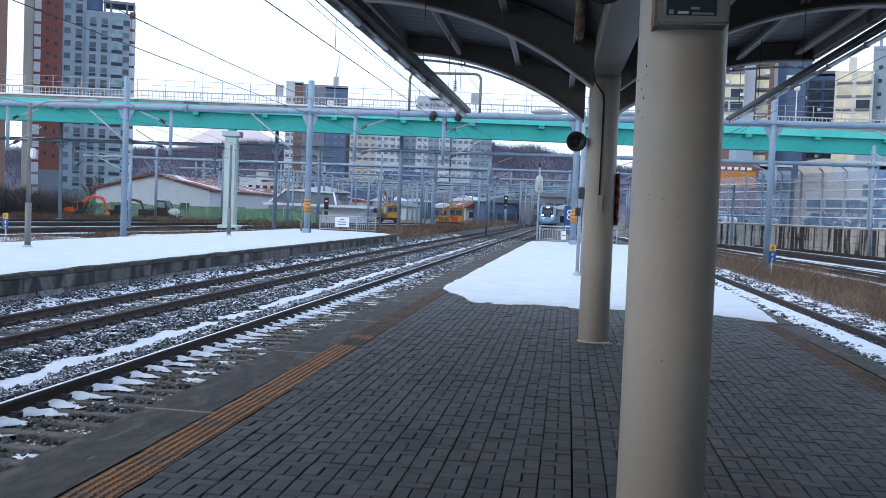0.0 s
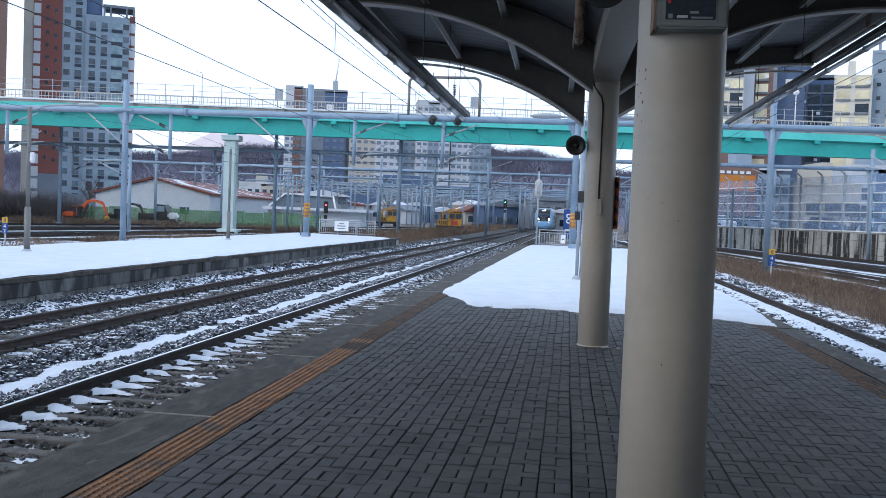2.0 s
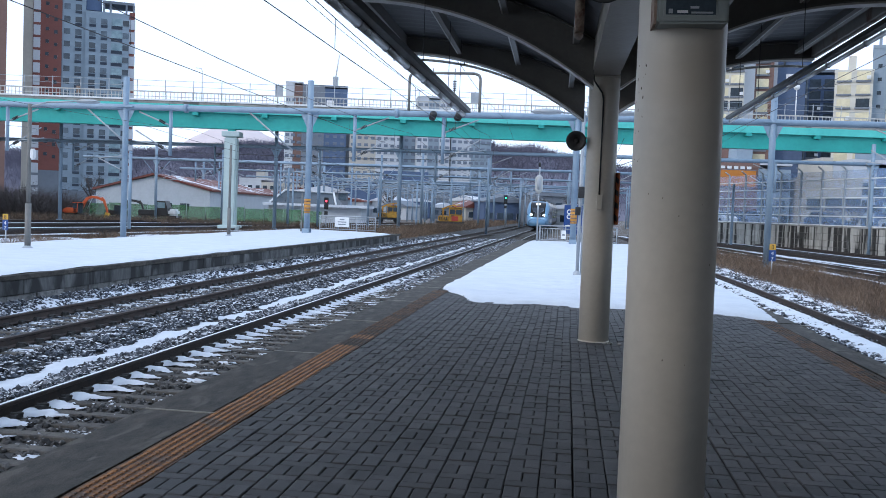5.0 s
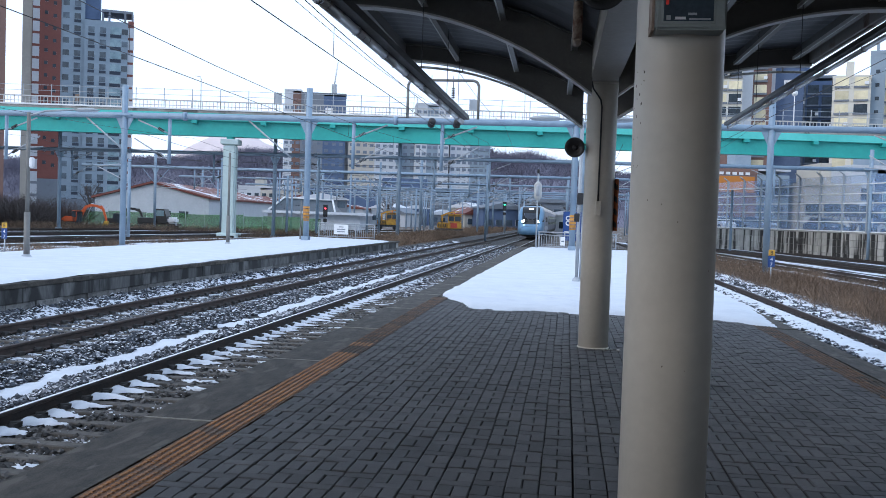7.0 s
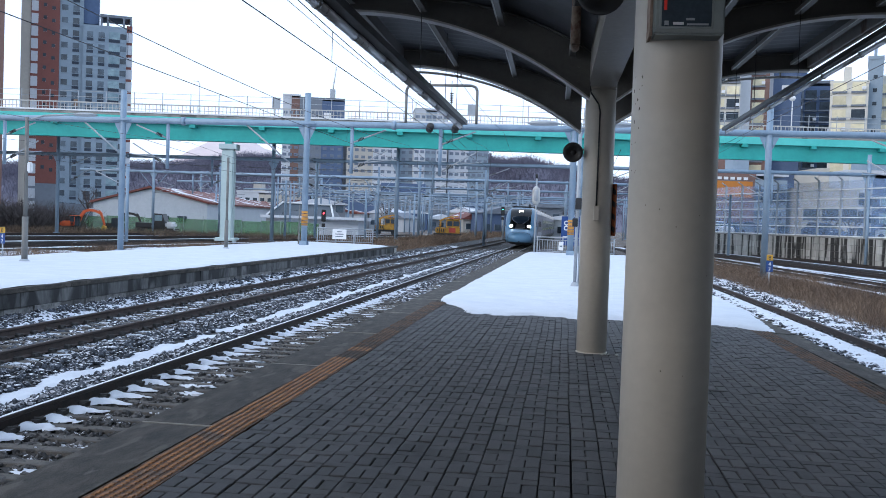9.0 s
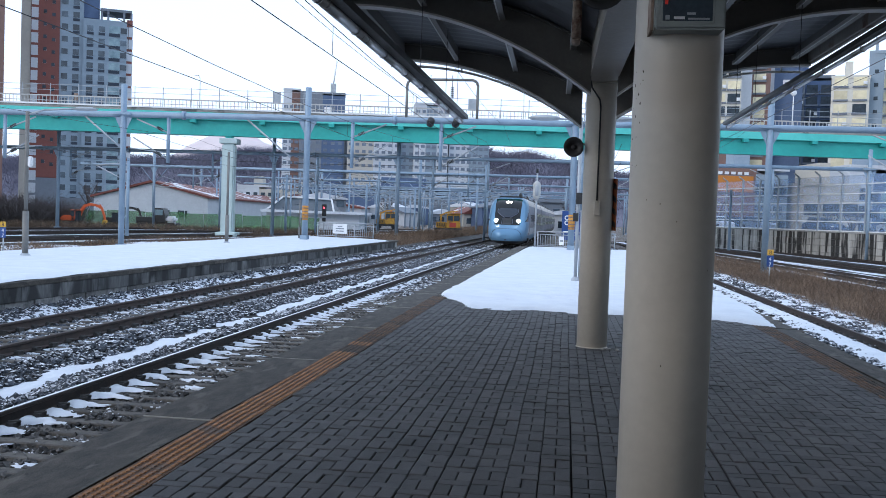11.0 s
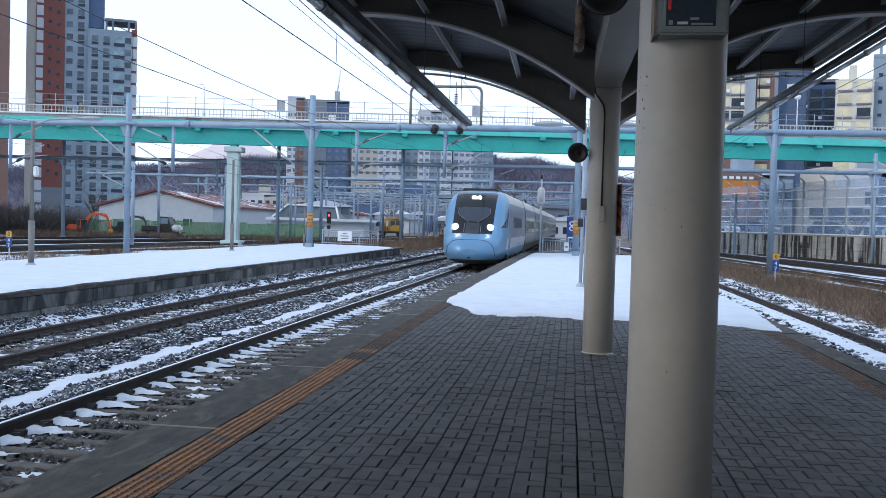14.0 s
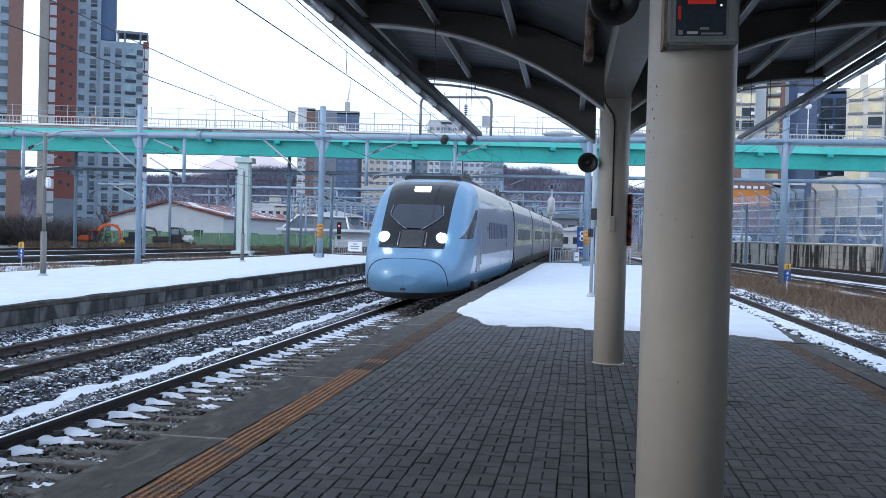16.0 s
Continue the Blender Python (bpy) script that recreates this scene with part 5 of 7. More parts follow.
part("deck", cube(-120, 120, -0.7, 9.5, 9.924, 10.15, 0.02), CONCRETE, bridge)
part("kerb_beam", cube(-120, 120, -0.78, -0.3, 10.154, 10.3, 0.02), WHITE, bridge, "pale kerb beam")
part("far_girder", cube(-120, 120, 8.6, 9.3, 9.2, 9.92), TEAL, bridge)
for sy in (-0.55, 9.2):
    bm = bmesh.new()
    for i in range(-240, 241):
        x = i * 0.32
        box(bm, x - 0.022, x + 0.022, sy - 0.02, sy + 0.02, 10.3, 10.92)
    tagged(part("balusters", bm, PALESTEEL, bridge), kind="stuff")
    bm = bmesh.new()
    box(bm, -80, 80, sy - 0.05, sy + 0.05, 10.9, 11.0)
    box(bm, -80, 80, sy - 0.035, sy + 0.035, 10.5, 10.55)
    part("parapet_rail", bm, PALESTEEL, bridge)
POSTM = mesh_of("fence_post", tube(bmesh.new(), (0, 0, 10.3), (0, 0, 12.0), 0.035, seg=6), GALV)
for i in range(-24, 24):
    share("fence_post", POSTM, bridge, (i * 2.45, -0.4, 0))
for z in (11.45, 11.92):
    bm = bmesh.new()
    tube(bm, (-60, -0.4, z), (60, -0.4, z), 0.018, seg=5)
    part("fence_cable", bm, GALV, bridge)
for u in (-18.7, -62, 48):
    pr = part("pier", cube(u - 0.55, u + 0.55, -0.5, 0.5, -1.0, 7.3, 0.12, 2), PIERPAINT, bridge, "pale aqua bridge pier")
    part("pier_cap", cube(u - 0.78, u + 0.78, -0.6, 0.9, 7.304, 7.78, 0.06), PIERPAINT, pr)
    part("bearing", cube(u - 0.3, u + 0.3, -0.35, 0.35, 7.784, 7.966), TEAL, pr)
    part("pier_foot", cube(u - 0.9, u + 0.9, -0.9, 0.9, -1.0, -0.4, 0.08), PIERPAINT, pr)
part("orange_panel", cube(-32.2, -31.85, -0.5, -0.46, 10.6, 11.2, 0.01), RUST, bridge, "small orange panel on the parapet")
for u in (-41.5, -14.6, 2.4):
    part("notice_panel", cube(u - 0.35, u + 0.35, -0.5, -0.46, 10.9, 11.9, 0.01), GALV, bridge)


def street_lamp(u, d, z, h, globe):
    s = thing("street_lamp", town(u, d, z), "slim white street lamp on the bridge", "street lamp", "bridge lamps")
    bm = bmesh.new()
    tube(bm, (0, 0, 0), (0, 0, h), 0.06, 0.045, 8)
    part("pole", bm, WHITE, s)
    if globe:
        bm = bmesh.new()
        bmesh.ops.create_icosphere(bm, subdivisions=2, radius=0.28)
        bmesh.ops.translate(bm, vec=(0, 0, h + 0.2), verts=bm.verts)
        part("globe", bm, WHITE, s, "white round lamp globe")
    else:
        bm = bmesh.new()
        chain(bm, [(0, 0, h), (-0.1, 0, h + 0.25), (-0.55, 0, h + 0.3)], 0.035)
        part("arm", bm, WHITE, s)


street_lamp(30.6, 80.3, 10.15, 3.2, True)
street_lamp(-21.5, 80.3, 10.15, 2.8, False)
street_lamp(7.6, 88, 10.15, 4.2, False)

# ---------------------------------------------------------------- town: apartment towers and buildings
BRICKRED = surf("brick_red_render", (0.17, 0.062, 0.052), (0.22, 0.08, 0.066), 0.12, 0.85, bump=0.05, fine=2)
PALEGREY = surf("pale_grey_render", (0.215, 0.28, 0.34), (0.275, 0.34, 0.4), 0.1, 0.85, bump=0.05, fine=2)
MIDGREY = surf("mid_grey_render", (0.15, 0.175, 0.21), (0.2, 0.225, 0.26), 0.1, 0.85, bump=0.05, fine=2)
BEIGE = surf("beige_render", (0.4, 0.38, 0.34), (0.5, 0.47, 0.42), 0.1, 0.85, bump=0.05, fine=2)
DEEPBLUE = surf("deep_blue_render", (0.07, 0.11, 0.2), (0.1, 0.15, 0.25), 0.1, 0.85, bump=0.05, fine=2)
WHITEWALL = surf("white_render", (0.45, 0.48, 0.52), (0.55, 0.58, 0.62), 0.1, 0.85, bump=0.05, fine=2)
CREAMWALL = surf("cream_render", (0.56, 0.54, 0.48), (0.66, 0.63, 0.56), 0.1, 0.85, bump=0.05, fine=2)
BROWNWALL = surf("brown_render", (0.17, 0.1, 0.085), (0.22, 0.135, 0.115), 0.1, 0.85, bump=0.05, fine=2)


def window_mesh(w, h, frame_m, glass, n=2):
    """A framed window with n panes and a sill, facing -y; one mesh with two materials."""
    bm = bmesh.new()
    xs = [-w / 2 + w * i / n for i in range(n + 1)]
    front = [[bm.verts.new((x, -0.06, z)) for x in xs] for z in (0, h)]
    back = [[bm.verts.new((x, 0.1, z)) for x in xs] for z in (0, h)]
    panes = [bm.faces.new((front[0][i], front[0][i + 1], front[1][i + 1], front[1][i])) for i in range(n)]
    for i in range(n):
        bm.faces.new((front[0][i + 1], front[0][i], back[0][i], back[0][i + 1]))
        bm.faces.new((front[1][i], front[1][i + 1], back[1][i + 1], back[1][i]))
    for i in (0, n):
        bm.faces.new((front[0][i], front[1][i], back[1][i], back[0][i]))
    bmesh.ops.inset_individual(bm, faces=panes, thickness=0.1 if n == 2 else 0.15, depth=-0.05)
    for face in panes:
        face.material_index = 1
    me = bpy.data.meshes.new("window")
    bm.to_mesh(me)
    bm.free()
    me.materials.append(frame_m)
    me.materials.append(glass)
    return me


# the lighter blue tones paint sky reflections into the glass colour
TOWERGLASS = surf("tower_glass_sky_sheen", (0.02, 0.03, 0.045), (0.1, 0.14, 0.175), 0.35, 0.2, bump=0, vary=0.5)
NAVY = surf("navy_spandrel_paint", (0.018, 0.03, 0.05), (0.03, 0.045, 0.07), 0.2, 0.7, bump=0)
WIN_A = window_mesh(1.5, 1.3, WHITE, TOWERGLASS)
# panes of the far blocks are lightened in colour to imitate haze
WIN_H = window_mesh(1.6, 1.2, PALEGREY, surf("hazed_window_glass", (0.1, 0.13, 0.18), (0.18, 0.22, 0.28), 0.3, 0.4, bump=0))
WIN_B = window_mesh(2.6, 1.7, WHITE, GLASSBLUE)
WIN_S = window_mesh(0.8, 0.8, WHITE, GLASSDARK)
WIN_Y = window_mesh(2.7, 1.9, WHITEWALL, BLIND, 3)
WIN_YD = window_mesh(2.7, 1.9, WHITEWALL, GLASSDARK, 4)
WIN_D = window_mesh(2.6, 2.0, MIDGREY, GLASSDARK)
WIN_L = window_mesh(1.6, 2.3, WHITE, WHITEWALL)
PANEL_DARK = mesh_of("spandrel", cube(-0.8, 0.8, -0.05, 0.05, 0, 0.62), NAVY)
PANEL_WIDE = mesh_of("spandrel", cube(-1.35, 1.35, -0.06, 0.05, 0, 0.75), NAVY)
BALC = mesh_of("balcony_rail", cube(-1.5, 1.5, -0.3, 0.05, 0.1, 0.5), MIDGREY)
ACUNIT = mesh_of("cooling_unit", cube(-0.4, 0.4, -0.45, 0, 0, 0.7, 0.03), WHITE)

tower = thing("apartment_tower", town(-98.4, 212.1, -1.0, 19) @ Matrix.Diagonal((0.915, 1, 1, 1)), "tall grey and brick-red apartment tower", "apartment building", "apartment towers")
FL = 2.9
part("pale_corner", cube(0, 2.3, 0, 12, 0, 75), BEIGE, tower)
part("red_wall", cube(2.3, 9.0, -0.3, 14, 8.5, 75, 0.05), BRICKRED, tower, "brick-red wall")
part("red_wall_base", cube(2.3, 9.0, -0.3, 14, 0, 8.49), MIDGREY, tower)
part("grey_wall", cube(9.0, 14.6, 0.3, 14, 0, 75), PALEGREY, tower, "pale grey wall")
part("lift_core", cube(14.6, 18.2, 2.0, 10, 47, 66), DEEPBLUE, tower, "dark blue lift housing")
part("grey_wing", cube(14.6, 25.2, -0.4, 14, 4, 46.4), PALEGREY, tower)
part("grey_base", cube(9.0, 25.0, -0.6, 14, 0, 4.0), MIDGREY, tower)
part("red_edge", cube(25.2, 26.6, 0.3, 13, 0, 47), BRICKRED, tower)
part("roof_frame", cube(18.6, 26.4, 0.5, 8, 48.7, 49.3), MIDGREY, tower)
for x in (18.7, 20.3, 24.2, 26.0):
    part("roof_post", cube(x, x + 0.5, 0.5, 1.2, 46.4, 48.7), MIDGREY, tower)
for k in range(25):
    z = 2.0 + FL * k
    share("window", WIN_L, tower, (3.2, -0.32, z))
    if z > 8.5:
        share("window", WIN_S, tower, (5.6, -0.32, z + 1.2))
        share("window", WIN_S, tower, (7.6, -0.32, z + 0.6))
    share("window", WIN_A, tower, (10.2, 0.28, z + 0.9))
    share("window", WIN_A, tower, (12.9, 0.28, z + 0.9))
    share("spandrel", PANEL_DARK, tower, (12.9, 0.26, z + 0.1))
    if z < 44:
        for x in (16.3, 19.1):
            share("window", WIN_A, tower, (x, -0.42, z + 0.9))
            share("spandrel", PANEL_DARK, tower, (x, -0.44, z + 0.1))
        share("window", WIN_B, tower, (22.2, -0.42, z + 0.8))
        share("spandrel", PANEL_WIDE, tower, (22.2, -0.44, z + 0.0))
        share("window", WIN_A, tower, (24.4, -0.42, z + 0.9))
        share("window", WIN_L, tower, (25.9, 0.26, z + 0.4))

tower2 = thing("apartment_tower", town(-115.6, 190.8, -1.0, 25.7), "tall brown and blue-glazed apartment tower", "apartment building", "apartment towers")
part("brown_wall", cube(18.4, 21.3, 0, 16, 0, 80), BROWNWALL, tower2)
part("grey_wall", cube(0, 18.4, 0.4, 16, 0, 80), PALEGREY, tower2)
for k in range(27):
    for x in (4, 8, 12, 15.5, 17.6):
        share("window", WIN_B if x in (8, 15.5) else WIN_A, tower2, (x, 0.35, 2 + FL * k))


def block(name_label, u, d, w, depth, h, walls, cols, floors, win, z0=-1.0, turn=0, rail=None, cat="apartment building", first=2.0, fl=2.9):
    """A slab block: body, parapet, roof box, and its windows floor by floor."""
    b = thing("apartment_block", town(u, d, z0, turn), name_label, cat, "distant blocks")
    n = len(walls)
    for i, m_ in enumerate(walls):
        part("wall", cube(w * i / n, w * (i + 1) / n, 0.15 * (i % 2), depth, 0, h - 0.6 * (i % 2)), m_, b)
    part("parapet", cube(-0.1, w + 0.1, -0.1, depth + 0.1, h + 0.004, h + 0.7), walls[0], b)
    if d < 370:
        part("roof_house", cube(w * 0.35, w * 0.55, 2, depth - 2, h + 0.7, h + 4), walls[-1], b)
    for k in range(floors):
        for c in range(cols):
            x = w * (c + 0.5) / cols
            share("window", win[(c * 2 + k * 3 + k // 3) % len(win)], b, (x, -0.05, first + fl * k))
            if rail:
                share("balcony_rail", rail, b, (x, -0.1, first + fl * k - 0.5))
                if (c * 7 + k * 3) % 4 == 0:
                    share("cooling_unit", ACUNIT, b, (x + 1.0, -0.35, first + fl * k + 0.2))
    return b


block("beige balcony block with yellow blinds", 58, 210, 9.5, 12, 60, [CREAMWALL], 3, 19, [WIN_Y, WIN_Y, WIN_YD, WIN_Y, WIN_YD], rail=BALC, turn=-15)
block("white stair tower of a balcony block", 67.3, 211, 3.2, 10, 60, [WHITEWALL], 1, 0, [WIN_S], turn=-18)
block("beige balcony block with yellow blinds", 70.6, 213, 4.8, 12, 60, [BROWNWALL], 1, 19, [WIN_Y, WIN_Y, WIN_YD, WIN_Y, WIN_YD], rail=BALC, turn=-18)
b_ = block("dark blue and white gable of an apartment block", 75.4, 216, 8.4, 12, 41, [WHITEWALL, DEEPBLUE, DEEPBLUE, DEEPBLUE], 1, 0, [WIN_S], turn=-19)
part("wall_emblem", cube(4.0, 6.4, -0.08, -0.01, 34.5, 37.5), WHITE, b_, "square white emblem")
part("emblem_mark", cube(4.4, 6.0, -0.12, -0.09, 35.0, 36.9), DEEPBLUE, b_)
block("dark glazed balcony block", 84, 232, 13.5, 12, 40.5, [MIDGREY, DEEPBLUE], 4, 13, [WIN_D], rail=BALC, turn=-20)
block("beige balcony block with yellow blinds", 84.0, 199, 7.6, 12, 35.5, [CREAMWALL], 2, 12, [WIN_Y, WIN_Y, WIN_YD, WIN_Y, WIN_YD], rail=BALC, turn=-23)
block("pale grey stair tower with small windows", 91.6, 198, 3.0, 12, 41, [PALEGREY], 1, 13, [WIN_S], turn=-25)
block("beige balcony block with yellow blinds", 94.6, 199, 16, 12, 37, [CREAMWALL], 4, 12, [WIN_Y, WIN_Y, WIN_YD, WIN_Y, WIN_YD], rail=BALC, turn=-25)
block("pale apartment block with rows of windows", -67, 380, 7, 12, 53, [WHITEWALL, BROWNWALL], 3, 16, [WIN_H], turn=6)
b_ = block("blue-grey apartment block with a painted number", -60, 380, 18.5, 12, 52, [MIDGREY, DEEPBLUE], 6, 16, [WIN_H], turn=6)
part("number_bar", cube(10.0, 13.0, -0.2, -0.1, 44.5, 46.5), WHITE, b_, "painted white number")
block("grey stair tower of the railway town", -42, 384, 3.5, 12, 44, [MIDGREY], 1, 0, [WIN_H], turn=6)
block("beige apartment block with rows of windows", -40, 381, 22, 12, 44, [BEIGE, WHITEWALL], 8, 14, [WIN_H], turn=6)
block("blue-grey apartment block in the railway town", -18, 386, 6, 12, 38, [PALEGREY], 2, 12, [WIN_H], turn=6)
block("white apartment block with coloured bays", -12, 380, 14, 12, 49, [WHITEWALL, PALEGREY, WHITEWALL], 6, 16, [WIN_H], turn=6)
block("white apartment block with rows of windows", 2.5, 384, 17, 12, 40, [WHITEWALL, PALEGREY], 7, 13, [WIN_H], turn=6)
block("blue sheet-clad works hall", -46, 300, 74, 14, 11, [DEEPBLUE, MIDGREY, DEEPBLUE], 9, 2, [WIN_D], cat="building", fl=6)
block("grey offices behind the noise barrier", 44, 150, 13, 14, 12, [WHITEWALL, PALEGREY], 4, 3, [WIN_D, WIN_A], cat="building")
block("beige shop building behind the noise barrier", 58, 146, 9, 14, 9.5, [BEIGE], 3, 2, [WIN_A, WIN_D], cat="building")
block("white and blue offices behind the noise barrier", 68, 152, 16, 14, 13, [WHITEWALL, DEEPBLUE, WHITEWALL, PALEGREY], 6, 3, [WIN_D, WIN_B, WIN_A], cat="building")
b_ = block("shop with an orange fascia", 35, 125, 8, 10, 10, [BROWNWALL], 2, 1, [WIN_D], cat="shop")
shop = b_
part("fascia", cube(0.5, 7.6, -0.3, -0.12, 7.4, 9.6), surf("fascia_orange", (0.42, 0.14, 0.015), (0.55, 0.2, 0.03), 0.5, 0.6, bump=0), b_, "orange shop fascia")

crane = thing("tower_crane", town(-55, 450, -1), "distant white tower crane", "crane")
bm = bmesh.new()
box(bm, -0.35, 0.35, -0.35, 0.35, 0, 60)
part("crane_mast", bm, WHITE, crane)
part("crane_cab", cube(-1.2, 1.2, -1.2, 1.2, 60, 66, 0.1), GALV, crane)
part("crane_top", tube(bmesh.new(), (0, 0, 66), (1.4, 0, 77), 0.35, seg=6), WHITE, crane)

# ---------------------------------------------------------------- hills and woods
# both hill colours have aerial haze painted in: paler and bluer than near branches
HAZYWOOD = surf("hazy_hill_branches", (0.095, 0.095, 0.14), (0.175, 0.17, 0.22), 0.05, 0.95, bump=0, vary=0.35)
HAZYHILL = surf("hazy_winter_wood", (0.1, 0.1, 0.14), (0.24, 0.235, 0.29), 0.03, 0.95, bump=0.6, fine=0.2)
# distance haze is put into the mountain's colour as pale pink
HAZYMT = surf("hazy_far_mountain", (0.55, 0.47, 0.47), (0.68, 0.58, 0.57), 0.003, 0.95, bump=0.2, fine=0.02, stain=(0.7, 0.66, 0.66), stain_at=0.55)


HILL_LINE = [(-420, 26), (-260, 34), (-190, 36), (-140, 44), (-60, 41), (-10, 45), (20, 53), (45, 46), (62, 49), (75, 45), (120, 36), (260, 26)]  # height of the wooded hill along its length


def ridge(name, d, u0, u1, height, depth, material, step, label, rough):
    bm = bmesh.new()
    n, m_ = int((u1 - u0) / step), 10
    rows = []
    for i in range(n + 1):
        u = u0 + step * i
        h = height(u)
        row = []
        for j in range(m_ + 1):
            t = j / m_
            z = h * math.sin(t * math.pi / 2) ** 0.8
            z += rough * nz(u, t * depth, 0.035, d) * t + rough * 0.6 * nz(u, t * depth, 0.16, d) * t
            row.append(bm.verts.new((u, depth * t, z)))
        rows.append(row)
    for a, b in zip(rows, rows[1:]):
        for j in range(m_):
            f = bm.faces.new((a[j], b[j], b[j + 1], a[j + 1]))
            f.smooth = True
    ob = solid(name, bm, material, label, "hill")
    ob.matrix_world = town(0, d, -1.0)
    return ob


ridge("wooded_hill", 560, -420, 260, lambda u: knots(u, HILL_LINE), 120, HAZYHILL, 3.0, "wooded winter hill behind the town, coloured blue-grey for haze", 3.5)
ridge("hazy_far_mountain", 2500, -2200, 2400, lambda u: 105 + 135 * math.exp(-((u + 690) / 190) ** 2) + 40 * math.exp(-((u + 300) / 400) ** 2) + 70 * math.exp(-((u - 900) / 500) ** 2), 500, HAZYMT, 30, "far mountain, coloured pale pink for haze", 14)


def brush(name, spots, material, seed, label):
    """Thin dry stalks: two crossed slivers a stalk, in one mesh."""
    rng = np.random.default_rng(seed)
    vs, fs = [], []
    for x, y, z, h, w in spots:
        for _ in range(2):
            a = rng.uniform(0, 6.28)
            lx, ly = rng.normal(0, 0.7, 2) * h
            dx, dy = w * math.cos(a), w * math.sin(a)
            n = len(vs)
            vs += [(x - dx, y - dy, z), (x + dx, y + dy, z), (x + lx + dx * 0.3, y + ly + dy * 0.3, z + h)]
            fs.append((n, n + 1, n + 2))
            if rng.random() < 0.6:
                k = rng.uniform(0.3, 0.8)
                bx, by = x + lx * k, y + ly * k
                ex, ey = rng.normal(0, 0.35, 2) * h
                n = len(vs)
                vs += [(bx - dx * 0.5, by - dy * 0.5, z + h * k), (bx + dx * 0.5, by + dy * 0.5, z + h * k), (bx + ex, by + ey, z + h * (k + 0.4))]
                fs.append((n, n + 1, n + 2))
    return tagged(raw(name, vs, fs, material), label, "dry weeds", kind="stuff")


rng = np.random.default_rng(21)
spots = []
for _ in range(40000):
    y = 12 + 62 * rng.random() ** 1.3
    x = 7.7 + rng.random() * (16.5 - 0.09 * y - 7.7)
    if nz(x, y, 0.35, 6.0) > -0.32:
        spots.append((x, y, -0.98, rng.uniform(0.15, 0.7) * (1 + 0.9 * nz(x, y, 0.45, 2.0)), rng.uniform(0.003, 0.012)))
brush("dry_weeds", spots, WEED, 5, "brown dry weeds beside the siding")
spots = []
for _ in range(22000):
    y = 60 + 150 * rng.random() ** 1.2
    x = -11.9 + LEAN * y - rng.random() * (4 + 0.02 * y) * (1.0 if y > 84 else 1.0)
    if nz(x, y, 0.2, 16.0) > -0.35:
        spots.append((x, y, -0.98, rng.uniform(0.4, 1.25), rng.uniform(0.012, 0.03)))
for _ in range(9000):
    y, x = 40 + 50 * rng.random(), -21 - 9 * rng.random()
    if nz(x, y, 0.25, 1.0) > 0.0:
        spots.append((x, y, -0.98, rng.uniform(0.2, 0.6), rng.uniform(0.01, 0.025)))
brush("dry_weeds", spots, WEED, 6, "brown dry weeds between the tracks")
spots = []
for _ in range(9000):
    u = rng.random()
    y, x = 94 + 10 * rng.random(), -57.5 - 25 * u
    spots.append((x, y, -0.98, rng.uniform(1.0, 4.6) * (0.55 + 0.6 * abs(nz(x, y, 0.15, 3.0)) + 0.5 * u), rng.uniform(0.02, 0.06)))
brush("bare_bushes", spots, BARK, 7, "dark leafless bushes by the yard fence")
spots = []
for _ in range(42000):
    u = -420 + 680 * rng.random()
    t = rng.random() ** 0.6
    p = town(u, 560 + 120 * t, 0).translation
    h = knots(u, HILL_LINE)
    spots.append((p.x, p.y, h * math.sin(t * math.pi / 2) ** 0.8 - 3, rng.uniform(4, 9), rng.uniform(0.12, 0.35)))
brush("hill_trees", spots, HAZYWOOD, 8, "bare trees along the ridge, tinted blue for haze")

block("white walk-up block below the hill", -74, 330, 16, 10, 11, [WHITEWALL, BEIGE], 6, 3, [WIN_A], cat="building")
block("white walk-up block below the hill", -54, 320, 12, 10, 9, [BEIGE], 4, 2, [WIN_A], cat="building")

# ---------------------------------------------------------------- noise barrier on its retaining wall
BARRIER = bpy.data.materials.new("clear_barrier_panel")
BARRIER.use_nodes = True
_b = BARRIER.node_tree.nodes["Principled BSDF"]
_b.inputs["Base Color"].default_value = (0.3, 0.44, 0.66, 1)
_b.inputs["Roughness"].default_value = 0.25
_b.inputs["Alpha"].default_value = 0.24
BAR0, BAR1 = Vector((12.0, 117.0)), Vector((33.0, 61.0))
BL = (BAR1 - BAR0).length
bar_turn = math.degrees(math.atan2(BAR1.y - BAR0.y, BAR1.x - BAR0.x))
STAINED = surf("streaked_retaining_wall", (0.26, 0.255, 0.235), (0.46, 0.44, 0.4), 0.9, 0.9, bump=0.3, fine=10, vary=0.15, stretch=(2.6, 2.6, 0.2), stain=(0.03, 0.029, 0.027), stain_at=0.47)
rw = thing("retaining_wall", pose(BAR0.x, BAR0.y, 0, 0, 0, bar_turn), "pale block retaining wall with black streaks", "retaining wall", "", "structure")
blk = mesh_of("wall_stone", cube(0.01, 0.99, -0.12, 0.2, 0.01, 0.59, 0.02), STAINED)
for j in range(4):
    for k in range(int(BL)):
        share("wall_stone", blk, rw, (k + (0.5 if j % 2 else 0), random.uniform(-0.02, 0.02), -1.0 + 0.6 * j))
part("wall_coping", cube(-0.2, BL + 0.8, -0.2, 0.3, 1.4, 1.52, 0.02), CONCRETE, rw)
nb = thing("noise_barrier", pose(BAR0.x, BAR0.y, 1.52, 0, 0, bar_turn), "tall clear-panelled noise barrier on steel posts", "noise barrier")
step = 3.2
post_m = mesh_of("barrier_post", cube(-0.07, 0.07, -0.1, 0.1, 0, 5.0, 0.01), GALV)
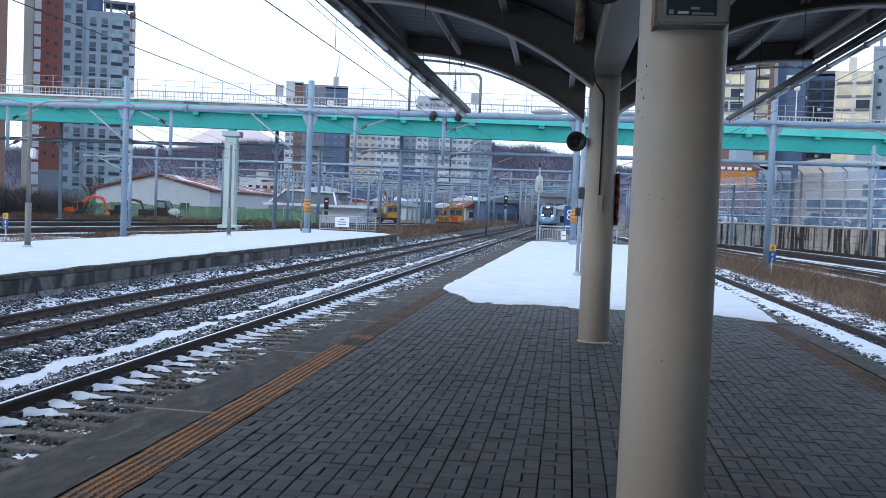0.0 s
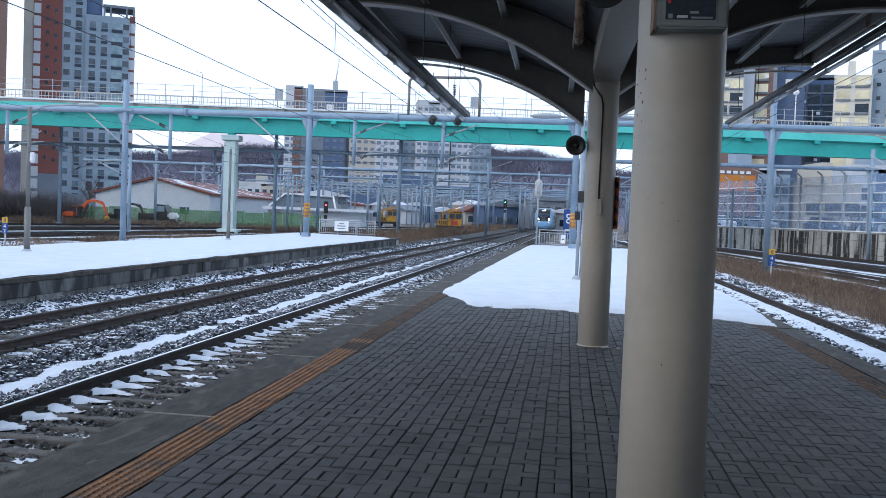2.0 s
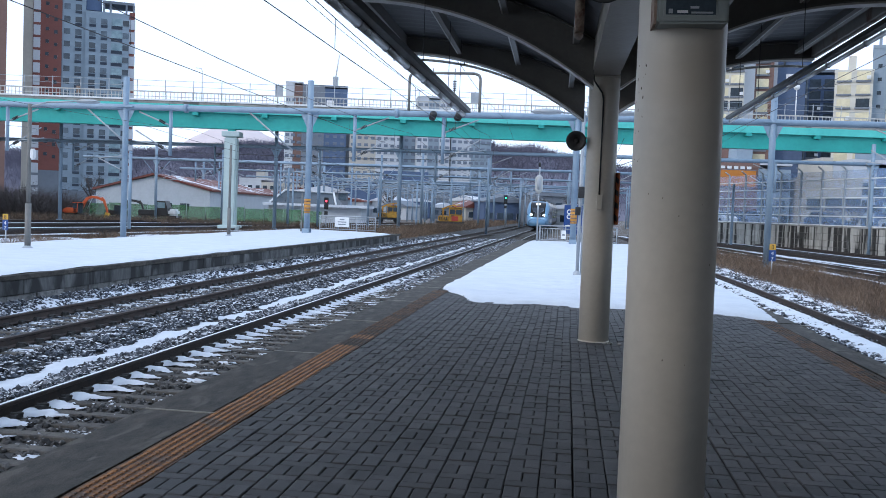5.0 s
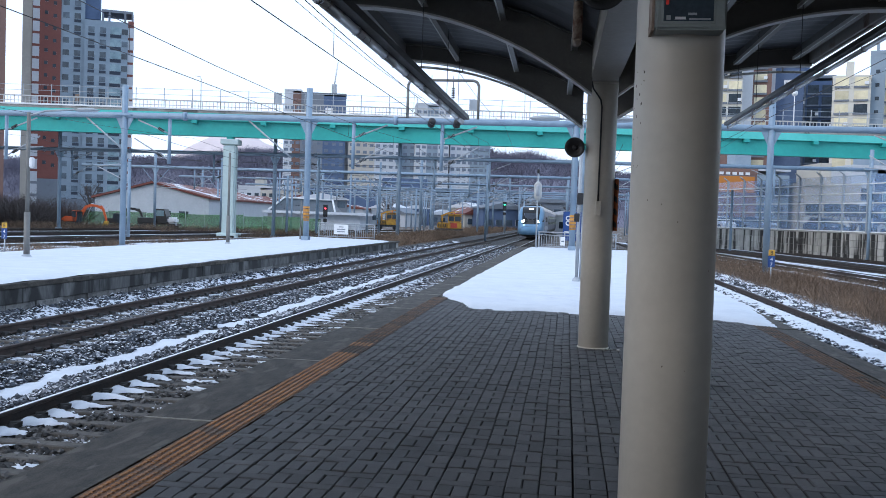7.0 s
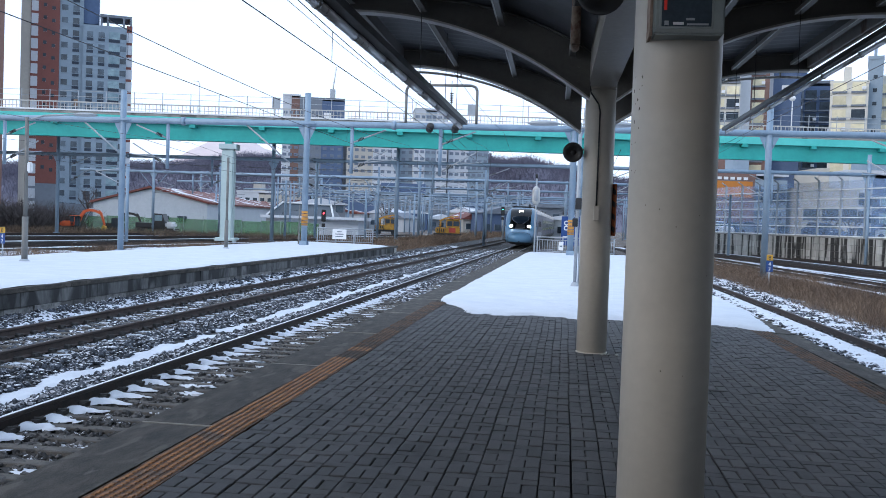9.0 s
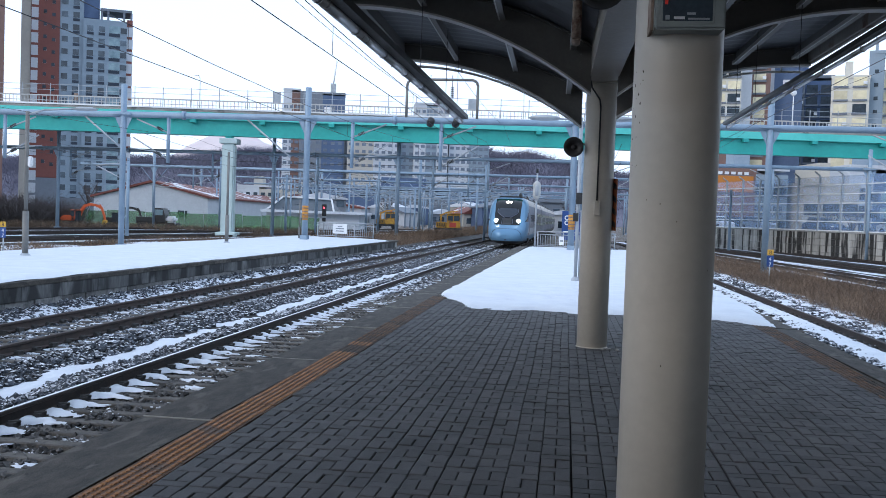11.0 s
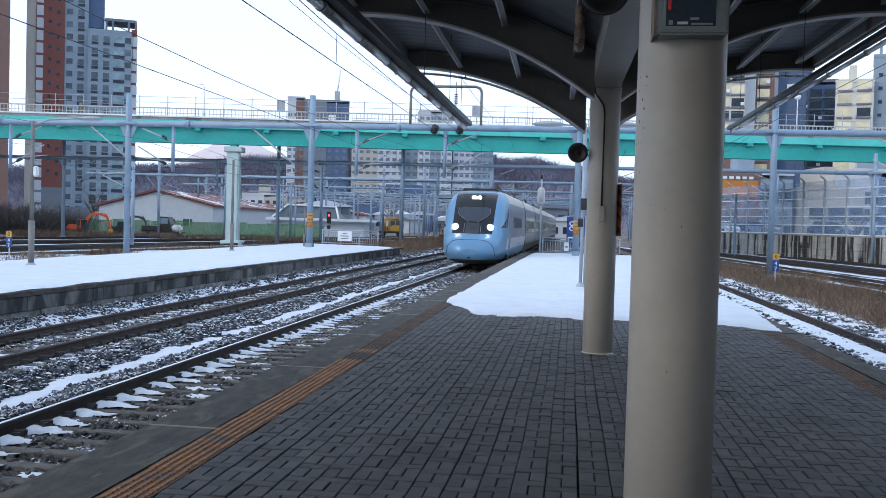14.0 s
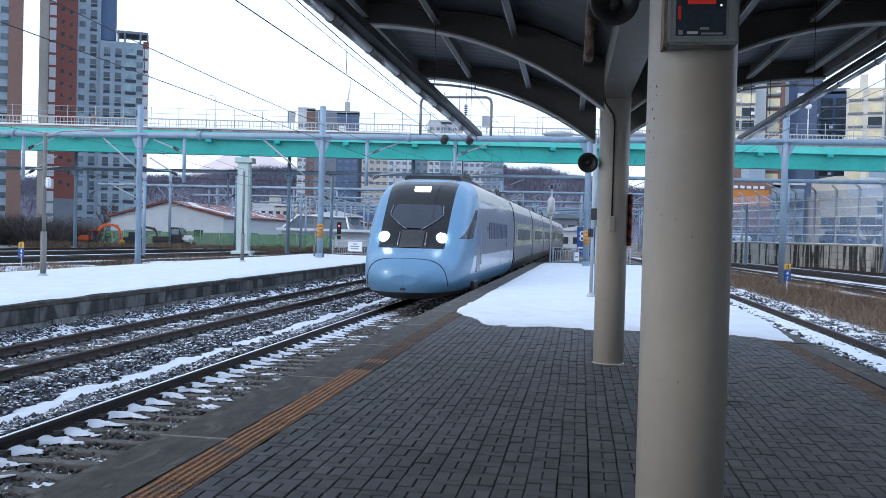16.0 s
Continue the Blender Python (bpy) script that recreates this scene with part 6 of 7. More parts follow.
tip_m = mesh_of("post_tip", tube(bmesh.new(), (0, 0, 5.0), (0, -0.55, 5.35), 0.07, seg=6), GALV)
pan_m = mesh_of("barrier_panel", cube(0.08, step - 0.08, -0.012, 0.012, 0.05, 0.77), BARRIER)
bar_m = mesh_of("barrier_rail", cube(0.07, step - 0.07, -0.06, 0.06, -0.045, 0.045), WHITE)
for k in range(int(BL / step) + 1):
    q = share("barrier_post", post_m, nb, (k * step, 0, 0))
    share("post_tip", tip_m, q)
    for j in range(6):
        share("barrier_rail", bar_m, nb, (k * step, 0, 0.82 * j + 0.05))
        share("barrier_panel", pan_m, nb, (k * step, 0, 0.82 * j + 0.05))

# raised street behind the barrier, with parked cars
terrace = solid("raised_street", cube(-2, BL + 22, 0.35, 26, -1.0, 1.3), CONCRETE, "raised street behind the retaining wall", "street")
terrace.matrix_world = pose(BAR0.x, BAR0.y, 0, 0, 0, bar_turn)


def parked_car(along, back, paint, label):
    """A small car side-on: body, glazed cabin, wheels and lamps."""
    c = thing("parked_car", pose(BAR0.x, BAR0.y, 1.3, 0, 0, bar_turn) @ pose(along, back, 0), label, "car", "parked cars")
    part("body", extruded([(-2.1, 0.3), (2.15, 0.3), (2.2, 0.65), (1.9, 0.86), (1.0, 0.95), (-1.7, 0.98), (-2.15, 0.8)], -0.85, 0.85), paint, c)
    part("cabin", extruded([(-1.75, 0.97), (1.0, 0.95), (0.35, 1.42), (-1.25, 1.45)], -0.74, 0.74), GLASSDARK, c, "dark glazed cabin")
    part("roof", extruded([(-1.3, 1.44), (0.4, 1.41), (0.25, 1.5), (-1.15, 1.52)], -0.7, 0.7), paint, c)
    for x in (-1.35, 1.35):
        for y in (-0.82, 0.82):
            bm = bmesh.new()
            turned(bm, [(0.31, -0.09), (0.32, 0.0), (0.31, 0.09)], seg=16, m=pose(x, y, 0.31, 90, 0, 0))
            part("wheel", bm, BLACK, c)
    part("headlight", cube(2.02, 2.2, -0.7, -0.4, 0.6, 0.74, 0.02), WHITE, c)
    return c


for along, back, paint, label in ((9, 3.2, WHITE, "white parked car on the raised street"), (17.5, 3.0, GALV, "silver parked car on the raised street"), (28, 3.4, DEEPBLUE, "dark blue parked car on the raised street"), (39, 3.1, WHITE, "white parked car on the raised street"), (47, 3.6, MIDGREY, "grey parked car on the raised street"), (54.5, 3.2, WHITE, "white parked car on the raised street")):
    parked_car(along, back, paint, label)

# ---------------------------------------------------------------- warehouse, yard and vehicles
wh = thing("warehouse", town(-47.6, 125, -1.0), "white metal warehouse with a red-brown snowy roof", "warehouse")
SHEET = surf("white_sheet_cladding", (0.42, 0.46, 0.5), (0.5, 0.54, 0.58), 0.5, 0.6, bump=0.1, fine=4)
bm = bmesh.new()
f = [bm.verts.new(p) for p in ((0, 0, 0), (15.6, 0, 0), (15.6, 0, 4.0), (7.8, 0, 5.85), (0, 0, 3.7))]
g = [bm.verts.new((v.co.x + 1.2, 42, v.co.z)) for v in f]
bm.faces.new(f)
bm.faces.new(g[::-1])
for i in range(5):
    bm.faces.new((f[i], f[(i + 1) % 5], g[(i + 1) % 5], g[i]))
part("cladding", bm, SHEET, wh)
for a, b in (((-0.4, 3.62), (7.8, 5.92)), ((7.8, 5.92), (16.0, 3.95))):
    bm = bmesh.new()
    v = [bm.verts.new(p) for p in ((a[0], -0.4, a[1]), (b[0], -0.4, b[1]), (b[0] + 1.2, 42.4, b[1]), (a[0] + 1.2, 42.4, a[1]))]
    w = [bm.verts.new(q.co + Vector((0, 0, 0.28))) for q in v]
    bm.faces.new(v[::-1])
    bm.faces.new(w)
    for i in range(4):
        bm.faces.new((v[i], v[(i + 1) % 4], w[(i + 1) % 4], w[i]))
    part("roof_slope", bm, REDROOF, wh, "red-brown roof with patches of snow")
for x in (9.8, 12.2):
    share("window", window_mesh(1.3, 0.9, WHITE, GLASSDARK), wh, (x, -0.03, 1.3))
sta = thing("open_sided_hall", town(-24.5, 128, -1.0), "low white hall with a dark glazed gable and snowy roof", "hall")
part("wall", cube(0, 13, 0, 10, 0, 2.4), WHITEWALL, sta)
bm = bmesh.new()
v = box(bm, -0.6, 14, -1.2, 11, 2.44, 2.8)
part("eaves_board", bm, SNOW, sta, "snow-covered eaves")
bm = bmesh.new()
f = [bm.verts.new(p) for p in ((0.2, -0.4, 2.8), (9.5, -0.4, 2.8), (8.6, 4, 4.4), (1.6, 4, 4.6))]
bm.faces.new(f)
g = [bm.verts.new(p) for p in ((0.2, 9, 2.8), (9.5, 9, 2.8))]
bm.faces.new((f[3], f[2], g[1], g[0]))
bm.faces.new((f[0], f[3], g[0]))
bm.faces.new((f[1], g[1], f[2]))
part("glazed_roof", bm, GLASSDARK, sta, "dark glazed roof slope")
bm = bmesh.new()
chain(bm, [(0.2, -0.45, 2.85), (1.6, 3.95, 4.7), (8.6, 3.95, 4.5), (9.5, -0.45, 2.85)], 0.14, 6)
part("roof_trim", bm, WHITE, sta)

gf = thing("mesh_fence", town(-75, 113, -1.0), "green mesh fence round the works yard", "fence")
for k in range(25):
    part("mesh_panel", cube(k * 2.4 + 0.03, k * 2.4 + 2.37, -0.012, 0.012, 0.15, 1.95 + 0.08 * math.sin(k * 2.3)), GREENFENCE, gf)
    part("fence_post", tube(bmesh.new(), (k * 2.4, 0.04, 0), (k * 2.4, 0.04, 2.3), 0.04, seg=6), GALV, gf)

def crawler(parent, half, width, h):
    """Two crawler tracks with their wheels."""
    for y in (-width, width):
        bm = bmesh.new()
        prof = [(-half, 0.25 * h), (-half + 0.2, 0.02), (half - 0.2, 0.02), (half, 0.25 * h), (half, 0.75 * h), (half - 0.2, h), (-half + 0.2, h), (-half, 0.75 * h)]
        a_ = [bm.verts.new((x, y - 0.28, z)) for x, z in prof]
        b_ = [bm.verts.new((x, y + 0.28, z)) for x, z in prof]
        for i in range(8):
            bm.faces.new((a_[i], a_[(i + 1) % 8], b_[(i + 1) % 8], b_[i]))
        bm.faces.new(a_[::-1])
        bm.faces.new(b_)
        tr_ = part("track", bm, BLACK, parent)
        for x in (-half + 0.35, -half * 0.33, half * 0.33, half - 0.35):
            bm = bmesh.new()
            turned(bm, [(h * 0.34, -0.02), (h * 0.34, 0.02)], seg=12, m=pose(x, y - 0.29, h * 0.48, 90, 0, 0))
            part("track_wheel", bm, GREYPAINT, tr_)


def beam_arm(pts, w, d0, d1):
    """A flat-sided digging arm along (x, z) points, deepest at its start."""
    bm = bmesh.new()
    rows = []
    n = len(pts)
    for i, (x, z) in enumerate(pts):
        x0, z0 = pts[max(0, i - 1)]
        x1, z1 = pts[min(n - 1, i + 1)]
        q = math.hypot(x1 - x0, z1 - z0)
        nx, nz_ = -(z1 - z0) / q, (x1 - x0) / q
        d = d0 + (d1 - d0) * i / (n - 1)
        rows.append([bm.verts.new((x + nx * sd * d, y, z + nz_ * sd * d)) for sd, y in ((-1, -w), (1, -w), (1, w), (-1, w))])
    for p, q in zip(rows, rows[1:]):
        for i in range(4):
            bm.faces.new((p[i], p[(i + 1) % 4], q[(i + 1) % 4], q[i]))
    bm.faces.new(rows[0][::-1])
    bm.faces.new(rows[-1])
    return bm


def digger(m, body, label, paint_label):
    e = thing("excavator", m, label, "excavator", "excavators")
    crawler(e, 1.7, 0.95, 0.85)
    part("turntable", turned(bmesh.new(), [(0.7, 0.85), (0.7, 1.0)], seg=18), BLACK, e)
    part("house", cube(-1.9, 0.3, -1.15, 1.15, 1.0, 1.9, 0.12, 2), body, e, paint_label)
    part("counterweight", cube(-2.3, -1.85, -1.1, 1.1, 0.95, 1.75, 0.18, 2), body, e)
    cab = part("cab", cube(-0.5, 0.95, -1.15, -0.1, 1.0, 2.75, 0.12, 2), GLASSDARK, e, "dark glazed cab")
    part("cab_post", cube(0.2, 0.32, -1.17, -1.1, 1.2, 2.6), body, cab)
    part("cab_roof", cube(-0.55, 1.0, -1.2, -0.05, 2.75, 2.85, 0.03), body, cab)
    part("boom", beam_arm([(0.4, 1.5), (0.9, 2.7), (1.5, 3.55), (2.3, 3.85), (3.3, 3.75), (4.3, 3.3)], 0.2, 0.28, 0.18), body, e, paint_label)
    part("arm", beam_arm([(3.9, 3.75), (4.35, 3.2), (4.75, 2.1), (4.95, 1.3)], 0.15, 0.22, 0.12), body, e)
    part("hydraulic_ram", tube(bmesh.new(), (1.4, 0.3, 1.8), (2.2, 0.3, 3.6), 0.08, seg=8), GALV, e)
    part("hydraulic_ram", tube(bmesh.new(), (2.3, 0, 4.1), (3.9, 0, 3.9), 0.08, seg=8), GALV, e)
    part("bucket", extruded([(4.75, 1.3), (5.2, 1.2), (5.25, 0.7), (4.9, 0.35), (4.4, 0.4), (4.55, 0.8)], -0.45, 0.45), YELLOW, e, "worn yellow bucket")
    return e


digger(town(-42.0, 105, -1.0) @ Matrix.Scale(0.68, 4), ORANGE, "orange-red excavator with a raised folded arm", "orange-red painted steel")
digger(town(-37.9, 106.5, -1.0) @ Matrix.Scale(0.62, 4), BLACK, "dark small excavator by the warehouse", "")

tk = thing("lorry", town(-33.4, 106, -1.0) @ Matrix.Scale(0.8, 4), "dark works lorry with a white hood", "lorry")
part("chassis", cube(-2.2, 3.6, -1.0, 1.0, 0.75, 1.0, 0.05), BLACK, tk)
part("load_bed", cube(-2.2, 0.9, -1.1, 1.1, 1.0, 1.75, 0.06), BLACK, tk, "black tipping body")
cab = part("cab", extruded([(0.2, 1.0), (2.0, 1.0), (2.0, 2.1), (1.65, 3.05), (0.2, 3.1)], -1.1, 1.1), BLACK, tk, "dark cab")
part("side_window", cube(0.55, 1.65, -1.13, -1.09, 2.05, 2.85, 0.02), GLASSBLUE, cab, "side window")
part("hood", cube(2.0, 3.3, -1.0, 1.0, 1.0, 1.95, 0.25, 2), WHITE, tk, "white hood")
part("bumper", cube(3.3, 3.55, -1.05, 1.05, 0.7, 1.0, 0.04), GALV, tk)
for x in (-1.4, 2.6):
    for y in (-0.95, 0.95):
        bm = bmesh.new()
        turned(bm, [(0.46, -0.16), (0.5, -0.1), (0.5, 0.1), (0.46, 0.16)], seg=16, m=pose(x, y, 0.5, 90, 0, 0))
        w_ = part("wheel", bm, BLACK, tk)
        bm = bmesh.new()
        turned(bm, [(0.22, -0.175), (0.22, -0.16)], seg=12, m=pose(x, y, 0.5, 90, 0, 0))
        part("hub", bm, GALV, w_)


REDPAINT = surf("worn_red_paint", (0.3, 0.03, 0.025), (0.45, 0.06, 0.04), 2.5, 0.55, bump=0.08)


def rail_machine(u, d, label, second):
    """A small yellow track machine: frame, bonnet, glazed cab, crane jib and railings."""
    r = thing("track_machine", town(u, d, -0.6) @ Matrix.Scale(0.8, 4), label, "rail vehicle", "yellow track machines")
    part("frame", cube(-2.3, 2.3, -1.2, 1.2, 0.6, 0.95, 0.05), BLACK, r)
    part("bonnet", cube(-2.0, -0.3, -1.1, 1.1, 0.95, 1.9, 0.12, 2), MACHINE, r, "yellow machine bonnet")
    for k in range(4):
        part("vent_slot", cube(-1.8 + 0.35 * k, -1.62 + 0.35 * k, -1.12, -1.09, 1.2, 1.7), BLACK, r)
    part("lower_cab", cube(-0.3, 2.0, -1.2, 1.2, 0.95, 1.95, 0.06), MACHINE, r, "yellow lower cab")
    if second:
        part("red_panel", cube(0.2, 1.3, -1.225, -1.19, 1.1, 1.85, 0.02), REDPAINT, r, "worn red panel")
    cab = part("cab", cube(-0.25, 1.95, -1.15, 1.15, 1.95, 3.2, 0.1, 2), MACHINE, r, "worn yellow cab")
    for x0, x1 in ((-0.1, 0.75), (0.9, 1.8)):
        part("cab_window", cube(x0, x1, -1.18, -1.13, 2.15, 2.95, 0.02), GLASSDARK, cab, "dark cab window")
    part("cab_roof", cube(-0.45, 2.15, -1.3, 1.3, 3.2, 3.34, 0.05), MACHINE, r)
    part("beacon", tube(bmesh.new(), (0.8, 0, 3.34), (0.8, 0, 3.6), 0.12, seg=10), ORANGE, r)
    part("crane_post", tube(bmesh.new(), (-1.2, 0, 1.9), (-1.2, 0, 3.0), 0.16, seg=8), MACHINE, r)
    part("crane_jib", beam_arm([(-1.4, 2.9), (-0.2, 3.5), (1.6, 3.8)], 0.12, 0.16, 0.09), MACHINE, r)
    for x in (-2.2, -1.3, -0.4):
        part("rail_post", tube(bmesh.new(), (x, -1.15, 0.95), (x, -1.15, 2.1), 0.03, seg=5), BLACK, r)
    part("hand_rail", tube(bmesh.new(), (-2.2, -1.15, 2.1), (-0.4, -1.15, 2.1), 0.03, seg=5), BLACK, r)
    for x in (-1.4, 1.4):
        bm = bmesh.new()
        turned(bm, [(0.42, -0.8), (0.44, -0.7), (0.44, 0.7), (0.42, 0.8)], seg=16, m=pose(x, 0, 0.43, 90, 0, 0))
        part("wheel", bm, BLACK, r)


rail_machine(-8.3, 140, "yellow rail crane parked in the yard", False)
rail_machine(1.0, 120, "yellow track machine with a red panel in the yard", True)

# ---------------------------------------------------------------- railings, posts, signs and signals


def railing(m, width, bars, label, h=0.92):
    r = thing("railing", m, label, "railing", "platform end railings")
    bar = mesh_of("baluster", tube(bmesh.new(), (0, 0, 0.1), (0, 0, h - 0.16), 0.014, seg=6), GALV)
    for k in range(bars + 1):
        share("baluster", bar, r, (width * k / bars, 0, 0))
    for z, rad in ((0.1, 0.025), (h - 0.16, 0.025), (h, 0.035)):
        part("rail", tube(bmesh.new(), (-0.05, 0, z), (width + 0.05, 0, z), rad, seg=8), GALV, r)
    for k in range(4):
        part("post", tube(bmesh.new(), (width * k / 3, 0, 0), (width * k / 3, 0, h), 0.04, seg=8), GALV, r)
    return r


railing(pose(-1.35, 53.2, 0.02), 4.4, 30, "pale steel railing across the platform end")
r2 = railing(pose(-15.4, 56.5, 0.05), 3.6, 26, "pale steel railing across the far platform end")
sg = thing("notice_sign", pose(-13.9, 56.3, 0.3), "white notice board with dark writing on a railing", "sign")
part("board", cube(-0.45, 0.45, -0.06, -0.02, 0, 0.62, 0.01), WHITE, sg)
for k, w in enumerate((0.3, 0.55, 0.5)):
    part("text_bar", cube(-w / 2, w / 2, -0.066, -0.061, 0.44 - 0.15 * k, 0.5 - 0.15 * k), MIDGREY, sg)
sg = thing("notice_sign", pose(0.02, 53.16, 0.2), "small white notice on the railing", "sign")
part("board", cube(-0.14, 0.14, -0.06, -0.02, 0, 0.5, 0.01), WHITE, sg)
part("text_bar", cube(-0.08, 0.08, -0.066, -0.061, 0.2, 0.28), MIDGREY, sg)

bs = thing("blue_sign", pose(0.42, 55.5, -0.95), "tall blue sign with white symbols", "sign")
part("board", cube(-0.42, 0.75, -0.04, 0.04, 1.4, 3.15, 0.02), BLUESIGN, bs)
for dx, dz in ((-0.12, 2.75), (-0.12, 2.45), (0.1, 2.6)):
    bm = bmesh.new()
    bmesh.ops.create_circle(bm, segments=18, radius=0.15, cap_ends=False)
    ring = list(bm.verts)
    inner = [bm.verts.new(v.co * 0.55) for v in ring]
    for i in range(18):
        bm.faces.new((ring[i], ring[(i + 1) % 18], inner[(i + 1) % 18], inner[i]))
    bmesh.ops.transform(bm, matrix=pose(dx + 0.0, -0.046, dz, 90, 0, 0), verts=bm.verts)
    part("ring_symbol", bm, WHITE, bs)
part("text_bar", cube(-0.32, 0.3, -0.047, -0.042, 1.85, 1.95), WHITE, bs)
for x in (-0.3, 0.6):
    part("post", tube(bmesh.new(), (x, 0.08, 0), (x, 0.08, 3.1), 0.05, seg=8), GALV, bs)

lm = thing("indicator_post", pose(-1.5, 52.6, 0), "slim post with a tall white rounded indicator lamp", "signal")
part("pole", tube(bmesh.new(), (0, 0, 0), (0, 0, 4.4), 0.05, seg=8), GALV, lm)
bm = bmesh.new()
turned(bm, [(0.05, 2.75), (0.2, 2.9), (0.22, 3.0), (0.22, 3.6), (0.2, 3.7), (0.05, 3.85)], seg=16)
part("lamp_housing", bm, PALESTEEL, lm, "pale grey rounded housing")
bm = bmesh.new()
turned(bm, [(0.09, 2.98), (0.12, 3.05), (0.12, 3.55), (0.09, 3.62)], seg=12, m=pose(0, -0.14, 0))
part("lamp_face", bm, GALV, lm)
bm = bmesh.new()
turned(bm, [(0.07, 4.3), (0.07, 4.52), (0.02, 4.56)], seg=10)
part("cap", bm, BLACK, lm)


def lamp_post(x, y, label):
    s = thing("platform_post", pose(x, y, 0), label, "post", "far platform posts")
    part("foot", turned(bmesh.new(), [(0.19, 0), (0.15, 0.08), (0.08, 0.14)], seg=14), GALV, s)
    part("sleeve", tube(bmesh.new(), (0, 0, 0.1), (0, 0, 1.35), 0.085, seg=12), WEATHERED, s)
    part("pole", tube(bmesh.new(), (0, 0, 1.35), (0, 0, 4.2), 0.055, seg=12), WEATHERED, s)
    return s


pa = lamp_post(-15.28, 24.4, "galvanised post with an arm lamp on the snowy platform")
bm = bmesh.new()
chain(bm, [(0, 0, 4.1), (0.5, 0, 4.25), (1.4, 0, 4.3)], 0.03, 6)
part("arm", bm, GALV, pa)
bm = bmesh.new()
turned(bm, [(0.03, -0.02), (0.16, 0.0), (0.2, 0.04), (0.1, 0.09)], seg=14, m=pose(1.75, 0, 4.26) @ Matrix.Diagonal((2.0, 1, 1, 1)))
part("lamp_head", bm, GALV, pa)
bm = bmesh.new()
v = box(bm, 0.04, 0.18, -0.06, 0.06, 2.62, 2.92)
part("cabinet", bevelled(bm, 0.03, 2), WHITE, pa, "small white cabinet on the post")
lamp_post(-15.1, 39.8, "bare galvanised post on the snowy platform")
lamp_post(-15.0, 51.0, "short galvanised post on the snowy platform").scale = (0.6, 0.6, 0.55)

pp = thing("platform_pole", pose(0.4, 24.0, 0), "slim grey lamp pole with two oval lamps and dark boxes", "lamp post")
part("foot", turned(bmesh.new(), [(0.13, 0), (0.1, 0.1), (0.05, 0.16)], seg=12), GALV, pp)
part("pole", tube(bmesh.new(), (0, 0, 0.1), (0, 0, 4.3), 0.045, seg=10), GALV, pp)
for sd in (-1, 1):
    part("lamp_arm", chain(bmesh.new(), [(0, 0, 4.15), (sd * 0.3, 0, 4.24), (sd * 0.6, 0, 4.26)], 0.025, 6), GALV, pp)
    bm = bmesh.new()
    turned(bm, [(0.05, -0.05), (0.17, -0.03), (0.21, 0.02), (0.16, 0.07), (0.05, 0.1)], seg=16, m=pose(sd * 0.95, 0, 4.25) @ Matrix.Diagonal((2.1, 1, 1, 1)))
    part("lamp_head", bm, GALV, pp, "flat oval lamp head")
part("box", cube(-0.06, 0.1, -0.12, -0.04, 2.05, 2.35, 0.015), BLACK, pp)
part("box", cube(-0.12, 0.02, -0.12, -0.04, 1.6, 1.82, 0.015), BLACK, pp)
part("riser", tube(bmesh.new(), (0.09, 0, 0.05), (0.09, 0, 1.9), 0.022, seg=6), GALV, pp)


def distance_post(x, y, z, label):
    s = thing("distance_post", pose(x, y, z), label, "sign", "distance posts")
    part("post", tube(bmesh.new(), (0, 0, 0), (0, 0, 1.0), 0.03, seg=8), GALV, s)
    part("yellow_plate", cube(-0.14, 0.14, -0.05, -0.03, 1.36, 1.62, 0.01), YELLOW, s)
    part("blue_plate", cube(-0.15, 0.15, -0.05, -0.03, 0.85, 1.35, 0.01), BLUESIGN, s)
    for txt, zz, m_, size in (("8", 1.4, BLACK, 0.26), ("4", 1.12, WHITE, 0.24), ("7", 0.88, WHITE, 0.24)):
        cu = bpy.data.curves.new("numeral", "FONT")
        cu.body, cu.size, cu.align_x, cu.extrude = txt, size, "CENTER", 0.002
        cu.materials.append(m_)
        o = new("numeral", cu)
        o.parent = s
        o.matrix_local = pose(0, -0.053, zz, 90, 0, 0)
    return s


distance_post(9.35, 42.5, -0.98, "yellow and blue numbered distance post in the weeds")
distance_post(-26.3, 40.2, -0.98, "yellow and blue numbered distance post by the yard")


def signal(x, y, z, h, colour, label):
    s = thing("railway_signal", pose(x, y, z), label, "signal", "railway signals")
    part("post", tube(bmesh.new(), (0, 0.1, 0), (0, 0.1, h), 0.06, seg=8), GALV, s)
    part("backboard", cube(-0.25, 0.25, -0.02, 0.05, h - 1.2, h + 0.1, 0.12, 3), BLACK, s)
    for k in range(2):
        bm = bmesh.new()
        turned(bm, [(0.1, 0), (0.1, 0.03)], seg=14, m=pose(0, -0.02, h - 0.3 - 0.5 * k, 90, 0, 0))
        part("lens", bm, glow("lit_" + colour[0], colour[1], 4.0) if k == 0 else GLASSDARK, s, "lit " + colour[0] + " lens" if k == 0 else "")
    part("number_plate", cube(-0.2, 0.2, -0.03, 0.0, h - 1.8, h - 1.4, 0.02), BLACK, s)


signal(-25.9, 97.4, -0.98, 3.4, ("red", (1.0, 0.05, 0.08)), "railway signal showing red in the yard")
signal(-8.4, 131, -0.98, 5.0, ("green", (0.05, 1.0, 0.45)), "railway signal showing green beside the tracks")

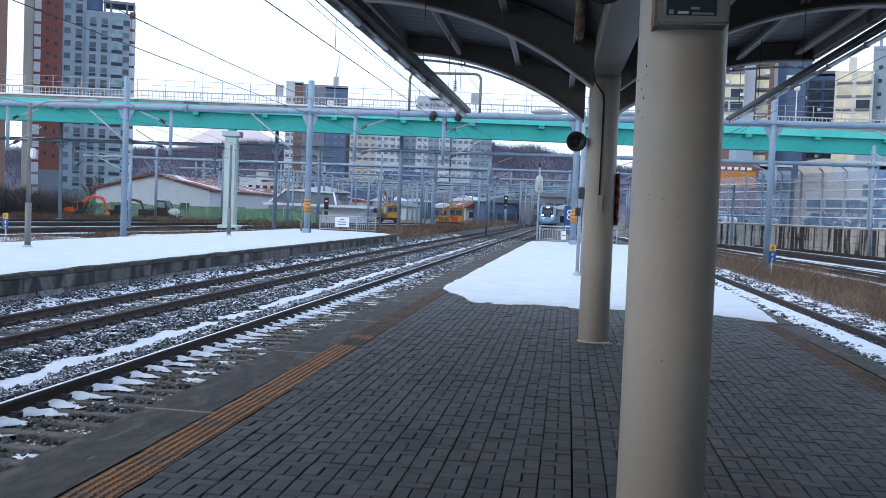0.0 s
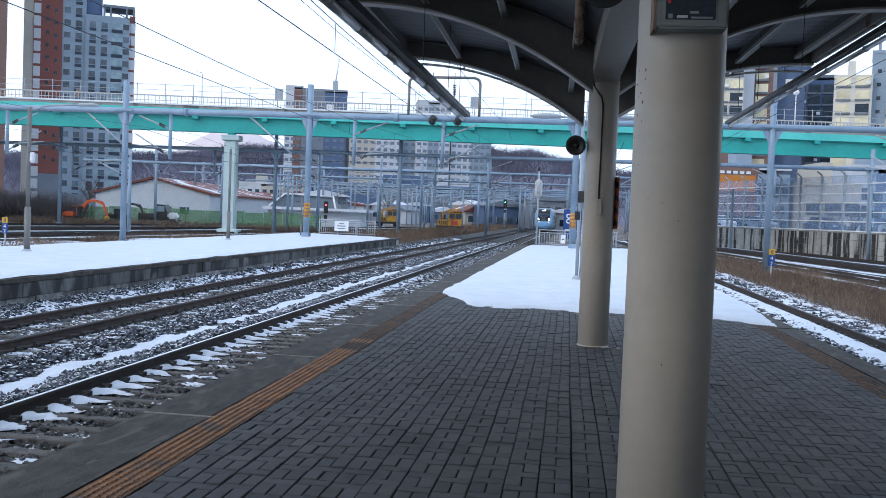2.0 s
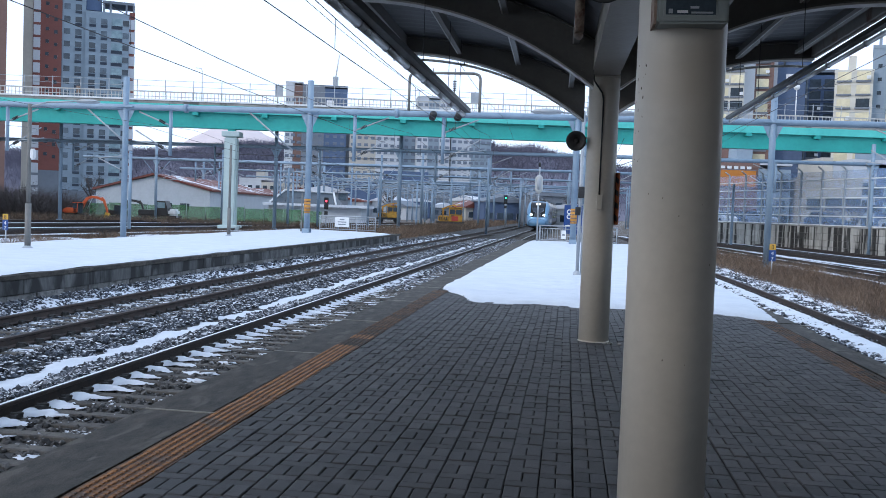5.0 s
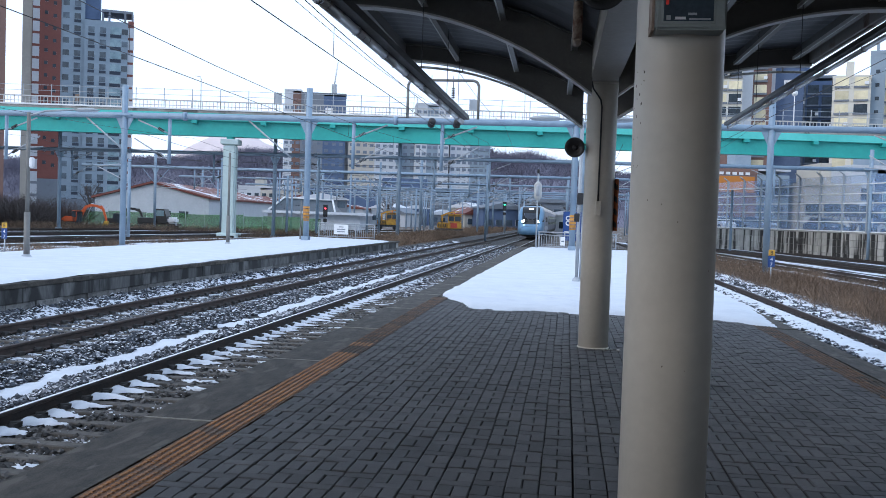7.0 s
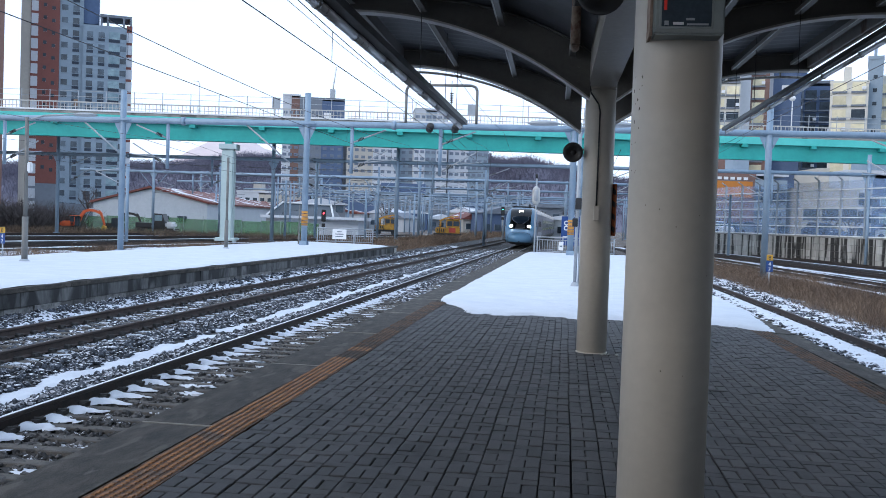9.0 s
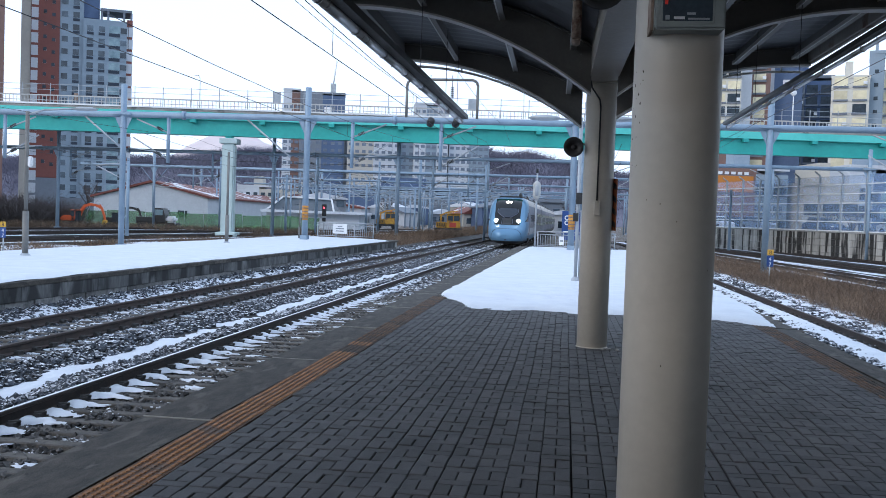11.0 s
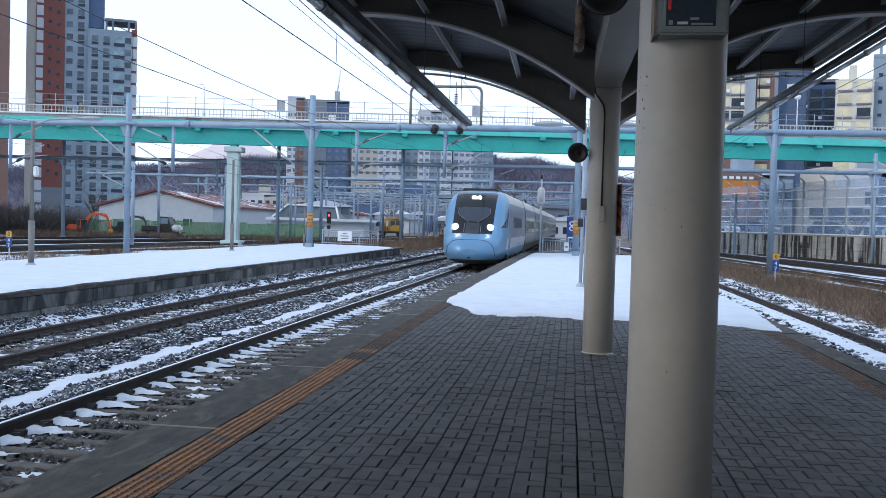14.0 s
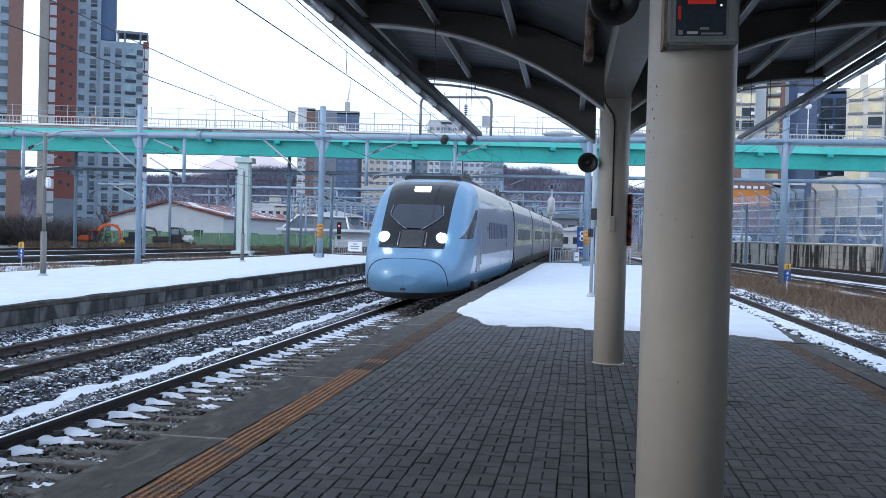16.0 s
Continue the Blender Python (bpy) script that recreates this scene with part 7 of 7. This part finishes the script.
# far slender masts between the portals, catenary furniture of the yard
for k, (x, y, h) in enumerate(((-33, 66, 6.2), (-29.5, 95, 6.5), (-22, 101, 6), (-36, 118, 7), (-20.5, 126, 6.4), (-12.0, 128, 7), (-9.6, 152, 7), (5.5, 122, 7), (16.3, 92, 6.2), (25.5, 80.5, 6.4), (-8.7, 182, 7), (4.0, 160, 7), (-24.5, 160, 7), (-31, 185, 7))):
    s = thing("line_mast", pose(x, y, -0.98), "slender blue-grey overhead line mast", "mast", "line masts")
    part("mast", tube(bmesh.new(), (0, 0, 0), (0, 0, h), 0.14, 0.12, seg=10), MASTBLUE, s)
    bm = bmesh.new()
    d = 1 if k % 2 else -1
    chain(bm, [(0, 0, h - 0.3), (2.6 * d, 0, h - 0.6), (0, 0, h - 1.8)], 0.04, 5)
    part("bracket_arm", bm, GALV, s)

# lighter portals of the yard between the main ones
for n_, (y, x0, x1, z) in enumerate(((97, -46, -9.5, 6.1), (126, -50, -10, 6.3), (150, -44, 3, 5.9), (160, -52, -8, 6.6), (186, -46, 6, 6.1), (196, -40, 12, 6.8), (222, -44, 4, 6.2), (256, -50, 8, 6.5), (292, -52, 10, 6.3))):
    p = thing("yard_portal", pose(0, y, -0.98), "slender blue-grey yard portal with braces", "overhead line portal", "yard portals")
    nm = 4
    for k in range(nm + 1):
        x = x0 + (x1 - x0) * k / nm + 1.6 * math.sin(3 * k + y)
        m_ = part("mast", tube(bmesh.new(), (x, 0, 0), (x, 0, z + 2.2), 0.14, 0.11, seg=8), MASTBLUE, p)
        bm = bmesh.new()
        tube(bm, (x, 0, z - 0.9), (x + 1.6, 0, z + 0.9), 0.045, seg=5)
        tube(bm, (x, 0, z - 0.9), (x - 1.6, 0, z + 0.9), 0.045, seg=5)
        part("brace", bm, MASTBLUE, m_)
        bm = bmesh.new()
        chain(bm, [(x, 0, z + 0.2), (x + 2.4, 0, z - 0.5), (x + 0.1, 0, z - 1.3), (x + 2.9, 0, z - 1.2)], 0.035, 5)
        part("cantilever", bm, GALV, m_)
        bm = bmesh.new()
        for q in range(3):
            tube(bm, (x + 0.5 + 0.1 * q, 0, z + 0.07 - 0.03 * q), (x + 0.56 + 0.1 * q, 0, z + 0.05 - 0.03 * q), 0.09, seg=7)
        part("insulator", bm, BLACK, m_)
    part("beam", tube(bmesh.new(), (x0 - 1, 0, z + 0.98), (x1 + 1, 0, z + 0.98), 0.11, seg=8), MASTBLUE, p)
    bm = bmesh.new()
    chain(bm, [(x0 - 1, 0, z + 1.9), (x0 + (x1 - x0) * 0.5, 0, z + 1.75), (x1 + 1, 0, z + 1.9)], 0.025, 5)
    part("span_wire", bm, WIRE, p)
bm = bmesh.new()
for xa, xb, z, sag in ((-17, -14, 4.8, 0.1), (-17, -14, 5.9, 0.5), (-24, -18, 4.8, 0.1), (-24, -18, 5.8, 0.5), (-31, -24, 4.9, 0.1), (-38, -29, 5.7, 0.5), (3, 3.5, 4.8, 0.1), (3, 3.5, 5.8, 0.5)):
    for a, b in zip(stops[2:], stops[3:]):
        qa, qb = (a - 49.5) / 262, (b - 49.5) / 262
        chain(bm, span(xa + (xb - xa) * qa, a, z, xa + (xb - xa) * qb, b, z, sag, n=6), 0.012, 4)
part("yard_line", bm, WIRE, wires)

# ---------------------------------------------------------------- small houses and sheds between yard and blocks
rng = random.Random(77)
for k in range(26):
    u, d = rng.uniform(-62, 22), rng.uniform(165, 285)
    w, dep, h = rng.uniform(5, 11), rng.uniform(6, 9), rng.uniform(3.0, 6.5)
    wall_m = rng.choice([WHITEWALL, MIDGREY, DEEPBLUE, BEIGE, PALEGREY, MIDGREY])
    hs = thing("small_house", town(u, d, -1.0, rng.uniform(-25, 25)), "low town house with a snow-covered pitched roof", "house", "low town houses")
    part("wall", cube(0, w, 0, dep, 0, h), wall_m, hs)
    bm = extruded([(-0.4, h), (w + 0.4, h), (w + 0.4, h + 0.2), (w / 2, h + rng.uniform(1.0, 1.8)), (-0.4, h + 0.2)], -0.5, dep + 0.5)
    part("roof", bm, rng.choice([SNOW, REDROOF, MIDGREY, SNOW]), hs)
    for i in range(int(w / 2.4)):
        share("window", WIN_A, hs, (1.4 + 2.4 * i, -0.05, 1.2))
        if h > 5:
            share("window", WIN_A, hs, (1.4 + 2.4 * i, -0.05, 3.8))

# leafless street trees in front of the blocks: trunk, limbs and a crown of fine twigs


def bare_tree(m, h, seed):
    t = thing("bare_tree", m, "leafless winter tree with a spreading crown", "tree", "bare trees")
    rng = random.Random(seed)
    bm = bmesh.new()
    tube(bm, (0, 0, 0), (0, 0, h * 0.45), h * 0.03, h * 0.02, 8)
    ends = []
    for k in range(7):
        a = k * 0.9 + rng.uniform(-0.3, 0.3)
        p = Vector((0, 0, h * rng.uniform(0.28, 0.45)))
        q = p + Vector((math.cos(a) * h * 0.2, math.sin(a) * h * 0.2, h * rng.uniform(0.2, 0.38)))
        tube(bm, p, q, h * 0.013, h * 0.006, 5)
        ends.append((p, q))
    part("trunk", bm, BARK, t)
    vs, fs = [], []
    for p, q in ends:
        for _ in range(60):
            s0 = p.lerp(q, rng.uniform(0.4, 1.0))
            e = s0 + Vector((rng.uniform(-1, 1), rng.uniform(-1, 1), rng.uniform(-0.1, 1.2))) * h * 0.17
            w = Vector((rng.uniform(-1, 1), rng.uniform(-1, 1), 0)) * h * 0.0035
            n = len(vs)
            vs += [s0 - w, s0 + w, e]
            fs.append((n, n + 1, n + 2))
    me = bpy.data.meshes.new("crown")
    me.from_pydata([tuple(v) for v in vs], [], fs)
    me.materials.append(BARK)
    share("crown", me, t)
    return t


for k, (u, d, h) in enumerate(((-68, 118, 6), (-58, 150, 8), (18, 220, 9), (30, 240, 10), (36, 118, 7), (48, 112, 6), (58, 128, 8), (-14, 230, 9), (25, 175, 8))):
    bare_tree(town(u, d, -1.0), h, k)
rr = np.random.default_rng(31)
spots = []
for _ in range(9000):
    p = town(-46 + 36 * rr.random(), 92 + 14 * rr.random(), 0).translation
    if nz(p.x, p.y, 0.3, 4.0) > -0.1:
        spots.append((p.x, p.y, -0.98, rr.uniform(0.3, 0.9), rr.uniform(0.012, 0.03)))
brush("dry_weeds", spots, WEED, 9, "brown dry weeds before the yard fence")

for k in range(7):
    part("letter_bar", cube(0.9 + 0.9 * k, 1.5 + 0.9 * k, -0.34, -0.31, 9.78, 10.15), WHITE, shop)
part("sign_rail", cube(0.5, 7.6, -0.32, -0.2, 9.62, 9.7), MIDGREY, shop)

motions()
